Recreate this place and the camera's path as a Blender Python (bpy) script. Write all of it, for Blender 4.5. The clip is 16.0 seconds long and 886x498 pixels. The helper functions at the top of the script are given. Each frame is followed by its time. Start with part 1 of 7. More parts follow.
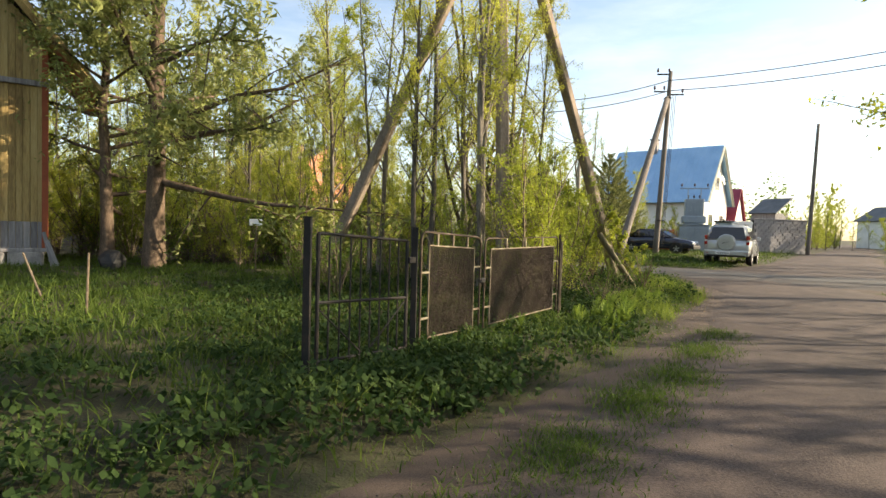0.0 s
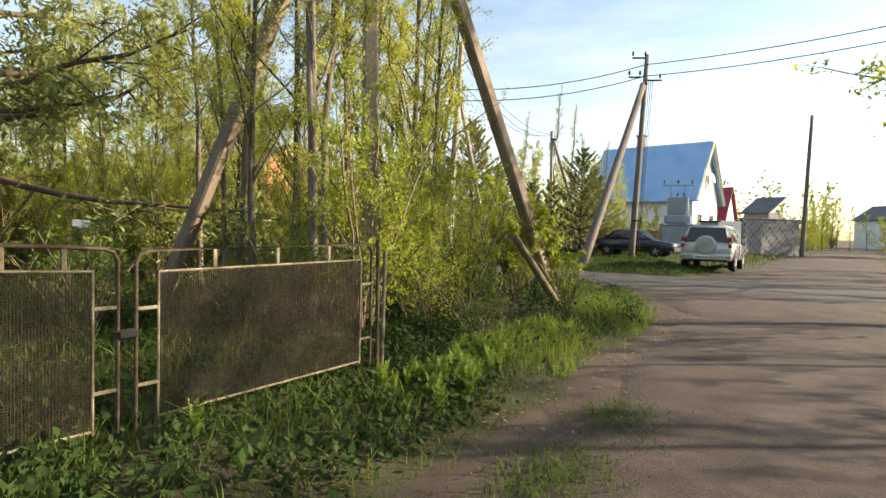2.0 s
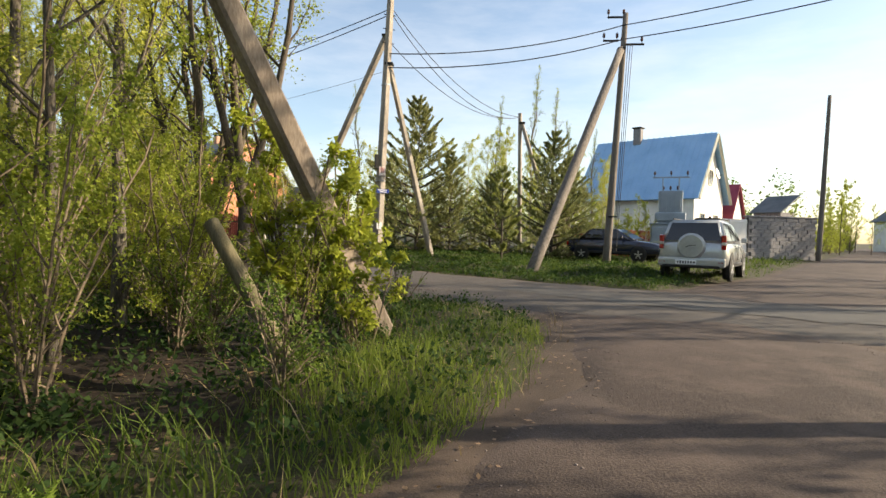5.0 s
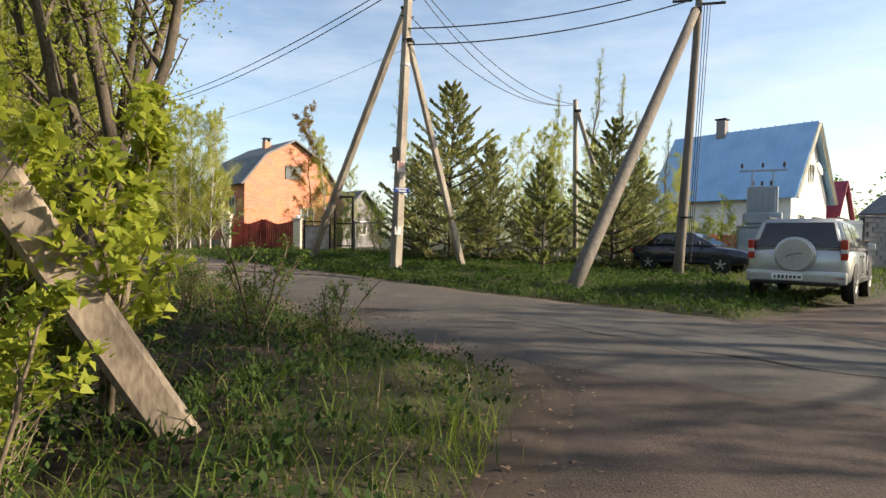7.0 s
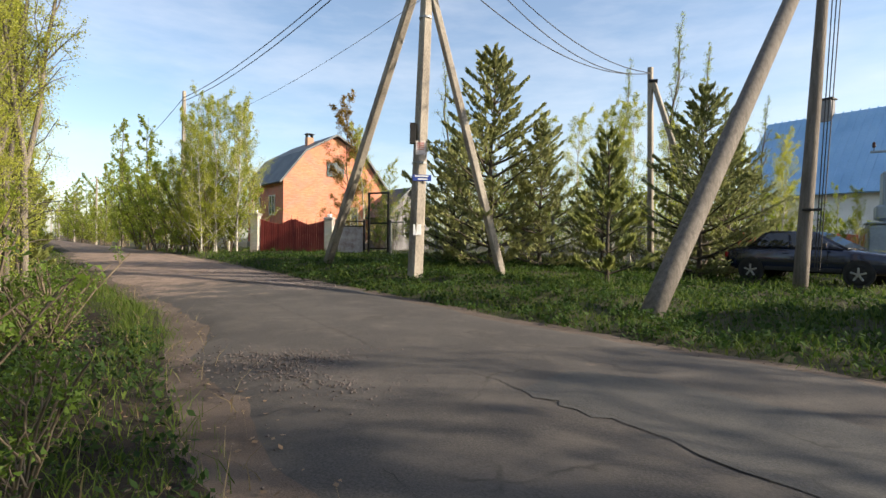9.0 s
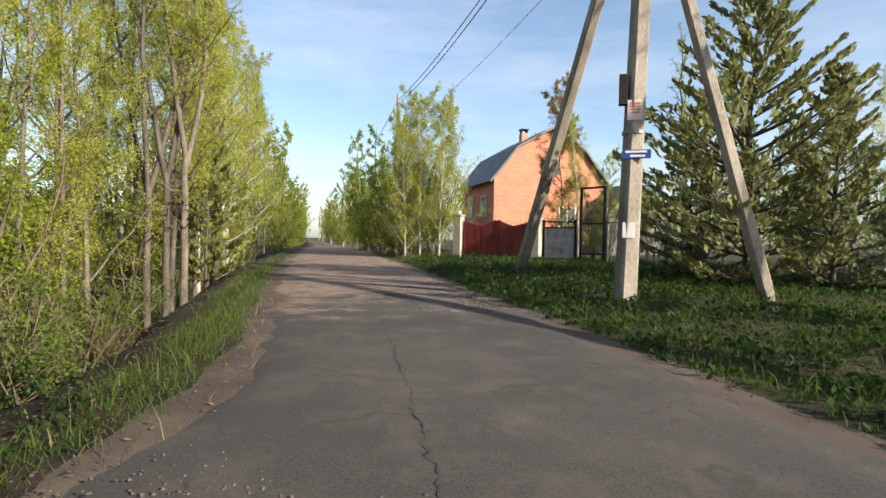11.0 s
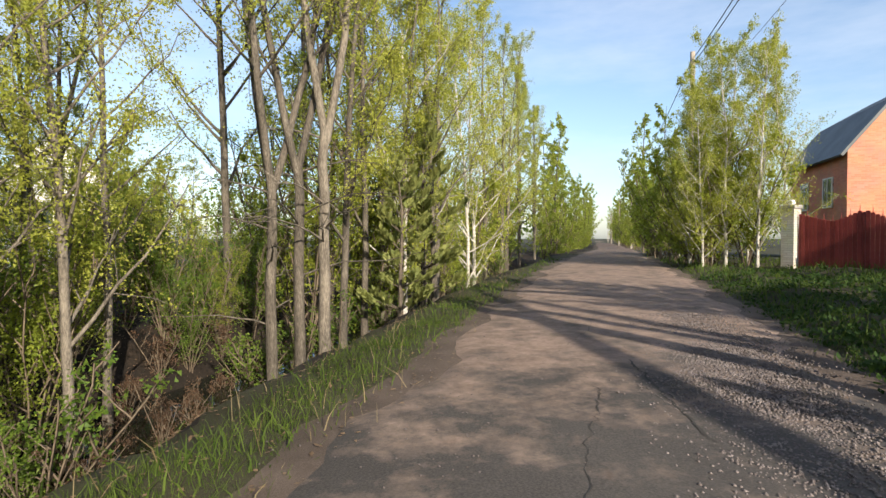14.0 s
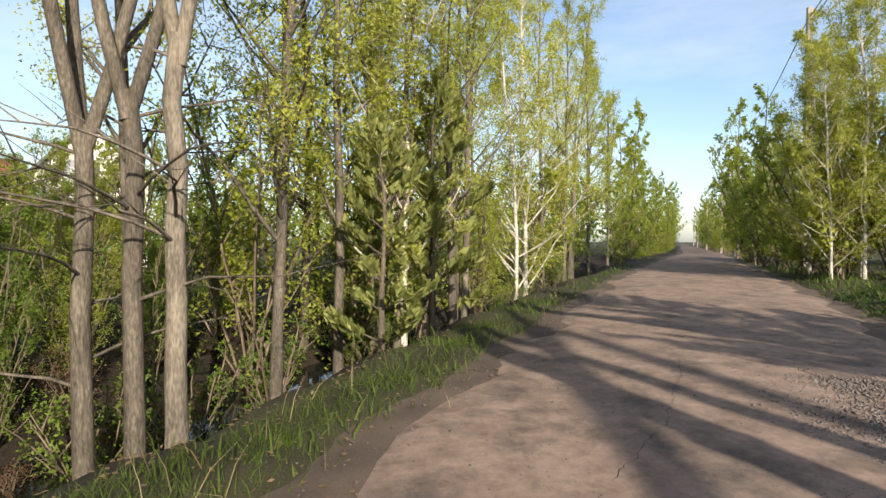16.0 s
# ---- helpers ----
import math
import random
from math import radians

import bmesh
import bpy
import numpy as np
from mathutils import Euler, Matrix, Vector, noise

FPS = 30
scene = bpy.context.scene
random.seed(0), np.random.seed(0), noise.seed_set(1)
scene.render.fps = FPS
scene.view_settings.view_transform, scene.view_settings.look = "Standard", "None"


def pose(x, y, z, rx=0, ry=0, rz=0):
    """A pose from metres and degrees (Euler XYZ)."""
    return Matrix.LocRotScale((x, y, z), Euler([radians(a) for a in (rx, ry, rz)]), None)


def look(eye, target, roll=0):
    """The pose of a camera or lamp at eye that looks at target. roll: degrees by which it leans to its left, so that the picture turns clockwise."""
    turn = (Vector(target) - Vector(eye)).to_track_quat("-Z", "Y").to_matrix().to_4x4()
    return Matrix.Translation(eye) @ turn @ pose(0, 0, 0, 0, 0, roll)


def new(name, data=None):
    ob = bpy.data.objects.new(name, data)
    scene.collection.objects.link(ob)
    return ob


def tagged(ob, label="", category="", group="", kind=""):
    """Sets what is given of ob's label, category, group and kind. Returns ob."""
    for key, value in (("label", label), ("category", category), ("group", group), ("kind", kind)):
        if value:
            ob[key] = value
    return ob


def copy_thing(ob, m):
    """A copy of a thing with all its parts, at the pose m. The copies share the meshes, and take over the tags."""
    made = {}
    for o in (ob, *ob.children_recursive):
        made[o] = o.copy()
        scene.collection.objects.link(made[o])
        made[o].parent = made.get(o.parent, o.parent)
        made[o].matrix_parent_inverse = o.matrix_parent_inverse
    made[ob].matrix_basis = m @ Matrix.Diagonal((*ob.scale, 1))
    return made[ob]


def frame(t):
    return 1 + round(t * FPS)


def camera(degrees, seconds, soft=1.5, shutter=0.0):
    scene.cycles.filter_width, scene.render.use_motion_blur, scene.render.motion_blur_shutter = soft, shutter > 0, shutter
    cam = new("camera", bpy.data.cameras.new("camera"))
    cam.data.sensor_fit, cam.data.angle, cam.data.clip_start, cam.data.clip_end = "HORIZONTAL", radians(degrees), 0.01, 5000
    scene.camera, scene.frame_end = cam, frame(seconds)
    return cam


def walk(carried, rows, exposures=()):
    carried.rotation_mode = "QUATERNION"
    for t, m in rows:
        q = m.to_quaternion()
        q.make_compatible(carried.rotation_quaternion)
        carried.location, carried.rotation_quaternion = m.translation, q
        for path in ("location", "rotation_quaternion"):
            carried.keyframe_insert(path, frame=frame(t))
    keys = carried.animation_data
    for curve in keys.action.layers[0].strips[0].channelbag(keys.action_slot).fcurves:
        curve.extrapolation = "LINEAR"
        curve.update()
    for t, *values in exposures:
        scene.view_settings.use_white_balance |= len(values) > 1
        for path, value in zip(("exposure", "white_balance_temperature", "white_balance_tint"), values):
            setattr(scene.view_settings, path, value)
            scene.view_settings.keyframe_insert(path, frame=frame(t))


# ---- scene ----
cam = camera(77.4, 16.0)
PATH = [
    (0, (1.698, 2.077, 1.126), (1.556, 4.07, 1.054), 1.6),
    (0.5, (2.208, 2.885, 1.106), (2.057, 4.878, 1.049), 1.1),
    (1, (2.733, 3.678, 1.142), (2.597, 5.673, 1.085), 1.0),
    (1.5, (3.205, 4.503, 1.172), (3.068, 6.498, 1.105), 1.4),
    (2, (3.713, 5.305, 1.188), (3.578, 7.299, 1.123), 1.3),
    (2.5, (4.193, 6.195, 1.168), (4.053, 8.189, 1.1), 1.5),
    (3, (4.677, 6.989, 1.138), (4.531, 8.983, 1.071), 1.4),
    (3.5, (5.146, 7.839, 1.13), (4.986, 9.831, 1.066), 1.4),
    (4, (5.589, 8.685, 1.082), (5.433, 10.678, 1.021), 1.3),
    (4.5, (6.045, 9.665, 1.042), (5.881, 11.658, 0.989), 1.4),
    (5, (6.457, 10.472, 1.055), (6.286, 12.464, 1.004), 1.2),
    (7.5, (7.553, 14.931, 1.069), (7.035, 16.862, 1.042), 0.9),
    (8, (7.529, 15.936, 1.054), (6.941, 17.848, 1.026), 0.8),
    (10.5, (6.826, 20.825, 1.158), (5.745, 22.508, 1.125), 1.3),
    (11, (6.367, 21.644, 1.126), (5.013, 23.116, 1.093), 1.1),
    (11.5, (5.823, 22.487, 1.108), (4.34, 23.827, 1.069), 0.1),
    (12, (5.272, 23.251, 1.073), (3.666, 24.443, 1.037), 0.2),
    (12.5, (4.593, 23.967, 1.144), (2.9, 25.031, 1.104), 1.4),
    (13, (3.867, 24.576, 1.147), (2.085, 25.484, 1.112), 1.3),
    (13.5, (3.143, 25.14, 1.256), (1.298, 25.912, 1.218), 0.0),
    (14, (2.401, 25.637, 1.296), (0.498, 26.249, 1.258), 0.0),
    (14.5, (1.637, 26.231, 1.326), (-0.288, 26.774, 1.288), -0.1),
    (15, (0.79, 26.789, 1.357), (-1.15, 27.273, 1.317), -0.1),
    (15.5, (0.101, 27.293, 1.373), (-1.852, 27.719, 1.338), -0.1),
    (16, (-0.727, 27.66, 1.266), (-2.696, 28.01, 1.236), 0.3),
]
walk(cam, [(t, look(eye, target, roll)) for t, eye, target, roll in PATH], [(0, 1.46, 7300, 10), (3, 1.36, 7200, 10), (5, 1.2, 7100, 10), (8, 1.05, 6700, 10), (11, 0.95, 6300, 10), (14.5, 0.92, 6250, 10), (16, 0.94, 6400, 10)])

# ---- light ----
SUN_AZ, SUN_EL = math.atan2(0.13, 0.99), radians(23)
sun_dir = Vector((math.cos(SUN_AZ) * math.cos(SUN_EL), math.sin(SUN_AZ) * math.cos(SUN_EL), math.sin(SUN_EL)))
world = bpy.data.worlds.new("world")
scene.world = world
world.use_nodes = True
wn = world.node_tree
sky = wn.nodes.new("ShaderNodeTexSky")
sky.sky_type, sky.sun_disc = "NISHITA", False
sky.sun_elevation, sky.sun_rotation = SUN_EL, math.pi / 2 - SUN_AZ
sky.air_density, sky.dust_density, sky.ozone_density = 1.0, 1.2, 1.5
wn.nodes["Background"].inputs["Strength"].default_value = 0.115
# thin high cloud over the whole sky
wtc, wmap, wnz, wramp, wmix = (wn.nodes.new(k) for k in ("ShaderNodeTexCoord", "ShaderNodeMapping", "ShaderNodeTexNoise", "ShaderNodeValToRGB", "ShaderNodeMix"))
wmap.inputs["Scale"].default_value = (1.2, 1.2, 5.0)
wnz.inputs["Scale"].default_value, wnz.inputs["Detail"].default_value, wnz.inputs["Roughness"].default_value = 1.8, 7, 0.6
wramp.color_ramp.elements[0].position, wramp.color_ramp.elements[1].position = 0.42, 0.75
wramp.color_ramp.elements[0].color, wramp.color_ramp.elements[1].color = (0.04, 0.04, 0.04, 1), (0.4, 0.4, 0.4, 1)
wmix.data_type = "RGBA"
wmix.inputs["B"].default_value = (5.6, 5.6, 5.8, 1)
wn.links.new(wtc.outputs["Generated"], wmap.inputs["Vector"])
wn.links.new(wmap.outputs["Vector"], wnz.inputs["Vector"])
wn.links.new(wnz.outputs["Fac"], wramp.inputs["Fac"])
wn.links.new(wramp.outputs["Color"], wmix.inputs["Factor"])
wn.links.new(sky.outputs["Color"], wmix.inputs["A"])
wn.links.new(wmix.outputs["Result"], wn.nodes["Background"].inputs["Color"])
sun = new("sun", bpy.data.lights.new("sun", "SUN"))
sun.data.energy, sun.data.angle, sun.data.color = 5.0, radians(0.6), (1.0, 0.87, 0.69)
sun.matrix_world = look(sun_dir * 100, (0, 0, 0))


# ---- materials ----
def node_mat(name):
    m = bpy.data.materials.new(name)
    m.use_nodes = True
    return m, m.node_tree, m.node_tree.nodes["Principled BSDF"]


def surface(name, stops, scale=4.0, rough=0.8, metal=0.0, fine=40.0, bump=0.3, fine_mix=0.35, stretch=(1, 1, 1), vary=0.0, spec=0.3, coords="Object"):
    """Two-scale noise colour over a ramp, with fine relief."""
    m, t, b = node_mat(name)
    N, L = t.nodes, t.links
    tc = N.new("ShaderNodeTexCoord")
    mp = N.new("ShaderNodeMapping")
    mp.inputs["Scale"].default_value = stretch
    if coords == "World":
        geo = N.new("ShaderNodeNewGeometry")
        L.new(geo.outputs["Position"], mp.inputs["Vector"])
    else:
        L.new(tc.outputs[coords], mp.inputs["Vector"])
    big, small = N.new("ShaderNodeTexNoise"), N.new("ShaderNodeTexNoise")
    big.inputs["Scale"].default_value, small.inputs["Scale"].default_value = scale, fine
    big.inputs["Detail"].default_value, small.inputs["Detail"].default_value = 5, 4
    for n in (big, small):
        L.new(mp.outputs["Vector"], n.inputs["Vector"])
    mix = N.new("ShaderNodeMix")
    mix.inputs["Factor"].default_value = fine_mix
    L.new(big.outputs["Fac"], mix.inputs["A"])
    L.new(small.outputs["Fac"], mix.inputs["B"])
    src = mix.outputs["Result"]
    if vary:
        info = N.new("ShaderNodeObjectInfo")
        add = N.new("ShaderNodeMath")
        add.operation = "MULTIPLY_ADD"
        add.inputs[1].default_value, add.inputs[2].default_value = vary, -vary / 2
        L.new(info.outputs["Random"], add.inputs[0])
        plus = N.new("ShaderNodeMath")
        L.new(src, plus.inputs[0])
        L.new(add.outputs[0], plus.inputs[1])
        src = plus.outputs[0]
    ramp = N.new("ShaderNodeValToRGB")
    e = ramp.color_ramp.elements
    while len(e) < len(stops):
        e.new(0.5)
    for k, c in enumerate(stops):
        e[k].position = 0.32 + 0.36 * k / max(1, len(stops) - 1)
        e[k].color = (*c, 1)
    L.new(src, ramp.inputs["Fac"])
    L.new(ramp.outputs["Color"], b.inputs["Base Color"])
    b.inputs["Roughness"].default_value, b.inputs["Metallic"].default_value = rough, metal
    b.inputs["Specular IOR Level"].default_value = spec
    if bump:
        bp = N.new("ShaderNodeBump")
        bp.inputs["Strength"].default_value, bp.inputs["Distance"].default_value = bump, 0.02
        L.new(src, bp.inputs["Height"])
        L.new(bp.outputs["Normal"], b.inputs["Normal"])
    return m


def leaf_mat(name, a, b_, through_light=0.45, rough=0.55):
    """Leaf: colour varied leaf by leaf and tree by tree, light passing through."""
    m, t, b = node_mat(name)
    N, L = t.nodes, t.links
    geo, info = N.new("ShaderNodeNewGeometry"), N.new("ShaderNodeObjectInfo")
    add = N.new("ShaderNodeMath")
    add.operation = "MULTIPLY_ADD"
    add.inputs[1].default_value = 0.6
    L.new(geo.outputs["Random Per Island"], add.inputs[0])
    sc = N.new("ShaderNodeMath")
    sc.operation = "MULTIPLY"
    sc.inputs[1].default_value = 0.4
    L.new(info.outputs["Random"], sc.inputs[0])
    L.new(sc.outputs[0], add.inputs[2])
    ramp = N.new("ShaderNodeValToRGB")
    ramp.color_ramp.elements[0].color, ramp.color_ramp.elements[1].color = (*a, 1), (*b_, 1)
    L.new(add.outputs[0], ramp.inputs["Fac"])
    L.new(ramp.outputs["Color"], b.inputs["Base Color"])
    b.inputs["Roughness"].default_value = rough
    b.inputs["Specular IOR Level"].default_value = 0.25
    tr, mx = N.new("ShaderNodeBsdfTranslucent"), N.new("ShaderNodeMixShader")
    L.new(ramp.outputs["Color"], tr.inputs["Color"])
    mx.inputs["Fac"].default_value = through_light
    L.new(b.outputs["BSDF"], mx.inputs[1])
    L.new(tr.outputs["BSDF"], mx.inputs[2])
    L.new(mx.outputs["Shader"], N["Material Output"].inputs["Surface"])
    return m


def road_mat(name, stops, patch, crack, bump=0.25, cracks=True, dirt=None):
    """Road skin: broad tone patches, aggregate grain, worn streaks and wandering cracks."""
    m = surface(name, stops, 0.45, 0.92, 0, 70, bump, 0.6, coords="World")
    N, L = m.node_tree.nodes, m.node_tree.links
    b = N["Principled BSDF"]
    base = b.inputs["Base Color"].links[0].from_socket
    geo, mid, vor = N.new("ShaderNodeNewGeometry"), N.new("ShaderNodeTexNoise"), N.new("ShaderNodeTexVoronoi")
    mid.inputs["Scale"].default_value, mid.inputs["Detail"].default_value, mid.inputs["Roughness"].default_value = 1.6, 9, 0.7
    L.new(geo.outputs["Position"], mid.inputs["Vector"])
    r1 = N.new("ShaderNodeValToRGB")
    r1.color_ramp.elements[0].position, r1.color_ramp.elements[1].position = 0.47, 0.62
    L.new(mid.outputs["Fac"], r1.inputs["Fac"])
    f1 = N.new("ShaderNodeMath")
    f1.operation = "MULTIPLY"
    f1.inputs[1].default_value = 0.55
    L.new(r1.outputs["Color"], f1.inputs[0])
    m1 = N.new("ShaderNodeMix")
    m1.data_type = "RGBA"
    m1.inputs["B"].default_value = (*patch, 1)
    L.new(f1.outputs[0], m1.inputs["Factor"])
    L.new(base, m1.inputs["A"])
    out = m1.outputs["Result"]
    if cracks:
        warp, add = N.new("ShaderNodeTexNoise"), N.new("ShaderNodeVectorMath")
        warp.inputs["Scale"].default_value, warp.inputs["Detail"].default_value = 1.3, 6
        L.new(geo.outputs["Position"], warp.inputs["Vector"])
        sc = N.new("ShaderNodeVectorMath")
        sc.operation = "SCALE"
        sc.inputs["Scale"].default_value = 0.9
        L.new(warp.outputs["Color"], sc.inputs[0])
        L.new(geo.outputs["Position"], add.inputs[0])
        L.new(sc.outputs["Vector"], add.inputs[1])
        vor.feature = "DISTANCE_TO_EDGE"
        vor.inputs["Scale"].default_value = 0.42
        L.new(add.outputs["Vector"], vor.inputs["Vector"])
        r2 = N.new("ShaderNodeValToRGB")
        r2.color_ramp.elements[0].position, r2.color_ramp.elements[1].position = 0.002, 0.012
        r2.color_ramp.elements[0].color, r2.color_ramp.elements[1].color = (0.75, 0.75, 0.75, 1), (0, 0, 0, 1)
        L.new(vor.outputs["Distance"], r2.inputs["Fac"])
        gate = N.new("ShaderNodeMath")
        gate.operation = "MULTIPLY"
        L.new(r2.outputs["Color"], gate.inputs[0])
        L.new(r1.outputs["Color"], gate.inputs[1])
        m2 = N.new("ShaderNodeMix")
        m2.data_type = "RGBA"
        m2.inputs["B"].default_value = (*crack, 1)
        L.new(gate.outputs[0], m2.inputs["Factor"])
        L.new(out, m2.inputs["A"])
        out = m2.outputs["Result"]
    if dirt:
        # packed dirt and grit takes over from the asphalt towards the west
        sep, near_, blend, tone, m3 = (N.new("ShaderNode" + k) for k in ("SeparateXYZ", "MapRange", "Math", "ValToRGB", "Mix"))
        L.new(geo.outputs["Position"], sep.inputs[0])
        near_.inputs["From Min"].default_value, near_.inputs["From Max"].default_value = 1.6, -3.6
        near_.inputs["To Min"].default_value, near_.inputs["To Max"].default_value = -0.95, 0.75
        L.new(sep.outputs["X"], near_.inputs["Value"])
        edge = N.new("ShaderNodeMath")
        edge.operation = "MULTIPLY_ADD"
        edge.inputs[1].default_value = 4.5
        edge.inputs[2].default_value = -2.0
        L.new(mid.outputs["Fac"], edge.inputs[0])
        blend.operation, blend.use_clamp = "ADD", True
        L.new(near_.outputs["Result"], blend.inputs[0])
        L.new(edge.outputs[0], blend.inputs[1])
        grit = N.new("ShaderNodeTexNoise")
        grit.inputs["Scale"].default_value, grit.inputs["Detail"].default_value, grit.inputs["Roughness"].default_value = 3.0, 12, 0.8
        L.new(geo.outputs["Position"], grit.inputs["Vector"])
        tone.color_ramp.elements[0].position, tone.color_ramp.elements[1].position = 0.3, 0.7
        tone.color_ramp.elements[0].color, tone.color_ramp.elements[1].color = (*dirt[0], 1), (*dirt[1], 1)
        L.new(grit.outputs["Fac"], tone.inputs["Fac"])
        m3.data_type = "RGBA"
        L.new(blend.outputs[0], m3.inputs["Factor"])
        L.new(out, m3.inputs["A"])
        L.new(tone.outputs["Color"], m3.inputs["B"])
        out = m3.outputs["Result"]
    L.new(out, b.inputs["Base Color"])
    return m


M_ASPHALT = road_mat("asphalt", [(0.035, 0.031, 0.029), (0.062, 0.055, 0.05), (0.097, 0.086, 0.076)], (0.105, 0.09, 0.077), (0.03, 0.026, 0.022), dirt=((0.095, 0.066, 0.051), (0.35, 0.255, 0.2)))
M_DIRT = road_mat("track_dirt", [(0.022, 0.0155, 0.0128), (0.049, 0.0355, 0.0295), (0.092, 0.068, 0.056)], (0.098, 0.073, 0.06), (0.05, 0.04, 0.03), 0.5, False)
M_SHOULDER = surface("shoulder_dirt", [(0.045, 0.034, 0.026), (0.094, 0.07, 0.055), (0.155, 0.118, 0.093)], 1.8, 0.95, 0, 110, 0.4, 0.5, coords="World")
M_EDGE = surface("brown_litter_edge", [(0.028, 0.02, 0.015), (0.06, 0.043, 0.032), (0.11, 0.08, 0.06)], 1.8, 0.95, 0, 110, 0.4, 0.5, coords="World")
M_SOIL = surface("grassy_soil", [(0.02, 0.017, 0.01), (0.04, 0.037, 0.018), (0.055, 0.06, 0.024)], 1.1, 0.95, 0, 60, 0.9, 0.55, coords="World")
# Brown leaf litter, its colour taken darker for the shade in ditch and wood.
M_SHADELITTER = surface("shaded_leaf_litter", [(0.008, 0.006, 0.004), (0.017, 0.012, 0.008), (0.042, 0.028, 0.017)], 2.0, 0.95, 0, 30, 0.9, 0.5, coords="World")
M_GRAVEL = surface("crushed_stone", [(0.06, 0.049, 0.046), (0.11, 0.092, 0.087), (0.19, 0.162, 0.152)], 9, 0.9, 0, 60, 0.3, 0.3, vary=0.2)
M_CONCRETE = surface("weathered_concrete", [(0.13, 0.11, 0.09), (0.28, 0.245, 0.205), (0.42, 0.375, 0.31)], 2.5, 0.9, 0, 40, 0.5, 0.4, stretch=(1, 1, 0.35))
# Darker, browner concrete: the shade among the bushes is put into its colour.
M_SHADECONC = surface("brown_shaded_concrete", [(0.11, 0.085, 0.065), (0.21, 0.168, 0.13), (0.31, 0.255, 0.20)], 2.5, 0.9, 0, 40, 0.5, 0.4, stretch=(1, 1, 0.35))
M_POLEWOOD = surface("weathered_pole_wood", [(0.07, 0.06, 0.05), (0.14, 0.122, 0.105), (0.22, 0.195, 0.17)], 6, 0.9, 0, 60, 0.6, 0.5, stretch=(3, 3, 0.12))
M_LOG = surface("mossy_log", [(0.05, 0.047, 0.025), (0.105, 0.09, 0.05), (0.17, 0.145, 0.085)], 6, 0.9, 0, 60, 0.6, 0.5, stretch=(3, 3, 0.2))
M_BARK = surface("grey_bark", [(0.035, 0.03, 0.024), (0.10, 0.085, 0.067), (0.22, 0.19, 0.15)], 4, 0.9, 0, 35, 0.9, 0.5, stretch=(2, 2, 0.5), vary=0.15)
M_DARKBARK = surface("dark_bark", [(0.035, 0.028, 0.02), (0.08, 0.065, 0.05), (0.15, 0.12, 0.09)], 5, 0.9, 0, 35, 0.9, 0.5, stretch=(2, 2, 0.5), vary=0.15)
M_BIRCHBARK = surface("birch_bark", [(0.08, 0.07, 0.06), (0.42, 0.39, 0.34), (0.62, 0.58, 0.52)], 5, 0.8, 0, 30, 0.5, 0.5, stretch=(1, 1, 3.0))
M_PINEBARK = surface("pine_bark", [(0.045, 0.03, 0.021), (0.105, 0.075, 0.052), (0.2, 0.14, 0.095)], 5, 0.95, 0, 25, 1.0, 0.5, stretch=(2, 2, 0.7))
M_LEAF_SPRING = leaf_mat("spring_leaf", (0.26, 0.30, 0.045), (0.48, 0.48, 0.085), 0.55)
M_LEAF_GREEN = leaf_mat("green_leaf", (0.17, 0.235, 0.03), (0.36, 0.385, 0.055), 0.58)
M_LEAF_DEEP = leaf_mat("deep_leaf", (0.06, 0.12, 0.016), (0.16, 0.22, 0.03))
M_LEAF_RUST = leaf_mat("reddish_leaf", (0.20, 0.10, 0.025), (0.28, 0.20, 0.04))
M_LEAF_MAPLE = leaf_mat("maple_leaf", (0.2, 0.25, 0.03), (0.38, 0.4, 0.05), 0.55)
M_LEAF_DEAD = leaf_mat("dead_brown_leaf", (0.05, 0.028, 0.016), (0.14, 0.085, 0.05), 0.25, 0.85)
M_PINE = leaf_mat("pine_needles", (0.14, 0.18, 0.055), (0.31, 0.32, 0.10), 0.42)
M_SPRUCE = leaf_mat("spruce_needles", (0.13, 0.16, 0.065), (0.31, 0.31, 0.12), 0.42)
M_GRASS = leaf_mat("grass_blade", (0.035, 0.072, 0.011), (0.12, 0.165, 0.028), 0.45, 0.75)
# Grass green lightened, so that sunlight on the corner is in the blade colour.
M_GRASS_LIT = leaf_mat("lit_grass_blade", (0.075, 0.125, 0.018), (0.2, 0.25, 0.04), 0.5, 0.7)
M_DRY = leaf_mat("dry_grass", (0.16, 0.12, 0.06), (0.32, 0.26, 0.15), 0.3)
# Weed green, darkened for the shaded foreground of the yard.
M_WEED = leaf_mat("weed_leaf", (0.014, 0.036, 0.008), (0.046, 0.08, 0.017), 0.35, 0.85)
# Lighter copy of the weed green, standing for sunlight on the verge.
M_WEED_LIT = leaf_mat("lit_weed_leaf", (0.02, 0.05, 0.009), (0.072, 0.118, 0.02), 0.4, 0.75)
M_TWIG = surface("twig", [(0.06, 0.045, 0.03), (0.13, 0.1, 0.07), (0.2, 0.16, 0.11)], 8, 0.9, 0, 40, 0.2)

# ---- mesh helpers ----
def mesh_of(name, verts, faces, mat, smooth=False):
    me = bpy.data.meshes.new(name)
    me.from_pydata([tuple(v) for v in verts], [], [tuple(f) for f in faces])
    if mat:
        me.materials.append(mat)
    if smooth:
        me.polygons.foreach_set("use_smooth", [True] * len(me.polygons))
    me.update()
    return me


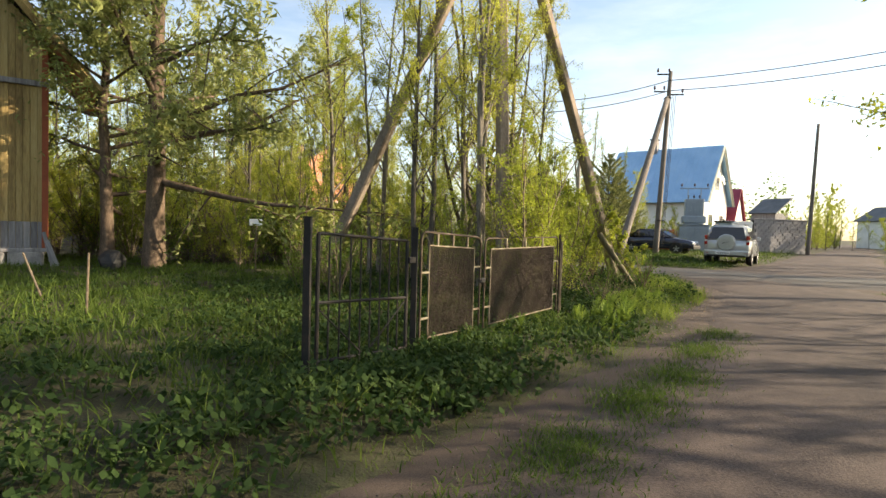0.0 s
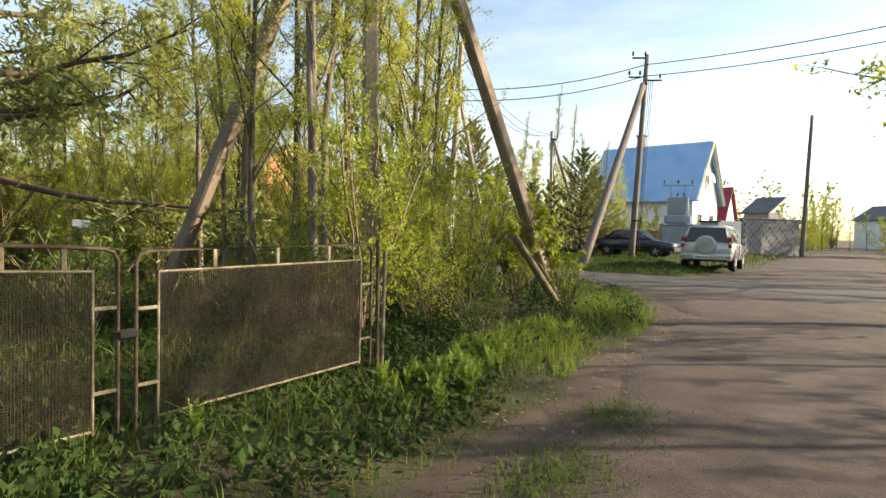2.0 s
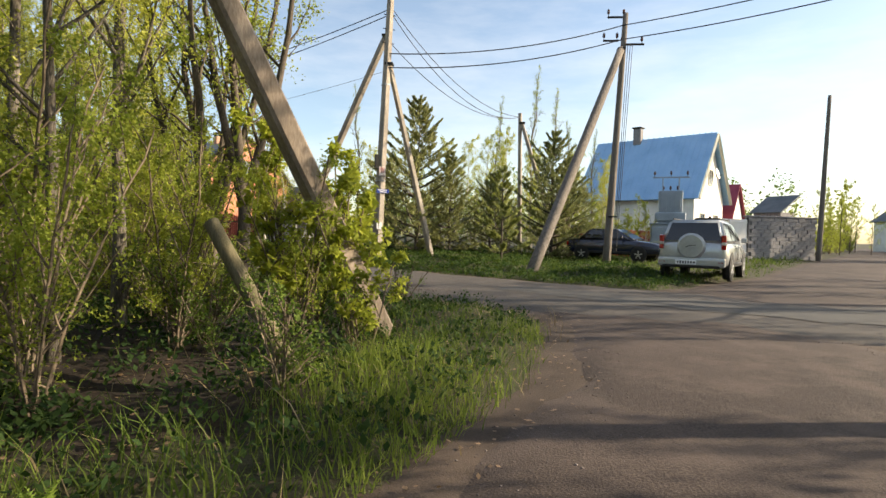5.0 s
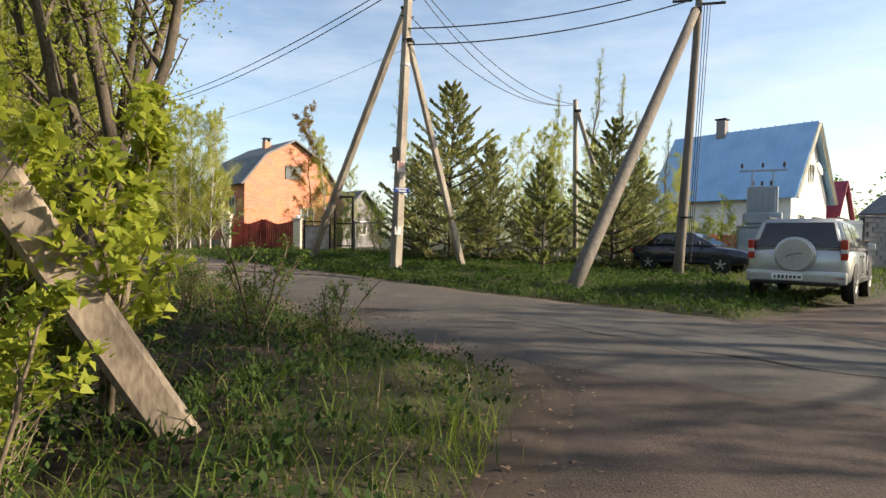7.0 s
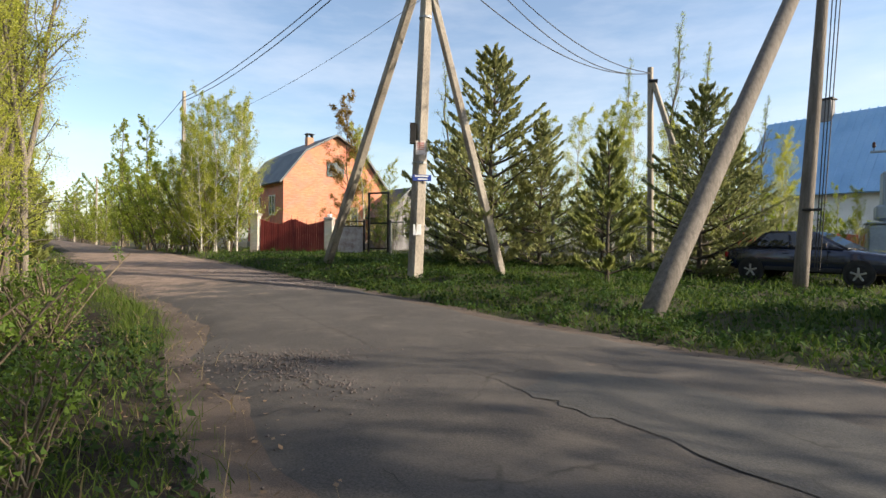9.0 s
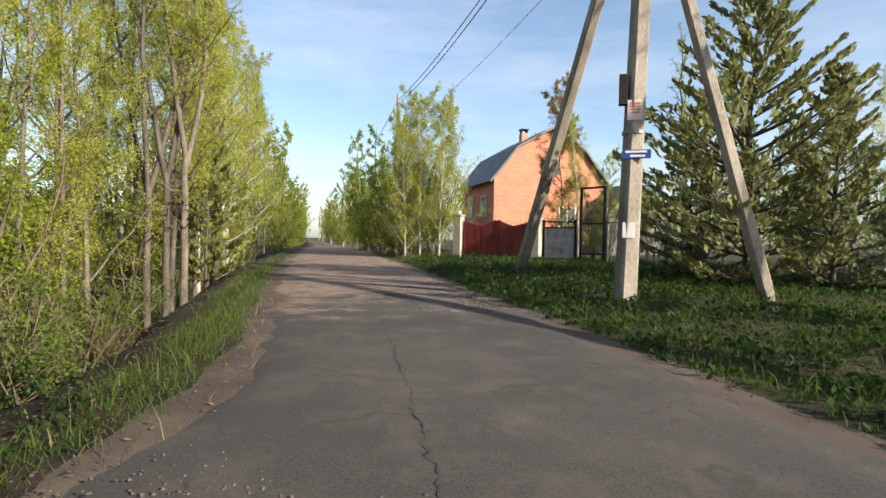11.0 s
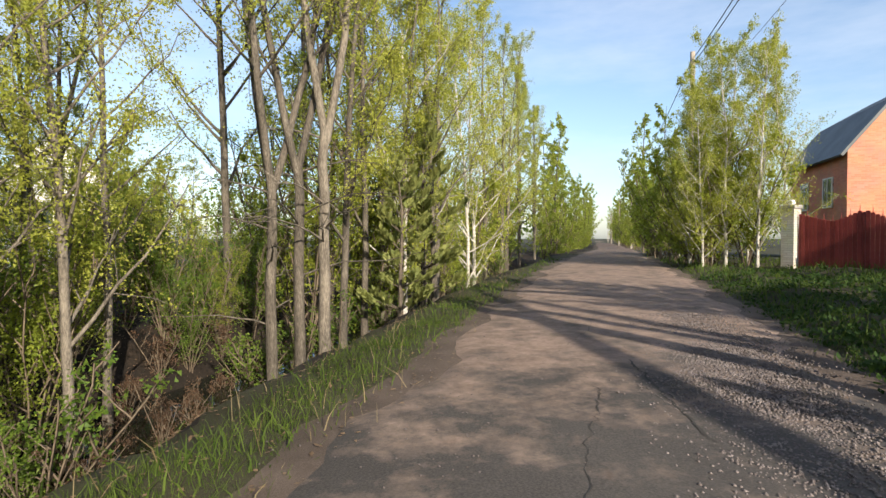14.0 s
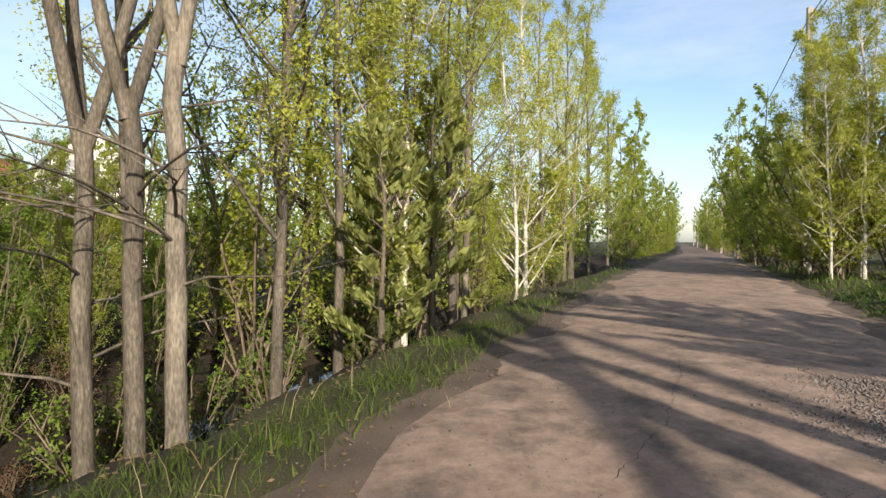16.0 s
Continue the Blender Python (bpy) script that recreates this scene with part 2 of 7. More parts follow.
def quick_mesh(name, verts, faces, mat):
    """Mesh from equal-sided faces in arrays, fast for very many faces."""
    verts, faces = np.asarray(verts, np.float32), np.asarray(faces, np.int32)
    me = bpy.data.meshes.new(name)
    me.vertices.add(len(verts))
    me.vertices.foreach_set("co", verts.ravel())
    me.loops.add(faces.size)
    me.loops.foreach_set("vertex_index", faces.ravel())
    me.polygons.add(len(faces))
    me.polygons.foreach_set("loop_start", np.arange(len(faces), dtype=np.int32) * faces.shape[1])
    me.materials.append(mat)
    me.update(calc_edges=True)
    return me


def part(name, bm, material, parent=None, label=""):
    """Links a bmesh or mesh as one mesh object under its thing."""
    if isinstance(bm, bmesh.types.BMesh):
        me = bpy.data.meshes.new(name)
        bmesh.ops.recalc_face_normals(bm, faces=bm.faces[:])
        bm.to_mesh(me)
        bm.free()
    else:
        me = bm
    if material and not me.materials:
        me.materials.append(material)
    ob = new(name, me)
    if parent:
        ob.parent = parent
    if label:
        tagged(ob, label)
    return ob


def thing(name, m, label, category, group="", kind=""):
    ob = new(name)
    ob.matrix_world = m
    ob.empty_display_size = 0.2
    return tagged(ob, label, category, group, kind)


def add_box(bm, c, s, bevel=0.0, m=None, seg=1):
    """A box of size s at centre c, its edges bevelled, into bm."""
    mat = Matrix.Translation(c) @ Matrix.Diagonal((*s, 1))
    if m is not None:
        mat = m @ mat
    r = bmesh.ops.create_cube(bm, size=1, matrix=mat)
    if bevel:
        es = list({e for v in r["verts"] for e in v.link_edges})
        bmesh.ops.bevel(bm, geom=es, offset=bevel, segments=seg, affect="EDGES", profile=0.7)
    return bm


def boxm(c, s, bevel=0.0, m=None, seg=1):
    return add_box(bmesh.new(), c, s, bevel, m, seg)


def add_cyl(bm, a, b, r0, r1=None, n=12, caps=True):
    """A round bar from a to b."""
    a, b = Vector(a), Vector(b)
    r1 = r0 if r1 is None else r1
    q = (b - a).to_track_quat("Z", "Y").to_matrix().to_4x4()
    bmesh.ops.create_cone(bm, cap_ends=caps, segments=n, radius1=r0, radius2=r1, depth=(b - a).length, matrix=Matrix.Translation((a + b) / 2) @ q)
    return bm


def cyl(a, b, r0, r1=None, n=12):
    return add_cyl(bmesh.new(), a, b, r0, r1, n)


def tube_arrays(pts, radii, n=6):
    """Verts and quads of a tube along points."""
    pts = np.asarray(pts, float)
    tang = np.gradient(pts, axis=0)
    tang /= np.linalg.norm(tang, axis=1)[:, None] + 1e-9
    ref = np.array([1.0, 0, 0]) if abs(tang[0][2]) > 0.8 else np.array([0, 0, 1.0])
    u = np.cross(tang, ref)
    u /= np.linalg.norm(u, axis=1)[:, None] + 1e-9
    w = np.cross(tang, u)
    a = np.arange(n) * 2 * np.pi / n
    ring = u[:, None] * np.cos(a)[None, :, None] + w[:, None] * np.sin(a)[None, :, None]
    v = pts[:, None] + ring * np.asarray(radii)[:, None, None]
    k = len(pts)
    i, j = np.meshgrid(np.arange(k - 1), np.arange(n), indexing="ij")
    j2 = (j + 1) % n
    f = np.stack([i * n + j, i * n + j2, (i + 1) * n + j2, (i + 1) * n + j], -1).reshape(-1, 4)
    return v.reshape(-1, 3), f


def joined(pieces):
    vs, fs, o = [], [], 0
    for v, f in pieces:
        vs.append(v)
        fs.append(f + o)
        o += len(v)
    return np.concatenate(vs), np.concatenate(fs)


def leaf_quads(rng, centres, size, flat=0.3, long=1.0, axis=None, lying=False, small=False):
    """Leaves at the centres, turned at random or lying on the ground: diamonds, or slivers where small."""
    n = len(centres)
    d = rng.normal(size=(n, 3)) if axis is None else axis + 0.45 * rng.normal(size=(n, 3))
    if lying:
        d[:, 2] *= 0.12
    d /= np.linalg.norm(d, axis=1)[:, None] + 1e-9
    up = rng.normal(size=(n, 3)) * (0.12 if lying else 1) + np.array([0, 0, 1.0 if lying else flat * 3])
    s = np.cross(d, up)
    s /= np.linalg.norm(s, axis=1)[:, None] + 1e-9
    size = size * rng.uniform(0.6, 1.3, (n, 1))
    if small:
        v = np.stack([centres - d * size * long * 0.5 + s * size * 0.34, centres + d * size * long * 0.5, centres - d * size * long * 0.3 - s * size * 0.34], 1)
        return v.reshape(-1, 3), np.arange(3 * n).reshape(-1, 3)
    v = np.stack([centres - d * size * long * 0.5, centres + s * size * 0.32 + d * size * long * 0.05, centres + d * size * long * 0.5, centres - s * size * 0.32 + d * size * long * 0.05], 1)
    return v.reshape(-1, 3), np.arange(4 * n).reshape(-1, 4)


# ---- the lie of the land ----
MAIN = np.array([(-250, 193), (-60, 69.5), (-31.5, 49.2), (-19, 40.3), (-8.1, 32.9), (-2.43, 29.1), (1.7, 26.5), (6.55, 22.75), (10.5, 20.3), (17, 18.2), (27, 16), (60, 11), (150, 0)], float)
MAIN_W = np.array([2.2, 2.2, 2.2, 2.2, 2.2, 2.05, 1.95, 2.5, 2.8, 2.7, 2.5, 2.5, 2.5])
TRACK = np.array([(-3.5, -14), (-1.2, -6), (1.0, 0.2), (2.9, 3.4), (3.9, 4.7), (4.9, 6.1), (5.8, 7.7), (7.2, 10.8), (8.1, 12.0), (8.9, 14.5), (9.2, 17), (9.4, 20)], float)
TRACK_W = np.array([2.2, 2.2, 2.15, 2.15, 2.15, 2.15, 2.15, 2.15, 2.15, 2.05, 1.9, 2.1])
SIDE = np.array([(11.0, 19.5), (13.0, 22.5), (16.5, 27.0), (21.0, 34.0), (27.0, 43.0), (35.0, 54.5), (60.0, 93.0), (88.0, 140.0)], float)
SIDE_W = np.array([3.0, 2.8, 2.3, 2.1, 2.1, 2.2, 2.2, 2.2])


def smooth01(t):
    t = np.clip(t, 0, 1)
    return t * t * (3 - 2 * t)


def dense(line, half, step=0.4):
    """A line of finer points with their half widths, rounded."""
    seg = np.r_[0, np.cumsum(np.linalg.norm(np.diff(line, axis=0), axis=1))]
    s = np.concatenate([np.linspace(a, b, max(2, int((b - a) / (step if b - a < 40 else 4))), endpoint=False) for a, b in zip(seg[:-1], seg[1:])] + [seg[-1:]])
    pts = np.stack([np.interp(s, seg, line[:, k]) for k in (0, 1)], 1)
    w = np.interp(s, seg, half)
    for _ in range(6):
        pts[1:-1] = (pts[:-2] + 2 * pts[1:-1] + pts[2:]) / 4
        w[1:-1] = (w[:-2] + 2 * w[1:-1] + w[2:]) / 4
    return pts, w


ROADS = {"main": dense(MAIN, MAIN_W), "track": dense(TRACK, TRACK_W), "side": dense(SIDE, SIDE_W)}


def edge_distance(x, y, which):
    """Distance outside a road's edge (negative inside), and the side on which a place lies."""
    pts, w = ROADS[which]
    x, y = np.asarray(x, float), np.asarray(y, float)
    best, side = np.full(x.shape, 1e9), np.zeros(x.shape)
    if x.size > 2000 and np.ptp(x) < 60 and np.ptp(y) < 60:
        ok = (pts[:, 0] > x.min() - 14) & (pts[:, 0] < x.max() + 14) & (pts[:, 1] > y.min() - 14) & (pts[:, 1] < y.max() + 14)
        if ok.sum() > 3:
            pts, w = pts[ok][::2], w[ok][::2]
    for (ax, ay), (bx, by), wa, wb in zip(pts[:-1], pts[1:], w[:-1], w[1:]):
        dx, dy = bx - ax, by - ay
        t = np.clip(((x - ax) * dx + (y - ay) * dy) / (dx * dx + dy * dy), 0, 1)
        d = np.hypot(x - ax - t * dx, y - ay - t * dy) - (wa + t * (wb - wa))
        nearer = d < best
        best = np.where(nearer, d, best)
        side = np.where(nearer, np.sign(dx * (y - ay) - dy * (x - ax)), side)
    return best, side


def base_height(x, y):
    x, y = np.asarray(x, float), np.asarray(y, float)
    far = np.hypot(x - 2, y - 25)
    h = -0.14 + 0.36 * smooth01((y - 20) / 22) * (1 - 0.55 * smooth01((x - 1) / 9))
    return h * (1 - smooth01((far - 25) / 60)) - 0.1 * smooth01((far - 25) / 60)


def wobble(x, y):
    return 0.035 * np.sin(1.3 * x + 0.7 * y) * np.sin(0.9 * y - 0.5 * x + 1) + 0.02 * np.sin(3.1 * x - 2.3 * y) + 0.012 * np.sin(7.3 * x + 5.1 * y)


def ground_height(x, y):
    x, y = np.asarray(x, float), np.asarray(y, float)
    dm, side = edge_distance(x, y, "main")
    dt, _ = edge_distance(x, y, "track")
    ds, _ = edge_distance(x, y, "side")
    d = np.minimum(np.minimum(dm, dt), ds)
    out = smooth01((d + 0.1) / 1.2)
    h = base_height(x, y) - 0.05 + out * (0.09 + 2.0 * wobble(x, y))
    south = (side < 0) & (x < 4.5)
    ditch = np.exp(-(((dm - 2.9) / 1.05) ** 2)) * smooth01((3.2 - x) / 3) * smooth01((dt - 1.5) / 2.5)
    h = h - 1.05 * np.where(south, ditch, 0)
    mound = out * np.where(side > 0, smooth01((dm - 0.2) / 2.5), 0) * smooth01((9 - x) / 3) * smooth01((ds - 0.5) / 2) * smooth01((60 - np.hypot(x, y - 25)) / 30)
    return h + 0.1 * mound


def gz(x, y):
    return float(ground_height(np.array([x]), np.array([y]))[0])


# ---- ground and roads ----
def spread(lo, hi, a, b, step, grow=1.22):
    c = list(np.arange(a, b + step / 2, step))
    s, v = step, a
    while v > lo:
        s *= grow
        v -= s
        c.insert(0, v)
    s, v = step, c[-1]
    while v < hi:
        s *= grow
        v += s
        c.append(v)
    return np.array(c)


def build_ground():
    xs, ys = spread(-1800, 1800, -16, 16, 0.3), spread(-1800, 1800, -4, 42, 0.3)
    X, Y = np.meshgrid(xs, ys, indexing="ij")
    Z = ground_height(X, Y)
    v = np.stack([X, Y, Z], -1).reshape(-1, 3)
    nx, ny = len(xs), len(ys)
    i, j = np.meshgrid(np.arange(nx - 1), np.arange(ny - 1), indexing="ij")
    f = np.stack([i * ny + j, (i + 1) * ny + j, (i + 1) * ny + j + 1, i * ny + j + 1], -1).reshape(-1, 4)
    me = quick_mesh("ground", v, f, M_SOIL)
    me.materials.append(M_SHADELITTER)
    cx, cy = (X[:-1, :-1] + X[1:, 1:]) / 2, (Y[:-1, :-1] + Y[1:, 1:]) / 2
    dm, side = edge_distance(cx, cy, "main")
    dt, _ = edge_distance(cx, cy, "track")
    # bare: littered ground that gets the shade-darkened colour
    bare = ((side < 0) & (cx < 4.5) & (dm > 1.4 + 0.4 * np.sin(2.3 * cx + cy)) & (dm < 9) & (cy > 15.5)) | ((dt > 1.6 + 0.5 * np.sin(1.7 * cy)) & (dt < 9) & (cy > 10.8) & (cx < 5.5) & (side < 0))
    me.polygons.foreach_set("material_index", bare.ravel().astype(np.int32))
    me.polygons.foreach_set("use_smooth", np.ones(len(f), bool))
    tagged(new("ground", me), "uneven green verge and leaf-littered wood floor, darkened for shade", "ground", kind="structure")


def build_road(which, name, mat, lift, label, across=13, extra=0.0, crown=0.03):
    pts, w = ROADS[which]
    rng = np.random.default_rng(len(name))
    tang = np.gradient(pts, axis=0)
    tang /= np.linalg.norm(tang, axis=1)[:, None]
    nor = np.stack([-tang[:, 1], tang[:, 0]], 1)
    u = np.linspace(-1, 1, across)
    s = np.arange(len(pts))
    ragL = 0.12 * np.sin(s * 0.9) + 0.1 * np.sin(s * 0.37 + 1) + rng.normal(0, 0.07, len(pts))
    ragR = 0.12 * np.sin(s * 0.8 + 2) + 0.1 * np.sin(s * 0.43) + rng.normal(0, 0.07, len(pts))
    hw = (w + extra)[:, None] + np.where(u[None] > 0, ragL[:, None], ragR[:, None]) * np.abs(u[None]) ** 4
    P = pts[:, None] + nor[:, None] * (hw * u[None])[..., None]
    Z = base_height(P[..., 0], P[..., 1]) + lift + crown * (1 - u[None] ** 2) + 0.22 * wobble(P[..., 0], P[..., 1]) - 0.05 * (np.abs(u[None]) > 0.99)
    v = np.concatenate([P, Z[..., None]], -1).reshape(-1, 3)
    i, j = np.meshgrid(np.arange(len(pts) - 1), np.arange(across - 1), indexing="ij")
    f = np.stack([i * across + j, (i + 1) * across + j, (i + 1) * across + j + 1, i * across + j + 1], -1).reshape(-1, 4)
    me = quick_mesh(name, v, f, mat)
    me.polygons.foreach_set("use_smooth", np.ones(len(f), bool))
    tagged(new(name, me), label, "road", kind="structure")


build_ground()
build_road("track", "road_track", M_DIRT, 0.0, "brown packed dirt track with stones")
build_road("side", "road_side", M_DIRT, 0.006, "dusty dirt side road between plots")
build_road("track", "track_shoulder", M_EDGE, -0.014, "brown earth and litter beside the track", 13, 0.45, 0.0)
build_road("side", "side_shoulder", M_EDGE, -0.016, "earth edge of the side road", 13, 0.4, 0.0)
build_road("main", "road_shoulder", M_SHOULDER, -0.012, "bare earth shoulder of the road", 13, 0.55, 0.0)
build_road("main", "road_main", M_ASPHALT, 0.014, "worn grey asphalt village road with cracks")

# ---- utility poles ----
def beam_mesh(name, a, b, w0, w1, mat, n=4, square=True, twist=0.0):
    """A pole from a to b, square with worn corners or round."""
    a, b = Vector(a), Vector(b)
    length = (b - a).length
    bm = bmesh.new()
    k = 9
    rings = []
    for i in range(k):
        t = i / (k - 1)
        w = w0 + (w1 - w0) * t
        ring = []
        if square:
            for sx, sy in ((1, .72), (.72, 1), (-.72, 1), (-1, .72), (-1, -.72), (-.72, -1), (.72, -1), (1, -.72)):
                ring.append(bm.verts.new((sx * w / 2, sy * w / 2, length * t)))
        else:
            for q in range(12):
                an = q * math.pi / 6
                r = w / 2 * (1 + 0.04 * math.sin(3 * an + 5 * t))
                ring.append(bm.verts.new((r * math.cos(an), r * math.sin(an), length * t)))
        rings.append(ring)
    for r0, r1 in zip(rings, rings[1:]):
        for q in range(len(r0)):
            bm.faces.new((r0[q], r0[(q + 1) % len(r0)], r1[(q + 1) % len(r0)], r1[q])).smooth = not square
    bm.faces.new(rings[-1])
    bm.faces.new(rings[0][::-1])
    bm.transform(Matrix.Translation(a) @ (b - a).to_track_quat("Z", "Y").to_matrix().to_4x4() @ pose(0, 0, 0, 0, 0, twist))
    return bm


def steel(name="painted_steel", c=(0.05, 0.05, 0.05), rough=0.6, metal=0.4):
    return surface(name, [tuple(v * 0.6 for v in c), c, tuple(min(1, v * 1.5) for v in c)], 6, rough, metal, 60, 0.2)


M_IRON = steel("dark_iron", (0.03, 0.028, 0.026))
M_ZINC = steel("galvanised_wire", (0.3, 0.3, 0.3), 0.5, 0.7)
M_PORCELAIN = surface("brown_glaze", [(0.05, 0.02, 0.015), (0.09, 0.04, 0.03)], 4, 0.25, 0, 30, 0)
M_CABLE = surface("black_cable", [(0.015, 0.015, 0.015), (0.03, 0.03, 0.03)], 10, 0.6, 0, 40, 0)


def pole_set(label, base, top, braces, mat, w0=0.26, w1=0.17, square=True, bands=(), group=""):
    """A line pole with its leaning braces and iron bands."""
    b = Vector(base)
    t = thing("utility_pole", Matrix.Translation(b), label, "utility pole", group)
    ax = Vector(top) - b
    part("shaft", beam_mesh("shaft", (0, 0, -0.4), ax, w0, w1, mat, square=square), mat, t)
    for (bb, tt, ww) in braces:
        part("brace", beam_mesh("brace", Vector(bb) - b + (Vector(bb) - Vector(tt)).normalized() * 0.4, Vector(tt) - b, ww, ww * 0.8, mat, square=square), mat, t, "leaning brace of the pole")
        part("clamp", boxm(Vector(tt) - b, (0.3, 0.3, 0.09), 0.01), M_IRON, t)
    for z, r in bands:
        p = ax * (z / ax.z)
        part("band", cyl(p - Vector((0, 0, 0.025)), p + Vector((0, 0, 0.025)), r, r, 14), M_ZINC, t)
    return t


def insulator(t, p, up=1):
    """A glazed insulator on its pin."""
    x, y, z = p
    part("pin", cyl((x, y, z), (x, y, z + 0.16 * up), 0.012, 0.012, 8), M_IRON, t)
    bm = bmesh.new()
    for dz, r0, r1 in ((0.10, 0.035, 0.06), (0.15, 0.06, 0.05), (0.2, 0.045, 0.055), (0.25, 0.05, 0.02)):
        add_cyl(bm, (x, y, z + dz * up), (x, y, z + (dz + 0.05) * up), r0, r1, 12)
    part("insulator", bm, M_PORCELAIN, t)


MP_B, MP_T = (2.2, 30.85, 0.1), (2.65, 30.5, 9.7)
mp = pole_set("tall grey concrete anchor pole with notices and two braces", MP_B, MP_T,
              [((-2.25, 34.1, 0.3), (2.42, 30.95, 8.4), 0.26), ((4.15, 32.2, 0.1), (2.62, 30.6, 7.25), 0.2)], M_CONCRETE, 0.32, 0.2, bands=((2.55, 0.19), (2.9, 0.19), (6.4, 0.16)))
p1 = pole_set("weathered wooden line pole with brace and insulators", (10.95, 32.5, gz(10.95, 32.5)), (11.6, 33.2, 10.0), [((7.65, 27.0, gz(7.65, 27.0)), (11.4, 32.95, 8.5), 0.36)], M_POLEWOOD, 0.32, 0.2, square=False)
p3 = pole_set("pale concrete pole with leaning brace behind the spruces", (7.95, 39.2, 0.0), (7.8, 38.9, 7.3), [((9.9, 38.2, 0.1), (7.9, 38.9, 6.8), 0.2)], M_CONCRETE, 0.2, 0.16)
fp = pole_set("lone wooden pole beside the side road", (24.9, 43.4, 0.0), (25.15, 43.3, 9.3), [], M_POLEWOOD, 0.3, 0.19, square=False)
hp = pole_set("ivy-shaded concrete pole with two braces among bushes", (2.15, 13.1, gz(2.15, 13.1)), (1.85, 14.0, 8.6),
              [((5.22, 16.85, gz(5.3, 16.9)), (2.2, 13.5, 7.7), 0.24), ((-2.25, 15.4, gz(-2.25, 15.4)), (1.6, 14.2, 7.9), 0.26)], M_SHADECONC, 0.26, 0.18)
for x, y, h in ((25.0, 23.0, 10.2), (-18.6, 44.5, 9.9), (-38.5, 57.2, 8.9), (-62, 73.5, 9), (-90, 91.5, 9), (-125, 114, 9), (-160, 137, 9)):
    pole_set("pale concrete line pole along the road verge", (x, y, gz(x, y)), (x + 0.1, y - 0.05, h), [], M_CONCRETE, 0.26, 0.18, group="roadside line poles")


def wire(label, a, b, sag, r=0.012, mat=None, n=24):
    a, b = np.array(a, float), np.array(b, float)
    t = np.linspace(0, 1, n)[:, None]
    p = a + (b - a) * t - np.array([0, 0, 1.0]) * sag * 4 * t * (1 - t)
    v, f = tube_arrays(p, np.full(n, r), 5)
    ob = new("overhead_cable", quick_mesh("overhead_cable", v, f, mat or M_CABLE))
    tagged(ob, label, "cable", "overhead cables")


hub = (2.62, 30.52, 9.0)
wire("black twisted overhead cable between poles", (2.65, 30.5, 7.6), (11.5, 33.1, 9.5), 0.35, 0.022)
wire("black twisted overhead cable between poles", (2.6, 30.5, 7.1), (11.5, 33.1, 8.95), 0.35, 0.022)
wire("black twisted overhead cable between poles", (11.5, 33.1, 9.5), (25.0, 23.0, 9.9), 0.4, 0.022)
wire("black twisted overhead cable between poles", (11.5, 33.1, 8.95), (25.0, 23.0, 9.4), 0.45, 0.022)
for z, s in ((9.3, 0.9), (9.1, 1.2), (8.0, 0.9)):
    wire("sagging black cable to the rear pole", (2.65, 30.5, z), (7.85, 38.9, 7.1), s, 0.014)
for z, z2, s in ((9.2, 9.5, 0.5), (9.0, 9.3, 0.6)):
    wire("black cable along the village road", (2.62, 30.5, z), (-18.5, 44.4, z2), s, 0.018)
wire("thin pale wire along the village road", (2.6, 30.5, 7.0), (-18.5, 44.4, 7.6), 0.5, 0.008, M_ZINC)
prev = (-18.5, 44.4, 9.5)
for q in ((-38.4, 57.1, 8.6), (-61.9, 73.4, 8.7), (-89.9, 91.4, 8.7), (-124.9, 113.9, 8.7)):
    wire("black cable along the village road", prev, q, 0.5, 0.018)
    prev = q

# ---- trees ----
def dress(rng, wood, lv, p, t, rr, height, limbs, crown0, reach, rise, twigs, leaves, top, bare):
    """Limbs and twigs along a stem, and the places of their leaves."""
    for i in range(limbs):
        f = crown0 + (1 - crown0) * ((i + rng.uniform(0, 1)) / limbs) ** 0.9 * 0.97
        b = np.array([np.interp(f, t, p[:, c]) for c in range(3)])
        an = rng.uniform(0, 6.28)
        ln = reach * height * (1 - f * (1 - top)) * rng.uniform(0.55, 1.15)
        el = rise + rng.uniform(-0.25, 0.3) + 0.3 * f
        dirn = np.array([np.cos(an) * np.cos(el), np.sin(an) * np.cos(el), np.sin(el)])
        m = 6
        s = np.linspace(0, 1, m)[:, None]
        q = b + dirn * ln * s + np.array([0, 0, 0.12 * ln]) * s ** 2 + rng.normal(0, 0.025 * ln, (m, 3)) * s
        lr = np.interp(f, t, rr) * 0.45
        wood.append(tube_arrays(q, lr * (1 - s[:, 0] * 0.85) + 0.003, 5))
        for j in range(twigs):
            g = rng.uniform(0.25, 1.0)
            c = np.array([np.interp(g, s[:, 0], q[:, d]) for d in range(3)])
            td = dirn * 0.5 + rng.normal(0, 0.6, 3) + np.array([0, 0, 0.1])
            td /= np.linalg.norm(td)
            tl = ln * rng.uniform(0.25, 0.5) * (1.15 - 0.5 * g)
            e = np.stack([c, c + td * tl * 0.5 + rng.normal(0, 0.03 * tl, 3), c + td * tl + np.array([0, 0, -0.06 * tl])])
            if rng.uniform() < bare:
                wood.append(tube_arrays(e, np.array([lr * 0.3 + 0.003, lr * 0.2 + 0.002, 0.002]), 3))
            u = rng.uniform(0.15, 1.0, leaves)[:, None]
            lv.append(c + (e[2] - c) * u + rng.normal(0, 0.10 * tl + 0.03, (leaves, 3)))


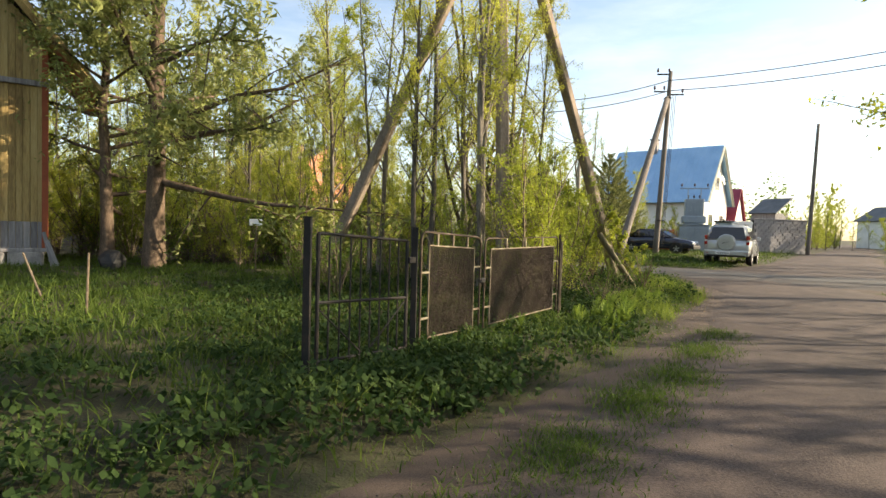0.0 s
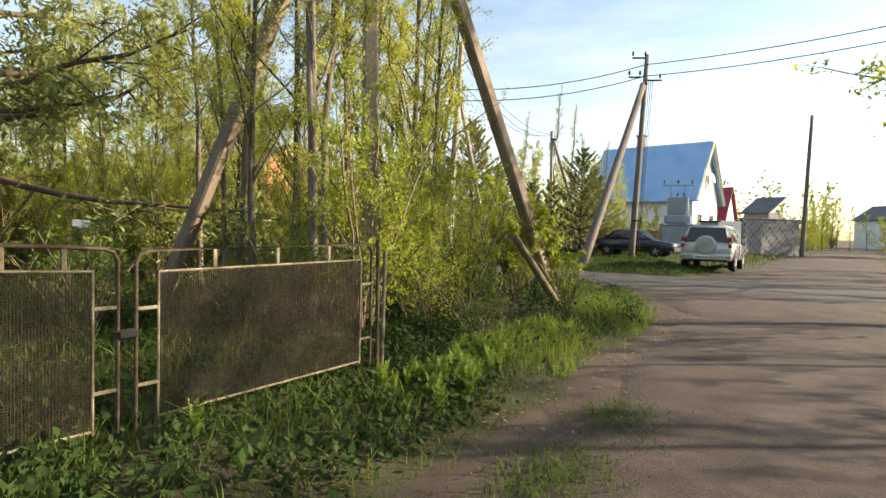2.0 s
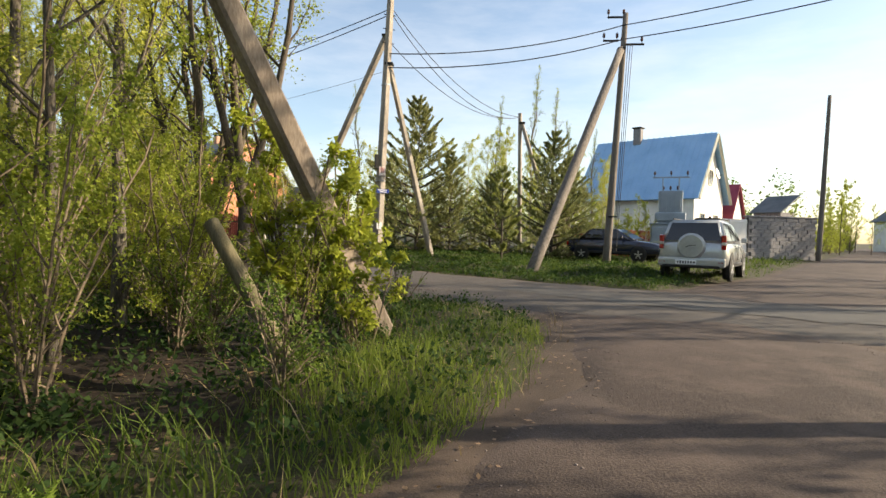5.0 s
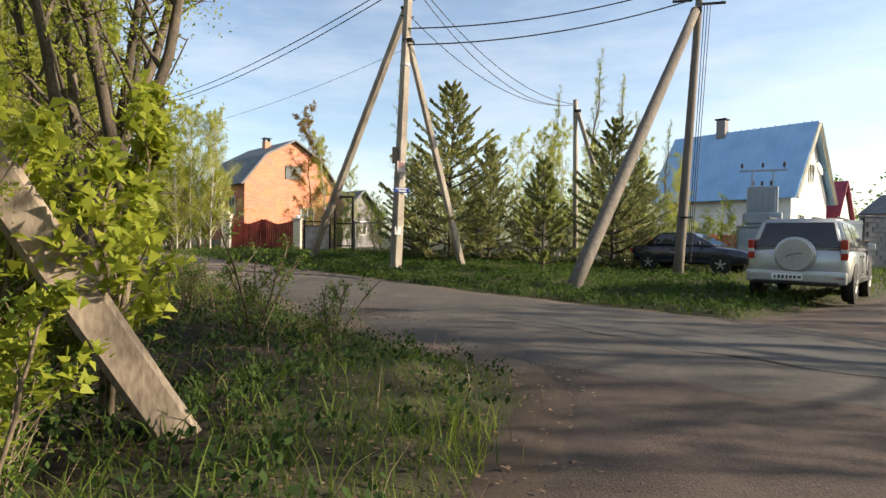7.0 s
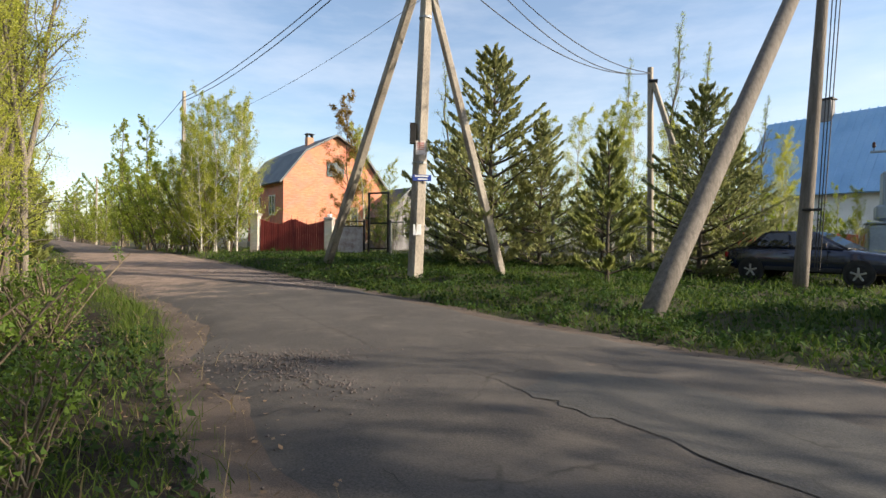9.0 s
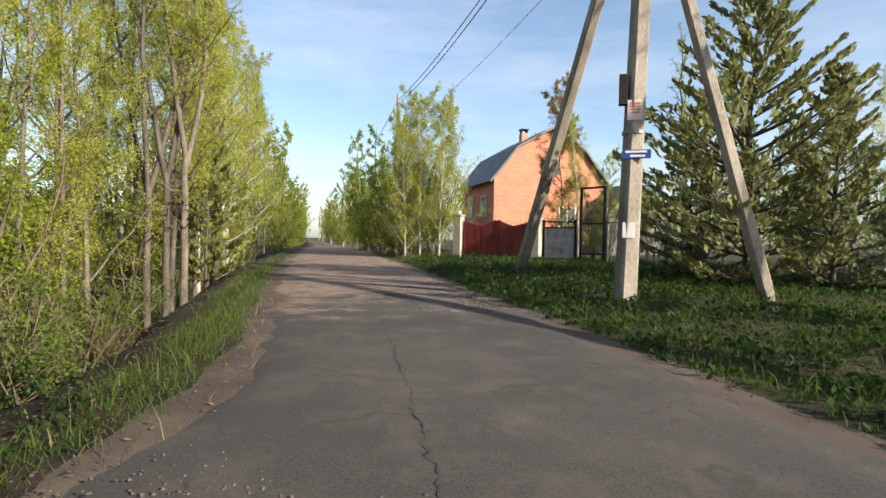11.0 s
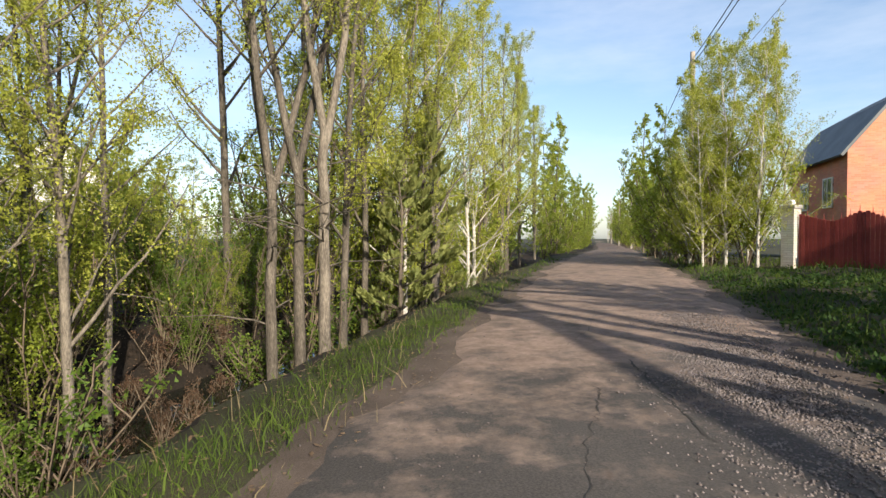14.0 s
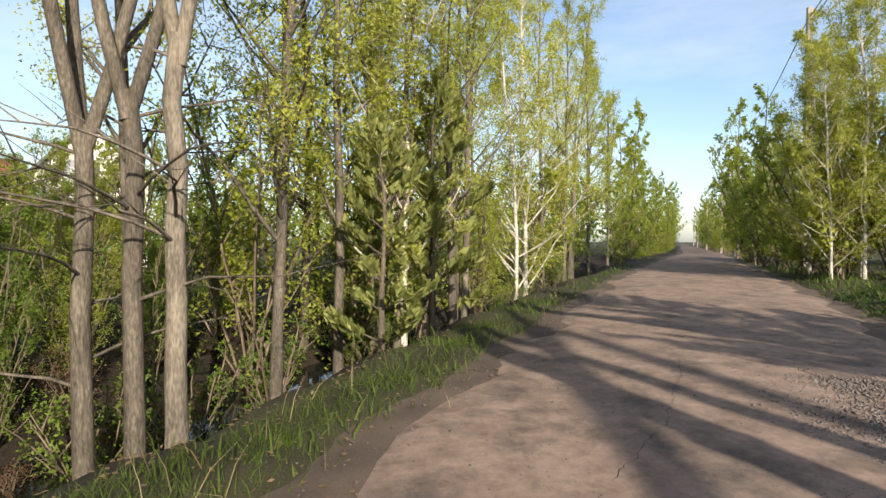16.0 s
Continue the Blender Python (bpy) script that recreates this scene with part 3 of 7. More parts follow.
def grow(seed, height, r0, limbs, crown0, reach, rise, twigs, leaves, leaf, stems=1, lean=0.05, flat=0.3, n=7, top=0.35, bare=0.5, long=1.0):
    """Trunk, limbs and twigs as tubes, and leaves strewn along the twigs: two pairs of arrays."""
    rng = np.random.default_rng(seed)
    wood, lv = [], []
    for st in range(stems):
        a0 = rng.uniform(0, 6.28)
        off = np.array([np.cos(a0), np.sin(a0), 0]) * (0.12 * r0 * 30 * rng.uniform(0.2, 1) if stems > 1 else 0)
        H = height * (rng.uniform(0.65, 1.0) if stems > 1 else 1)
        k = 10
        t = np.linspace(0, 1, k)
        tilt = np.array([np.cos(a0), np.sin(a0)]) * (lean * rng.uniform(0.4, 1.3) * (3.0 if stems > 1 else 1)) * H
        p = np.zeros((k, 3))
        p[:, 2] = t * H - 0.15
        p[:, :2] = off[:2] + tilt * (t ** 1.3)[:, None] + np.cumsum(rng.normal(0, 0.012 * H, (k, 2)) * t[:, None], 0)
        rr = r0 * (1 - t) ** 0.8 * (0.75 if stems > 1 else 1) + 0.008
        rr[0] *= 1.25
        wood.append(tube_arrays(p, rr, n))
        dress(rng, wood, lv, p, t, rr, height, limbs, crown0, reach, rise, twigs, leaves, top, bare)
    cen = np.concatenate(lv)
    return joined(wood), leaf_quads(rng, cen, leaf, flat, long, small=leaf < 0.11 or bare < 0.12)


def forked(seed, height, fork, r0, stems, limbs, reach, twigs, leaves, leaf, dead=0, spread=0.2):
    """A trunk that splits into steep stems above head height, with dead lower twigs."""
    rng = np.random.default_rng(seed)
    wood, lv = [], []
    t = np.linspace(0, 1, 8)
    p = np.stack([rng.normal(0, 0.02, 8) * t, rng.normal(0, 0.02, 8) * t, t * (fork + 0.15) - 0.3], 1)
    rr = r0 * (1.2 - 0.3 * t)
    rr[0] *= 1.25
    wood.append(tube_arrays(p, rr, 12))
    a0 = rng.uniform(0, 6.28)
    for k in range(stems):
        a = a0 + k * 6.28 / stems + rng.uniform(-0.4, 0.4)
        u = np.linspace(0, 1, 11)
        H = (height - fork) * rng.uniform(0.8, 1.0)
        q = np.zeros((11, 3))
        out = spread * H * (1 - (1 - u) ** 2) * rng.uniform(0.5, 1.0)
        q[:, 0], q[:, 1], q[:, 2] = np.cos(a) * out, np.sin(a) * out, u * H
        q[:, :2] += np.cumsum(rng.normal(0, 0.008 * H, (11, 2)) * u[:, None], 0)
        q += p[-1] - np.array([0, 0, 0.22])
        qr = r0 * 0.68 * (1 - u) ** 0.8 + 0.008
        wood.append(tube_arrays(q, qr, 9))
        dress(rng, wood, lv, q, u, qr, height, limbs, 0.12, reach, 0.8, twigs, leaves, 0.5, 0.6)
    for k in range(dead):
        f = rng.uniform(0.35, 0.95)
        b = np.array([np.interp(f, t, p[:, c]) for c in range(3)])
        a, ln = rng.uniform(0, 6.28), rng.uniform(0.7, 1.7)
        u = np.linspace(0, 1, 6)[:, None]
        q = b + np.array([np.cos(a), np.sin(a), 0.45]) * ln * u - np.array([0, 0, 0.3]) * ln * u ** 2 + rng.normal(0, 0.03, (6, 3)) * u
        wood.append(tube_arrays(q, 0.016 * (1 - u[:, 0] * 0.8), 5))
        for j in range(4):
            g0 = rng.uniform(0.3, 0.95)
            c = np.array([np.interp(g0, u[:, 0], q[:, d]) for d in range(3)])
            e = c + (np.array([np.cos(a), np.sin(a), 0.1]) + rng.normal(0, 0.6, 3)) * ln * 0.25
            wood.append(tube_arrays(np.stack([c, (c + e) / 2 + rng.normal(0, 0.01, 3), e]), np.array([0.006, 0.004, 0.002]), 3))
    return joined(wood), leaf_quads(rng, np.concatenate(lv), leaf, 0.3, small=True)


def tree(name, label, category, m, arrays, bark, leafm, group="", crown_label=""):
    t = thing(name, m, label, category, group)
    part("trunk", quick_mesh("trunk", *arrays[0], bark), None, t)
    t.children[0].data.polygons.foreach_set("use_smooth", [True] * len(t.children[0].data.polygons))
    part("crown", quick_mesh("crown", *arrays[1], leafm), None, t, crown_label)
    return t


def placed(x, y, s=1.0, rz=0.0, dz=0.0, rx=0.0, ry=0.0):
    return pose(x, y, gz(x, y) + dz, rx, ry, rz) @ Matrix.Scale(s, 4)


def conifer(seed, height, r0, whorls, per, reach, droop, needles, size, clear=0.04, tip=1.6, lift=0.1, outer=0.8, ragged=0.15):
    """A spruce or young pine: whorls of boughs set with needle sprays."""
    rng = np.random.default_rng(seed)
    t = np.linspace(0, 1, 8)
    p = np.stack([rng.normal(0, 0.01 * height, 8) * t, rng.normal(0, 0.01 * height, 8) * t, t * height - 0.1], 1)
    wood = [tube_arrays(p, r0 * (1 - t) + 0.01, 8)]
    cen, axs = [], []
    for i in range(whorls):
        f = clear + (0.98 - clear) * (i / (whorls - 1)) ** 0.9
        for j in range(per):
            an = j * 6.28 / per + rng.uniform(-0.5, 0.5) + i
            ln = reach * height * (1 - f) ** 0.75 * rng.uniform(0.85 - ragged, 1.1 + 0.4 * ragged) + 0.12
            b = np.array([np.interp(f, t, p[:, c]) for c in range(3)])
            s = np.linspace(0, 1, 6)[:, None]
            rise = lift + 0.75 * f + rng.uniform(-0.3, 0.3) * ragged
            d = np.array([np.cos(an), np.sin(an), 0])
            q = b + d * ln * s + np.array([0, 0, 1]) * (rise * s * ln - droop * ln * (s - s ** 2 * 1.3))
            wood.append(tube_arrays(q, 0.018 * (1 - s[:, 0] * 0.8) * (ln + 0.3), 4))
            m = int(needles * (0.3 + ln / (reach * height)))
            g = rng.uniform(0.12, 1.0, m) ** outer
            c = np.stack([np.interp(g, s[:, 0], q[:, k]) for k in range(3)], 1)
            side = np.cross(d, [0, 0, 1])
            w = rng.uniform(-1, 1, m) * (1 - g * 0.75) * ln * 0.33
            c = c + side * w[:, None] + np.array([0, 0, 1]) * (rng.normal(0, 0.03, m) - 0.12 * np.abs(w))[:, None]
            cen.append(c)
            axs.append(d * 0.9 + side * np.sign(w)[:, None] * 0.7 + np.array([0, 0, 0.25 + 0.4 * f + 1.4 * ragged]))
    return joined(wood), leaf_quads(rng, np.concatenate(cen), size, 0.6, tip, np.concatenate(axs))


# templates, reused by copies
T_ALDER = [grow(s, 11, 0.075, 26, 0.2, 0.25, 0.7, 9, 68, 0.05, lean=0.03) for s in (1, 2)] + [grow(3, 11, 0.08, 11, 0.25, 0.2, 0.9, 9, 56, 0.05, stems=3, lean=0.02)]
T_BIRCH = [grow(s, 10, 0.06, 34, 0.04, 0.29, 0.65, 10, 44, 0.066, lean=0.02) for s in (11, 12)]
T_POP = [grow(s, 12, 0.11, 24, 0.30, 0.17, 0.95, 10, 12, 0.06, lean=0.02, bare=0.9) for s in (21, 22)]
T_WOOD = [grow(s, 11, 0.07, 20, 0.10, 0.26, 0.6, 9, 40, 0.075, lean=0.04) for s in (31, 32, 33)]
T_FAR = [grow(s, 11, 0.09, 17, 0.03, 0.27, 0.6, 9, 15, 0.185, lean=0.04, n=4, bare=0.1) for s in (34, 35)]
T_BUSH = [grow(s, 3.0, 0.015, 8, 0.08, 0.34, 0.75, 5, 31, 0.038, stems=6, lean=0.10, n=3, bare=0.12) for s in (41, 42, 43)]
T_THICKET = [grow(s, 1.3, 0.006, 5, 0.06, 0.42, 0.65, 4, 11, 0.038, stems=6, lean=0.18, n=3, bare=0.45) for s in (51, 52)]
T_SPRUCE = [conifer(s, 7.0, 0.10, 17, 6, 0.40, 0.16, 120, 0.125, lift=0.22, outer=0.5, ragged=0.4) for s in (61, 62)]
T_YPINE = [conifer(s, 3.4, 0.045, 9, 4, 0.27, 0.1, 95, 0.10, 0.12, 1.9, lift=0.35, outer=0.35, ragged=0.5) for s in (71, 72)]
T_PINE = [grow(81, 14, 0.25, 36, 0.17, 0.42, -0.08, 12, 60, 0.105, lean=0.01, flat=0.1, n=10, long=2.0)]
T_CORNER = [forked(s, 8.5, 2.3, 0.11, 3, 9, 0.26, 8, 30, 0.06, 4, 0.28) for s in (24, 25)]
T_FORK = [forked(s, 10.5, 3.2, 0.068, n, 10, 0.2, 9, 46, 0.046, 7, 0.16) for s, n in ((26, 3), (27, 2), (28, 2))]
T_MAPLE = [grow(91, 2.6, 0.02, 6, 0.2, 0.28, 0.7, 5, 16, 0.10, stems=4, lean=0.1, flat=0.8, n=5)]
T_FARBUSH = [grow(s, 3.0, 0.018, 6, 0.05, 0.34, 0.7, 5, 24, 0.066, stems=5, lean=0.12, n=3, bare=0.05) for s in (44, 45)]
T_OLDMAPLE = [grow(97, 13, 0.2, 24, 0.18, 0.52, 0.25, 9, 34, 0.14, lean=0.02, flat=0.7)]
T_OVERHANG = [grow(98, 10, 0.17, 24, 0.34, 0.54, 0.1, 10, 36, 0.12, lean=0.02, flat=0.7)]
T_RUST = [grow(95, 9, 0.05, 30, 0.10, 0.27, 0.6, 9, 60, 0.075, lean=0.02)]
MADE = {}
NEAR = np.array([(1.7, 2.1), (6.4, 10.5), (6.9, 20.8), (-0.7, 27.7)])


def plant(kind, m, label=""):
    """A tree of a kind at a pose: the first is built, the rest are copies."""
    spec = {
        "alder": (T_ALDER, "alder_tree", "slender roadside alder with sparse yellow-green spring leaves", "tree", M_BARK, M_LEAF_SPRING, "roadside trees"),
        "birch": (T_BIRCH, "birch_tree", "young birch with pale bark and fresh green leaves", "tree", M_BIRCHBARK, M_LEAF_SPRING, "birch trees"),
        "poplar": (T_POP, "poplar_tree", "tall bare-topped tree just coming into leaf", "tree", M_BARK, M_LEAF_GREEN, "tall sparse trees"),
        "wood": (T_WOOD, "woodland_tree", "leafy green tree in the wood behind", "tree", M_DARKBARK, M_LEAF_GREEN, "woodland trees"),
        "bush": (T_BUSH, "bush", "many-stemmed roadside bush with small green leaves", "bush", M_TWIG, M_LEAF_GREEN, "roadside bushes"),
        "bracken": (T_THICKET, "dead_bracken", "dry brown bracken sagging into the ditch", "bracken", M_TWIG, M_LEAF_DEAD, "ditch bracken"),
        # same bush with lighter leaves: the yard's sunlight is put into the colour
        "lbush": (T_BUSH, "bush", "yellow-green young growth at the back of the yard, leaf colour lightened for sun", "bush", M_TWIG, M_LEAF_SPRING, "yard edge growth"),
        # same bush with the deep leaf: the ditch's shade is put into the colour
        "dbush": (T_BUSH, "bush", "green bush beyond the ditch, leaf colour darkened for shade", "bush", M_TWIG, M_LEAF_DEEP, "ditch bushes"),
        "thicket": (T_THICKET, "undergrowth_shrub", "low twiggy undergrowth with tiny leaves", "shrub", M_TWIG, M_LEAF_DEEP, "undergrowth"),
        "spruce": (T_SPRUCE, "spruce_tree", "dark green spruce with spreading boughs by the fence", "tree", M_DARKBARK, M_SPRUCE, "spruces"),
        "corner": (T_CORNER, "corner_tree", "dark-stemmed tree in a clump at the road corner", "tree", M_DARKBARK, M_LEAF_GREEN, "corner clump"),
        "fork": (T_FORK, "willow_tree", "grey-barked willow forking into steep pale stems above the ditch", "tree", M_BARK, M_LEAF_SPRING, "forked ditch trees"),
        "overhang": (T_OVERHANG, "maple_tree", "broad maple whose boughs reach over the dirt track", "tree", M_DARKBARK, M_LEAF_MAPLE, ""),
        "far": (T_FAR, "woodland_tree", "green tree lining the road into the distance", "tree", M_DARKBARK, M_LEAF_GREEN, "distant roadside trees"),
        "pine": (T_PINE, "pine_tree", "tall old pine with rough trunk and spreading boughs", "tree", M_PINEBARK, M_PINE, ""),
        "maple": (T_MAPLE, "maple_sapling", "young maple with large yellow-green leaves around the leaning brace", "tree", M_TWIG, M_LEAF_MAPLE, ""),
        "farbush": (T_FARBUSH, "bush", "rounded green bush beside the road further off", "bush", M_TWIG, M_LEAF_GREEN, "distant bushes"),
        "oldmaple": (T_OLDMAPLE, "maple_tree", "large unseen maple added across the track to shade the yard", "tree", M_DARKBARK, M_LEAF_MAPLE, ""),
        "rust": (T_RUST, "rowan_tree", "small tree with reddish young leaves before the brick house", "tree", M_BARK, M_LEAF_RUST, ""),
        "ypine": (T_YPINE, "young_pine", "small dark young pine on the grass verge", "tree", M_DARKBARK, M_PINE, ""),
    }[kind]
    if kind == "bush" and np.min(np.hypot(m.translation.x - NEAR[:, 0], m.translation.y - NEAR[:, 1])) > 17:
        return plant("farbush", m, label)
    temps = spec[0]
    i = MADE.get((kind, "n"), 0)
    MADE[(kind, "n")] = i + 1
    v = i % len(temps)
    if (kind, v) in MADE:
        first = MADE[(kind, v)]
        ob = copy_thing(first, m @ Matrix.Scale(1 / first.scale.x, 4))
    else:
        ob = tree(spec[1], spec[2], spec[3], m, temps[v], spec[4], spec[5], spec[6])
        MADE[(kind, v)] = ob
    if label:
        tagged(ob, label)
    return ob


rng = np.random.default_rng(5)


def rz():
    return rng.uniform(0, 360)


# row along the south side of the village road
for x, y, s in ((-7.17, 26.9, 0.9), (-8.92, 27.58, 0.95), (-9.6, 28.3, 1.0), (-10.6, 29.6, 0.95), (-12.5, 30.2, 1.0), (-14, 30.4, 1.1), 
                (-19.5, 34.6, 1.1), (-22, 36.4, 1.1), (-24.5, 37.6, 1.2), (-27, 39.8, 1.1), (-30, 41.2, 1.2), (-33, 43.8, 1.1), (-8.3, 25.0, 1.0), (-11.5, 26.5, 1.05), (-15.5, 28.5, 1.1)):
    plant("alder", placed(x, y, s, rz()))
for x, y, s in ((-17.5, 33.3, 1.15), (-16.6, 32.7, 1.0), (-9.6, 28.6, 0.9)):
    plant("birch", placed(x, y, s, rz()), "white-barked birch standing in the roadside row")
for x, y, s in ((-5.3, 25.72, 1.0), (-5.3, 26.08, 1.0), (-5.22, 26.4, 1.05)):
    plant("fork", placed(x, y, s, rz()))
for x, y, s in ((-2.9, 24.1, 0.6), (-4.4, 24.0, 0.62), (-5.2, 23.2, 0.6), (-6.2, 22.6, 0.55), (-2.3, 23.6, 0.6), (-3.4, 22.8, 0.7), (-1.7, 23.0, 0.6), (-0.8, 22.0, 0.65), (0.1, 21.2, 0.6), (-2.0, 22.3, 0.6)):
    plant("alder", placed(x, y, s, rz()), "young alder leaning over the ditch")
# beyond: both sides of the road into the distance
for k in range(30):
    d = 30 + k * 5.5
    px, py = -8.1 - 0.83 * d, 32.9 + 0.555 * d
    for side in (-1, 1):
        o = rng.uniform(3.5, 5.4) * side
        plant("far", placed(px + 0.555 * o + rng.normal(0, 1), py + 0.83 * o + rng.normal(0, 0.6), rng.uniform(0.9, 1.3) * (1 if side < 0 else 0.85), rz()))
# birches beside the red gate and right of the road
for x, y, s in ((-12.7, 40.7, 0.9), (-13.8, 41.8, 1.0), (-14.6, 40.9, 0.85), (-15.8, 43.0, 1.0), (-12.2, 42.8, 0.9), (-19.8, 44.8, 0.8), (-22, 46.8, 0.8), (-25, 48.6, 0.85), (-28, 50.6, 0.9)):
    plant("birch", placed(x, y, s * (0.7 if x < -15 else 0.84), rz()))
for x, y, s in ((-11.6, 40.9, 0.75), (-13.2, 42.2, 0.8), (-14.9, 42.2, 0.85), (-16.6, 43.6, 0.8), (-12.9, 39.9, 0.6)):
    plant("birch", placed(x, y, s, rz()))
# wood behind the yard and beside the track
for x, y, s in ((-12, 24, 0.9), (-9.5, 21, 0.85), (-7, 23, 0.9), (-5, 19.5, 0.8), (-2.8, 19.8, 0.8), (-11.5, 19, 0.8), (-14.5, 22, 1), (-17, 19, 1), (-10, 27, 1), (-13.5, 27, 1), (-17, 25, 1.1), (-20, 29, 1.1), (-21, 22, 1.1), (-24, 26, 1.2),
                (-7.5, 18.8, 0.65), (0.2, 15.6, 0.62), (-14, 18, .7), (-16.5, 21.5, .8), (-28, 24, 1.3), (-26, 18, 1.2), (-30, 32, 1.2), (-24, 33, 1.1)):
    plant("wood", placed(x, y, s * (0.95 if x > -3 or y > 26 else 0.34), rz()))
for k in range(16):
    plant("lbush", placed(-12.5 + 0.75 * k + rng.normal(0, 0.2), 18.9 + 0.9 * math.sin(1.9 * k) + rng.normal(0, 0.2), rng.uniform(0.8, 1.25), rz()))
# clump beside the hidden pole
for x, y, s in ((1.5, 19.9, 1.0), (2.15, 19.8, 1.0), (1.1, 20.5, 0.95)):
    plant("corner", placed(x, y, s, rz()))
for x, y, s in ((0.5, 14.6, 0.9), (1.4, 15.6, 0.95), (2.9, 14.7, 0.6), (0.3, 13.4, 0.75), (1.7, 12.2, 0.85), (-2.4, 17.0, 0.85), (2.4, 16.2, 0.9), (-0.9, 15.4, 0.8)):
    plant("alder", placed(x, y, s, rz()), "slender young tree rising behind the yard gates")
for x, y, s in ((2.4, 11.5, 1.15), (3.1, 12.2, 0.85), (2.7, 13.2, 1.05), (3.5, 13.8, 0.9), (2.4, 15.0, 1.1), (3.4, 15.6, 0.85), (4.4, 16.2, 0.75), (3.0, 17.2, 0.8), (1.8, 17.0, 0.9), (1.2, 13.4, 0.9), (-4.5, 15.8, 0.6), (-5.8, 17.2, 0.9), (-8.6, 17.6, 0.9)):
    plant("bush", placed(x, y, s, rz()))
# island and plots
for x, y, s in ((3.2, 34.6, 0.97), (4.6, 35.2, 0.64), (1.6, 35.8, 0.6), (9.3, 36.9, 0.85), (10.2, 37.6, 0.7), (6.4, 36.4, 0.55)):
    plant("spruce", placed(x, y, s, rz()))
plant("ypine", placed(6.85, 30.6, 1.0, 20))
for x, y, s in ((6.6, 38.2, 0.55), (8.4, 40.2, 0.55), (7.2, 43.0, 0.7), (12.5, 41.5, 0.45), (14.5, 40.0, 0.3), (5.0, 41.0, 0.6), (2.5, 41.5, 0.55), (-1.0, 44.5, 0.6)):
    plant("birch", placed(x, y, s, rz()))
for x, y, s in ((9.0, 46.5, 0.95), (10.5, 48.0, 0.9), (6.8, 47.0, 0.8), (13.5, 50, 0.7), (-2.5, 47.0, 0.85), (12.0, 52, 0.8)):
    plant("poplar", placed(x, y, s, rz()))
for x, y, s in ((38, 66, 0.9), (41, 64, 0.6), (44, 72, 0.7), (30, 56, 0.5), (34, 60, 0.55), (48, 72, 0.6), (36.5, 61, 0.7), (52, 84, 0.9), (47, 60, .7), (50, 66, .8), (56, 74, .9), (64, 86, 1)):
    plant("wood", placed(x, y, s * 0.72, rz()))
# trees out of view, added so that their shade falls on track and yard
for x, y, s in ((13.2, 9.9, 0.68), (15.5, 12.4, 0.7), (16.2, 14.9, 0.6), (17.8, 18.4, 0.6), (13.0, 5.0, 0.85), (16.5, 8, 0.85), (12.5, -1, 0.85), (14.5, 1.5, 0.85), (12.6, 8.6, 0.75), (10.5, 1.6, 0.8), (8.5, -3.5, 0.8)):
    plant("wood", placed(x, y, s, rz()), "unseen leafy tree added beside the dirt track for its shade")

plant("pine", placed(-6.9, 16.0, 1.0, 40))
plant("pine", placed(-8.6, 16.6, 0.7, 150), "thinner pine behind the old one")
plant("pine", placed(36.5, 44.0, 0.9, 100), "pine standing beside the side road")
plant("maple", placed(4.75, 16.8, 0.95, 0))
plant("maple", placed(4.35, 16.3, 1.05, 40), "maple sapling with fresh leaves beside the brace")
plant("maple", placed(5.3, 15.6, 0.6, 70), "small maple shoot in the grass")
# maples out of view, added to shade the junction and the yard
plant("overhang", placed(20.5, 21.5, 0.95, 120), "broad unseen maple added east of the junction for its shade")
for x, y, s in ((14.0, 5.2, 0.85), (15.0, 0.8, 0.85)):
    plant("oldmaple", placed(x, y, s, rz()))
plant("overhang", placed(12.6, 14.6, 0.95, 0))
plant("rust", placed(-8.6, 47.0, 1.0, 0))
plant("birch", placed(-7.2, 46.2, 0.72, 90), "green birch before the brick house")
plant("birch", placed(-5.4, 45.4, 0.5, 10), "small birch hiding the grey annexe")
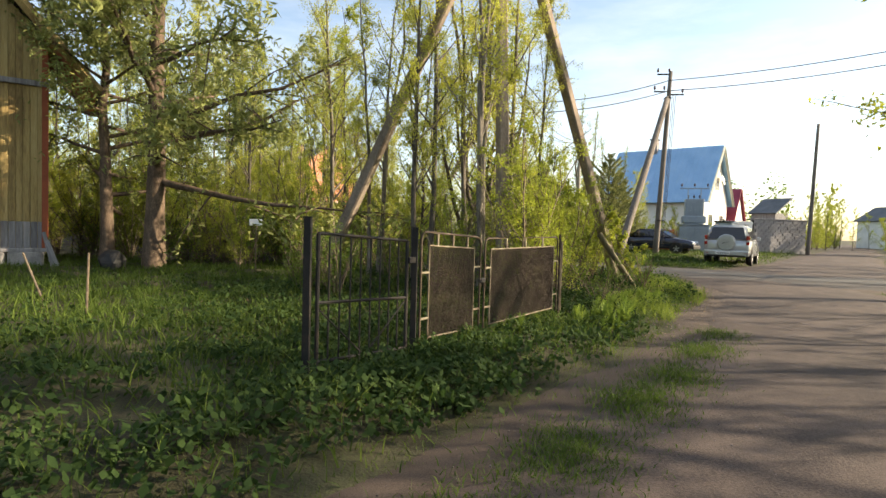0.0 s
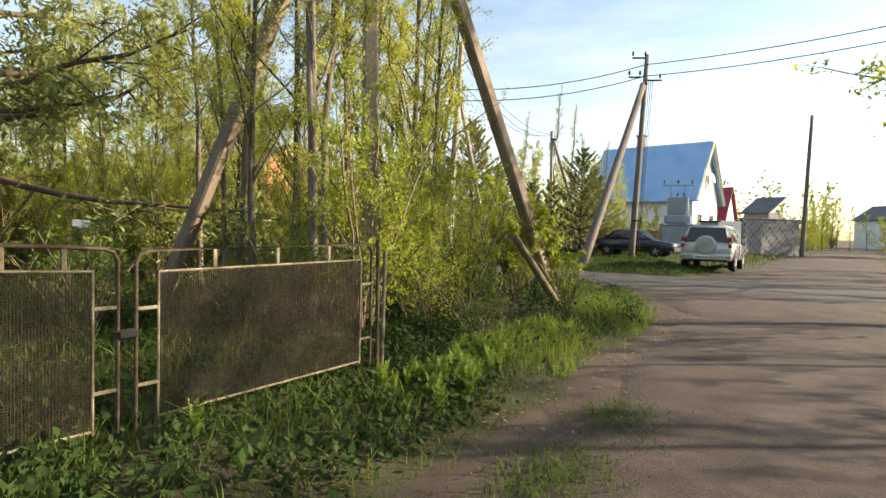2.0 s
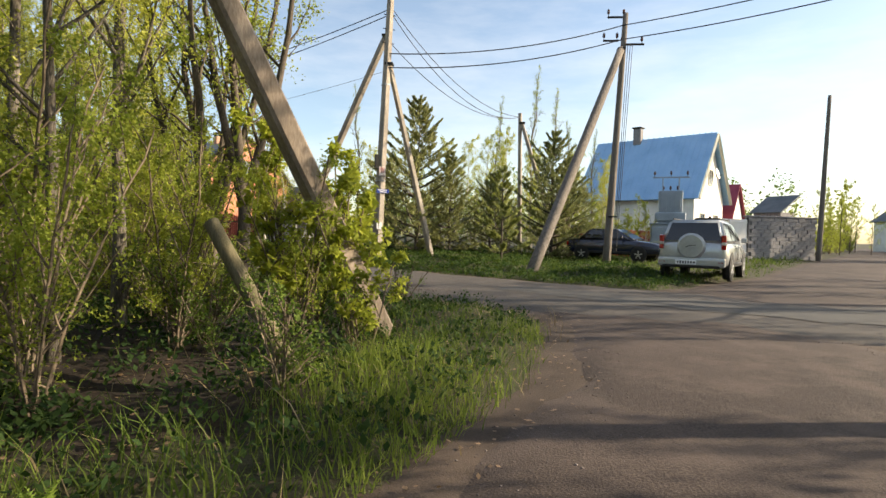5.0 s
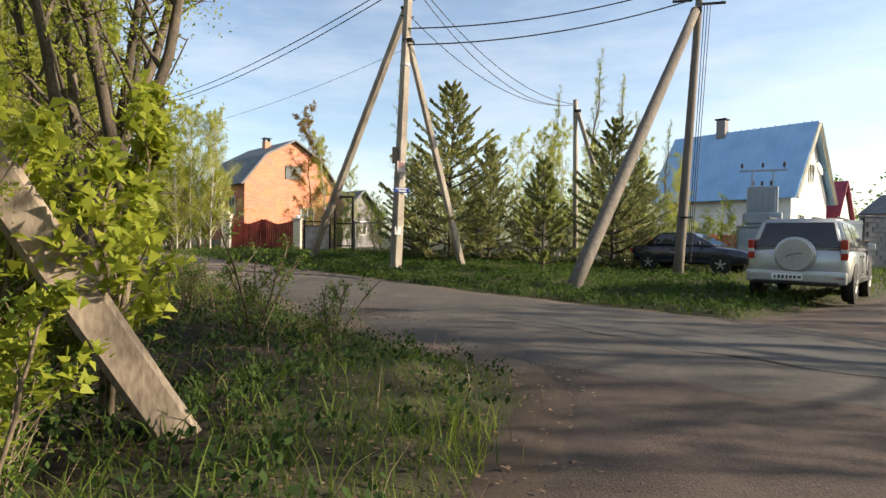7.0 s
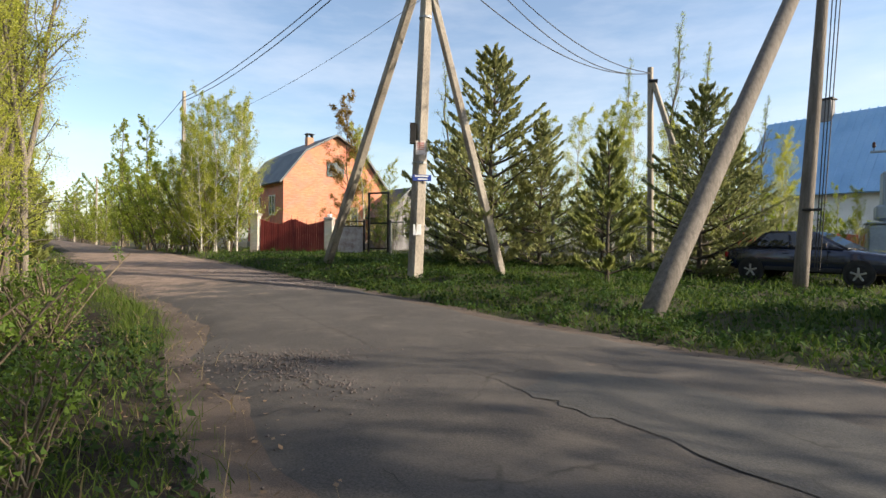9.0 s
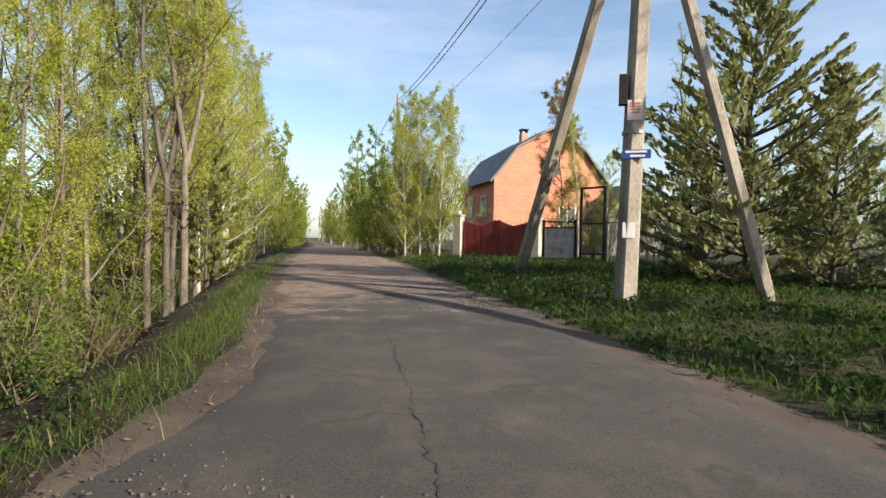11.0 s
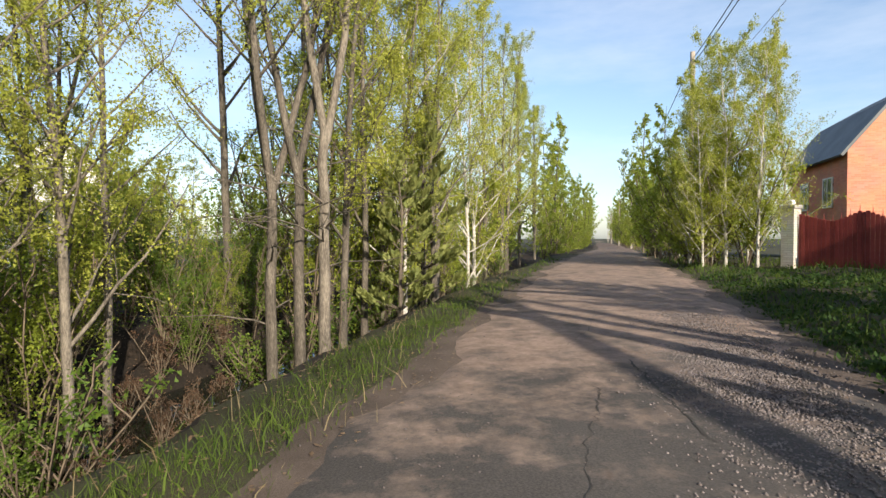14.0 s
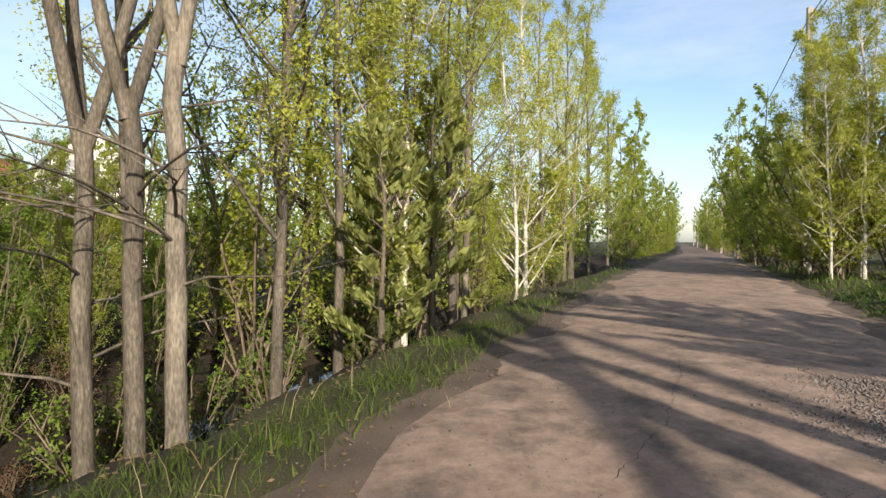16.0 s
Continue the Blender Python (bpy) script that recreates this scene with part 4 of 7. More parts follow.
for x, y, s in ((-3.4, 22.4, 0.9), (-4.6, 22.6, 1.1), (-1.4, 22.4, 0.8), (-7.0, 24.9, 1.2), (-7.2, 24.2, 1.5), (-8.6, 26.4, 1.7), (-9.8, 27.8, 1.6), (-10.8, 27.6, 1.7), (-11.8, 29.0, 1.6), (-13.4, 29.4, 1.7), (-14.8, 31.2, 1.5), (-16, 31.2, 1.7),
                (-18.5, 33.5, 1.6), (-20.5, 34.2, 1.7), (-23, 36.3, 1.8), (-26, 38.2, 1.8), (-29, 40.0, 1.8), (-0.2, 21.8, 0.9), (0.8, 21.2, 0.9), (-2.4, 21.4, 1.0), (-5.2, 23.4, 1.5), (-6.0, 22.2, 1.6), (-7.6, 20.9, 1.7), (-4.6, 20.8, 1.5), (-9.6, 24.6, 1.6), (-12, 25.6, 1.6), (-0.8, 20.4, 1.3),
                (-7.4, 19.6, 1.5), (-9.6, 18.9, 1.4), (-3.4, 17.2, 1.2), (-11.6, 20.4, 1.5), (-15.5, 20.0, 1.5), (-18.5, 21.5, 1.6), (-5.4, 19.4, 1.5),
                (-12.3, 41.2, 1.5), (-13.2, 40.6, 1.7), (-14.4, 41.4, 2.0), (-15.6, 41.8, 1.9), (-17, 42.6, 1.2), (-19, 43.9, 2.0), (-21.5, 45.4, 2.0), (-24, 47.0, 2.1), (-27, 49.0, 2.1),
                (12.6, 39.6, 0.7), (14.2, 41.6, 0.8), (17.4, 40.6, 0.7), (22.6, 46.0, 0.8), (24.0, 47.5, 0.7), (26.5, 48.5, 0.8), (28.5, 51, 1.0), (30.5, 54.5, 1.1), (11.4, 42.6, 0.9), (9.4, 42.4, 1.0), (3.6, 39.4, 1.0), (0.4, 40.8, 1.0), (-2.6, 42.6, 1.0), (40.5, 58, 1.3), (42, 56, 1.2)):
    if -13 < x < -4.4 and 19 < y < 25.5:
        s *= 0.5
    plant("bush", placed(x, y, s, rz()))
for k in range(50):
    x, y = rng.uniform(-1.5, 5.6), rng.uniform(11.2, 21.5)
    dm = float(edge_distance(np.array([x]), np.array([y]), "main")[0][0])
    dt = float(edge_distance(np.array([x]), np.array([y]), "track")[0][0])
    if dm > 0.9 and dt > 1.3:
        plant("thicket", placed(x, y, rng.uniform(0.6, 1.2), rz()))
for k in range(26):
    d, o = rng.uniform(-6, 22), rng.uniform(1.6, 6)
    x, y = -2.5 - 0.83 * d - 0.555 * (2.2 + o), 29.0 + 0.555 * d - 0.83 * (2.2 + o)
    plant("thicket", placed(x, y, rng.uniform(0.8, 1.4), rz()))

for x, y, s in ((-3.4, 24.7, 0.5), (-4.2, 24.9, 0.55), (-4.9, 24.6, 0.65), (-5.6, 25.0, 0.6), (-6.4, 25.6, 0.65), (-4.6, 24.1, 0.7), (-5.7, 24.3, 0.7), (-3.6, 24.1, 0.6), (-6.8, 25.0, 0.7), (-7.4, 26.0, 0.6), (-2.4, 24.3, 0.5), (-1.4, 23.9, 0.5)):
    plant("bracken", placed(x, y, s, rz()))
for x, y, s in ((-12.5, 22.3, 1.15), (-14.0, 21.4, 1.3), (-15.4, 22.2, 1.3), (-11.2, 23.4, 0.9), (-17.2, 20.6, 1.5)):
    plant("bush", placed(x, y, s, rz()))
# trees east of the track and the junction, whose shade lies over both
for x, y, s in ((19, -5, 0.8), (18, -0.5, 0.8), (20, 4, 0.85), (18, 8.5, 0.8), (27, 25.5, 0.9), (30, 27.5, 0.9), (28.5, 22, 0.9), (34, 30, 0.95), (24.5, 1, 1.0)):
    plant("wood", placed(x, y, s, rz()), "leafy tree east of the track")
for x, y, s in ((17, -3, 1.0), (17.5, 3, 1.1), (17.5, 6.5, 1.0), (19, 17.5, 1.0), (19.5, 1.5, 1.2)):
    plant("bush", placed(x, y, s, rz()))

# bushes whose darker leaf colour carries the shade
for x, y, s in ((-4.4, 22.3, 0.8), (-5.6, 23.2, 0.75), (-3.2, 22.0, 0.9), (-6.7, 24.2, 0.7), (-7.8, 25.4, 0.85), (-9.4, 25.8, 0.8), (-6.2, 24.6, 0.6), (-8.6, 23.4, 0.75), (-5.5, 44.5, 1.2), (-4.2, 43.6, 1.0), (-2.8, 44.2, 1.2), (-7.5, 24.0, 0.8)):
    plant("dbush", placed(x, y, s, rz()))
for x, y, s in ((-1.4, 23.0, 1.2), (-0.6, 22.2, 1.2), (-0.1, 21.6, 1.2), (-2.0, 22.6, 1.4), (-3.8, 23.5, 1.0), (-1.2, 21.8, 1.4), (0.3, 21.0, 1.1)):
    plant("bush", placed(x, y, s, rz()), "leafy bush leaning over the roadside ditch")
for x, y, s in ((-8.11, 28.15, 0.95), (-9.84, 29.1, 1.25)):
    plant("ypine", placed(x, y, s, rz()), "young pine growing among the roadside trees")
for x, y, s in ((4.2, 40.5, 0.6), (6.0, 42.2, 0.65), (9.5, 43.5, 0.6), (11.5, 44.8, 0.65), (13.4, 46.5, 0.6), (0.5, 42.5, 0.55)):
    plant("birch", placed(x, y, s, rz()))
for x, y, s in ((-6.2, 25.4, 1.0), (-2.2, 24.0, 0.8), (-5.8, 25.6, 1.2), (-6.6, 26.1, 1.1), (-0.2, 23.3, 1.0), (-7.4, 26.8, 1.2), (1.0, 22.6, 1.0), (2.2, 21.6, 0.9)):
    plant("thicket", placed(x, y, s, rz()))

for x, y, s in ((12.5, 43.8, 1.2), (14.6, 44.2, 0.9), (16.6, 45.2, 0.9), (19.2, 46.2, 0.8), (10.4, 44.4, 1.5), (17.6, 43.6, 0.7), (13.4, 42.4, 0.9), (5.6, 39.8, 1.3), (3.0, 40.6, 1.3), (7.4, 41.4, 1.4)):
    plant("bush", placed(x, y, s, rz()))
for x, y, s in ((14.0, 47.5, 0.5), (16.5, 49.5, 0.5), (11.5, 47.0, 0.6)):
    plant("wood", placed(x, y, s * 0.72, rz()))
for k in range(9):
    d = 48 + k * 7
    for o in (-4.6, 4.8):
        x, y = 12.5 + 0.545 * d + 0.84 * o + rng.normal(0, 0.8), 19.5 + 0.84 * d * 0.98 - 0.545 * o + rng.normal(0, 0.8)
        if d > 60 or o > 0:
            plant("far", placed(x, y, rng.uniform(0.55, 0.85), rz()), "small green tree beside the dirt side road")

for k in range(24):
    d = 24 + k * 4.6
    px, py = -8.1 - 0.83 * d, 32.9 + 0.555 * d
    for o in (-3.7, 3.8):
        o += rng.normal(0, 0.3)
        plant("farbush", placed(px + 0.555 * o, py + 0.83 * o, rng.uniform(1.0, 2.0), rz()))
for k in range(12):
    d = 46 + k * 4.5
    for o in (-3.8, 4.2):
        x, y = 12.5 + 0.545 * d + 0.84 * o + rng.normal(0, 0.6), 19.5 + 0.84 * d * 0.98 - 0.545 * o + rng.normal(0, 0.6)
        plant("farbush", placed(x, y, rng.uniform(0.7, 1.5), rz()), "rounded green bush beside the dirt side road")
for k in range(18):
    plant("thicket", placed(-10.5 + 0.55 * k + rng.normal(0, 0.2), rng.uniform(17.0, 19.2), rng.uniform(1.2, 1.9), rz()))
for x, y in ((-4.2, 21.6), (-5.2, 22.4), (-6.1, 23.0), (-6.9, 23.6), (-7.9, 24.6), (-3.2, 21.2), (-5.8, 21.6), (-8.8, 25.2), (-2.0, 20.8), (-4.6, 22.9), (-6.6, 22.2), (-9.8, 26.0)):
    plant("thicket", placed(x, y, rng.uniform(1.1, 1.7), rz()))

# ---- more materials ----
def brick_mat(name, c1, c2, mortar, scale=1.0, bw=0.25, rh=0.075, bump=0.4):
    m, t, b = node_mat(name)
    N, L = t.nodes, t.links
    tc, br = N.new("ShaderNodeTexCoord"), N.new("ShaderNodeTexBrick")
    L.new(tc.outputs["UV"], br.inputs["Vector"])
    br.inputs["Color1"].default_value, br.inputs["Color2"].default_value, br.inputs["Mortar"].default_value = (*c1, 1), (*c2, 1), (*mortar, 1)
    br.inputs["Scale"].default_value, br.inputs["Brick Width"].default_value, br.inputs["Row Height"].default_value = scale, bw, rh
    br.inputs["Mortar Size"].default_value = 0.006
    nz, mx = N.new("ShaderNodeTexNoise"), N.new("ShaderNodeMix")
    nz.inputs["Scale"].default_value, nz.inputs["Detail"].default_value = 1.2, 6
    mx.data_type, mx.blend_type = "RGBA", "MULTIPLY"
    mx.inputs["Factor"].default_value = 0.45
    L.new(tc.outputs["Object"], nz.inputs["Vector"])
    L.new(br.outputs["Color"], mx.inputs["A"])
    L.new(nz.outputs["Color"], mx.inputs["B"])
    hue = N.new("ShaderNodeHueSaturation")
    hue.inputs["Value"].default_value, hue.inputs["Saturation"].default_value = 1.3, 1.0
    L.new(mx.outputs["Result"], hue.inputs["Color"])
    L.new(hue.outputs["Color"], b.inputs["Base Color"])
    b.inputs["Roughness"].default_value = 0.9
    bp = N.new("ShaderNodeBump")
    bp.inputs["Strength"].default_value, bp.inputs["Distance"].default_value = bump, 0.01
    bp.invert = True
    L.new(br.outputs["Fac"], bp.inputs["Height"])
    L.new(bp.outputs["Normal"], b.inputs["Normal"])
    return m


def glass_mat(name, c=(0.02, 0.025, 0.03), rough=0.05):
    m, t, b = node_mat(name)
    b.inputs["Base Color"].default_value = (*c, 1)
    b.inputs["Roughness"].default_value = rough
    b.inputs["Specular IOR Level"].default_value = 0.8
    return m


def paint(name, c, rough=0.35, metal=0.0, coat=0.5):
    m = surface(name, [tuple(v * 0.85 for v in c), c, tuple(min(1, v * 1.1) for v in c)], 1.5, rough, metal, 12, 0.03, 0.3)
    m.node_tree.nodes["Principled BSDF"].inputs["Coat Weight"].default_value = coat
    return m


M_BRICK = brick_mat("orange_brick", (0.50, 0.18, 0.105), (0.58, 0.24, 0.15), (0.42, 0.23, 0.16))
M_ROOFGREY = surface("grey_roof_sheet", [(0.06, 0.07, 0.075), (0.10, 0.11, 0.115), (0.14, 0.15, 0.155)], 0.8, 0.55, 0.2, 14, 0.15)
# Blue sheet, its base colour lightened to hold the sky's reflection.
M_ROOFBLUE = surface("blue_roof_sheet", [(0.20, 0.36, 0.56), (0.25, 0.43, 0.64), (0.31, 0.49, 0.69)], 0.6, 0.45, 0.1, 10, 0.12)
M_ROOFRED = surface("wine_red_roof", [(0.16, 0.02, 0.035), (0.23, 0.035, 0.055), (0.28, 0.05, 0.07)], 0.8, 0.5, 0.1, 12, 0.1)
M_WHITE = surface("white_render", [(0.62, 0.60, 0.55), (0.74, 0.72, 0.68), (0.82, 0.8, 0.76)], 1.2, 0.85, 0, 30, 0.2)
M_CREAM = surface("cream_siding", [(0.45, 0.42, 0.32), (0.58, 0.55, 0.44), (0.66, 0.62, 0.5)], 1.2, 0.8, 0, 30, 0.2)
M_GLASS = glass_mat("window_glass", (0.05, 0.06, 0.07))
M_CARGLASS = glass_mat("car_glass", (0.015, 0.017, 0.02), 0.04)
M_PLANK = surface("yellowed_planks", [(0.14, 0.09, 0.035), (0.32, 0.23, 0.09), (0.42, 0.33, 0.15)], 1.6, 0.85, 0, 18, 0.5, 0.4, stretch=(3, 3, 0.25), vary=0.18)
M_PLANKGREY = surface("greyed_planks", [(0.12, 0.11, 0.11), (0.22, 0.21, 0.21), (0.34, 0.32, 0.31)], 2.0, 0.85, 0, 18, 0.5, 0.4, stretch=(3, 3, 0.25), vary=0.18)
M_TRIM = surface("dark_roof_edge", [(0.025, 0.012, 0.012), (0.05, 0.03, 0.025)], 3, 0.7, 0, 30, 0.2)
M_REDTRIM = surface("faded_red_trim", [(0.2, 0.05, 0.025), (0.32, 0.09, 0.04)], 3, 0.8, 0, 30, 0.2)
M_STONE = surface("fieldstone", [(0.16, 0.15, 0.14), (0.28, 0.265, 0.25), (0.4, 0.38, 0.35)], 5, 0.9, 0, 40, 0.5, vary=0.2)
M_BLOCK = surface("grey_block_stone", [(0.17, 0.16, 0.162), (0.22, 0.21, 0.21), (0.27, 0.258, 0.255)], 5, 0.9, 0, 40, 0.5, vary=0.12)
M_RUST = surface("rusty_tube", [(0.03, 0.02, 0.014), (0.06, 0.042, 0.028), (0.13, 0.105, 0.07)], 8, 0.7, 0.35, 60, 0.3)
M_PALEPAINT = surface("chipped_pale_paint", [(0.06, 0.04, 0.025), (0.13, 0.105, 0.068), (0.26, 0.235, 0.16)], 7, 0.7, 0.1, 60, 0.3)
M_MESHWIRE = surface("rusty_mesh", [(0.02, 0.014, 0.01), (0.042, 0.03, 0.021), (0.085, 0.062, 0.042)], 5, 0.85, 0.2, 40, 0.0)
M_GATEIRON = surface("black_gate_iron", [(0.007, 0.007, 0.007), (0.015, 0.014, 0.013), (0.035, 0.024, 0.018)], 6, 0.75, 0.0, 60, 0.2)
M_REDSHEET = surface("dark_red_gate_sheet", [(0.13, 0.02, 0.018), (0.21, 0.035, 0.03), (0.27, 0.05, 0.04)], 1.5, 0.55, 0.1, 30, 0.1, vary=0.2)
M_MOTTLED = surface("mottled_pale_panel", [(0.22, 0.13, 0.11), (0.42, 0.36, 0.33), (0.55, 0.5, 0.46)], 3, 0.85, 0, 15, 0.2)
M_SILVER = paint("silver_grey_paint", (0.42, 0.44, 0.45), 0.3, 0.5, 0.8)
M_NAVY = paint("dark_navy_paint", (0.018, 0.024, 0.05), 0.25, 0.2, 0.9)
M_TYRE = surface("tyre_rubber", [(0.012, 0.012, 0.012), (0.025, 0.025, 0.024)], 8, 0.85, 0, 60, 0.3)
M_RIM = paint("alloy_rim", (0.4, 0.41, 0.42), 0.35, 0.8, 0.2)
M_BLACKPL = surface("black_plastic", [(0.012, 0.012, 0.012), (0.03, 0.03, 0.03)], 8, 0.6, 0, 60, 0.2)
M_LAMPRED = paint("tail_lamp_red", (0.35, 0.015, 0.015), 0.15, 0, 1.0)
M_LAMPCLR = paint("lamp_clear", (0.55, 0.55, 0.52), 0.12, 0, 1.0)
M_PLATE = paint("plate_white", (0.75, 0.75, 0.74), 0.4, 0, 0.2)
M_GREYBLUE = surface("grey_blue_enamel", [(0.20, 0.24, 0.28), (0.27, 0.32, 0.37), (0.33, 0.38, 0.43)], 1.2, 0.5, 0.1, 20, 0.1)
M_SIGNBLUE = paint("sign_blue", (0.03, 0.06, 0.28), 0.4, 0, 0.2)
M_PAPER = surface("faded_paper", [(0.5, 0.42, 0.4), (0.62, 0.55, 0.52), (0.7, 0.62, 0.6)], 6, 0.9, 0, 40, 0.1)
M_REDINK = paint("faded_red_ink", (0.5, 0.14, 0.12), 0.7, 0, 0)


M_TEAL = surface("teal_window_paint", [(0.06, 0.10, 0.10), (0.09, 0.15, 0.15), (0.13, 0.2, 0.2)], 3, 0.6, 0, 30, 0.1)


def with_uv(me):
    """Box-projected coordinates in metres, for brickwork."""
    uv = me.uv_layers.new(name="uv")
    for poly in me.polygons:
        nrm = poly.normal
        for li in poly.loop_indices:
            c = me.vertices[me.loops[li].vertex_index].co
            if abs(nrm.z) > 0.8:
                uv.data[li].uv = (c.x, c.y)
            else:
                h = Vector((nrm.y, -nrm.x, 0)).normalized()
                uv.data[li].uv = (c.x * h.x + c.y * h.y, c.z)
    return me


# ---- houses ----
def prism(pts, y0, y1):
    """A profile of (x, z) points carried from y0 to y1."""
    bm = bmesh.new()
    a = [bm.verts.new((x, y0, z)) for x, z in pts]
    b = [bm.verts.new((x, y1, z)) for x, z in pts]
    bm.faces.new(a)
    bm.faces.new(b[::-1])
    for i in range(len(pts)):
        j = (i + 1) % len(pts)
        bm.faces.new((a[i], a[j], b[j], b[i]))
    return bm


def roof_slab(p0, p1, y0, y1, thick=0.12):
    """One roof plane between profile points p0 and p1."""
    d = Vector((p1[0] - p0[0], p1[1] - p0[1])).normalized()
    n = Vector((-d.y, d.x)) * thick
    if n.y < 0:
        n = -n
    return prism([p0, p1, (p1[0] + n.x, p1[1] + n.y), (p0[0] + n.x, p0[1] + n.y)], y0, y1)


def window(house, c, w, h, axis, frame_mat, depth=0.1, bars=1):
    """A framed window on a wall; axis: 0 on a wall facing x, 1 on one facing y."""
    ww = part("window", boxm(c, (depth, w, h) if axis == 0 else (w, depth, h), 0.01), M_GLASS, house)
    t = 0.07
    x, y, z = c
    d = depth + 0.05
    for s in (-1, 1):
        if axis == 0:
            part("frame", boxm((x, y + s * (w / 2 - t / 2), z), (d, t, h), 0.008), frame_mat, ww)
            part("frame", boxm((x, y, z + s * (h / 2 - t / 2)), (d - 0.006, w - 2 * t, t), 0.008), frame_mat, ww)
        else:
            part("frame", boxm((x + s * (w / 2 - t / 2), y, z), (t, d, h), 0.008), frame_mat, ww)
            part("frame", boxm((x, y, z + s * (h / 2 - t / 2)), (w - 2 * t, d - 0.006, t), 0.008), frame_mat, ww)
    for k in range(bars):
        o = (k + 1) * w / (bars + 1) - w / 2
        part("glazing_bar", boxm((x, y + o, z) if axis == 0 else (x + o, y, z), (d - 0.01, 0.05, h - 2 * t) if axis == 0 else (0.05, d - 0.01, h - 2 * t), 0.006), frame_mat, ww)
    return ww


# red brick house: gable end lies on local y = 0, local x runs along it
ang = math.degrees(math.atan2(0.83, 0.55))
rh = thing("house", pose(-14.9, 49.4, 0.3, 0, 0, ang), "orange brick house with grey mansard roof", "house")
W, D, E = 7.6, 7.2, 4.75
prof = [(0, -0.6), (W, -0.6), (W, E), (W - 1.5, 6.7), (W / 2, 8.0), (1.5, 6.7), (0, E)]
wall = part("wall", prism(prof, 0, D), None, rh)
wall.data.materials.append(M_BRICK)
with_uv(wall.data)
for p, q in (((-0.3, E - 0.25), (1.5, 6.75)), ((1.5, 6.75), (W / 2, 8.06)), ((W / 2, 8.06), (W - 1.5, 6.75)), ((W - 1.5, 6.75), (W + 0.3, E - 0.25))):
    part("roof", roof_slab(p, q, -0.35, D + 0.35), M_ROOFGREY, rh)
part("plinth", boxm((W / 2, D / 2, 0.1), (W + 0.1, D + 0.1, 0.9), 0.02), M_CONCRETE, rh)
window(rh, (W / 2, 0.0, 5.7), 1.3, 1.0, 1, M_TEAL)
window(rh, (W * 0.66, 0.0, 2.4), 1.2, 1.4, 1, M_WHITE)
window(rh, (0.0, 2.0, 3.1), 1.1, 1.4, 0, M_WHITE)
window(rh, (0.0, 5.0, 3.1), 1.1, 1.4, 0, M_WHITE)
ch = part("chimney", boxm((W / 2 - 0.6, 3.2, 7.95), (0.5, 0.5, 0.8), 0.02), M_BRICK, rh)
part("cap", boxm((W / 2 - 0.6, 3.2, 8.6), (0.6, 0.6, 0.05), 0.01), M_IRON, ch)
for s in (-0.25, 0.25):
    part("cap_leg", boxm((W / 2 - 0.6 + s * 0.8, 3.2, 8.46), (0.05, 0.4, 0.24)), M_IRON, ch)
# low annexe behind its right side
ax = thing("porch", pose(-9.2, 53.6, 0.3, 0, 0, ang), "low grey plank annexe with dark gable roof beside the brick house", "porch")
part("wall", prism([(0, -0.5), (3.6, -0.5), (3.6, 2.6), (1.8, 4.4), (0, 2.6)], 0, 4), M_PLANKGREY, ax)
part("roof", roof_slab((-0.4, 2.3), (1.8, 4.5), -0.4, 4.4), M_ROOFGREY, ax)
part("roof", roof_slab((1.8, 4.5), (4.0, 2.3), -0.4, 4.4), M_ROOFGREY, ax)
window(ax, (1.8, 0, 1.6), 0.9, 1.1, 1, M_WHITE)

# blue-roofed house: gable end at local y = 0, ridge runs along +y
ang = math.degrees(math.atan2(0.8, 0.6))
bh = thing("house", pose(23.0, 56.5, 0.3, 0, 0, ang), "white gabled house under a steep bright blue sheet roof", "house")
W, D = 9.0, 11.0
part("wall", prism([(0.5, -0.5), (W - 0.5, -0.5), (W - 0.5, 4.5), (W / 2, 9.9), (0.5, 4.5)], 0.5, D - 0.4), M_WHITE, bh)
for p, q in (((-0.2, 4.05), (W / 2, 10.0)), ((W / 2, 10.0), (W + 0.2, 4.05))):
    rf = part("roof", roof_slab(p, q, 0, D, 0.1), M_ROOFBLUE, bh)
    for k in range(1, 22):
        a, b = Vector((p[0], k * 0.5, p[1] + 0.17)), Vector((q[0], k * 0.5, q[1] + 0.17))
        part("rib", cyl(a, b, 0.03, 0.03, 4), M_ROOFBLUE, rf)
for p, q in (((0.0, 4.1), (W / 2, 9.9)), ((W, 4.1), (W / 2, 9.9))):
    part("barge_board", cyl((p[0], -0.06, p[1]), (q[0], -0.06, q[1]), 0.13, 0.13, 4), M_CREAM, bh)
window(bh, (W / 2, 0.5, 6.2), 1.1, 1.4, 1, M_CREAM)
window(bh, (2.6, 0.5, 2.4), 1.2, 1.3, 1, M_CREAM)
window(bh, (6.4, 0.5, 2.4), 1.2, 1.3, 1, M_CREAM)
chb = part("chimney", boxm((W / 2 - 0.2, 6.9, 10.3), (0.7, 0.7, 1.5), 0.03), M_BLOCK, bh)
part("cap", boxm((W / 2 - 0.2, 6.9, 11.15), (0.9, 0.9, 0.1), 0.01), M_IRON, chb)
dish = part("satellite_dish", cyl((W / 2 + 0.9, 0.2, 6.6), (W / 2 + 0.9, 0.12, 6.62), 0.45, 0.5, 18), M_WHITE, bh)
part("arm", cyl((W / 2 + 0.9, 0.4, 6.4), (W / 2 + 0.9, -0.3, 6.5), 0.02, 0.02, 6), M_IRON, dish)

rs = thing("house", pose(28.4, 63.2, -0.1, 0, 0, ang), "small house with steep wine-red roof and white gable", "house")
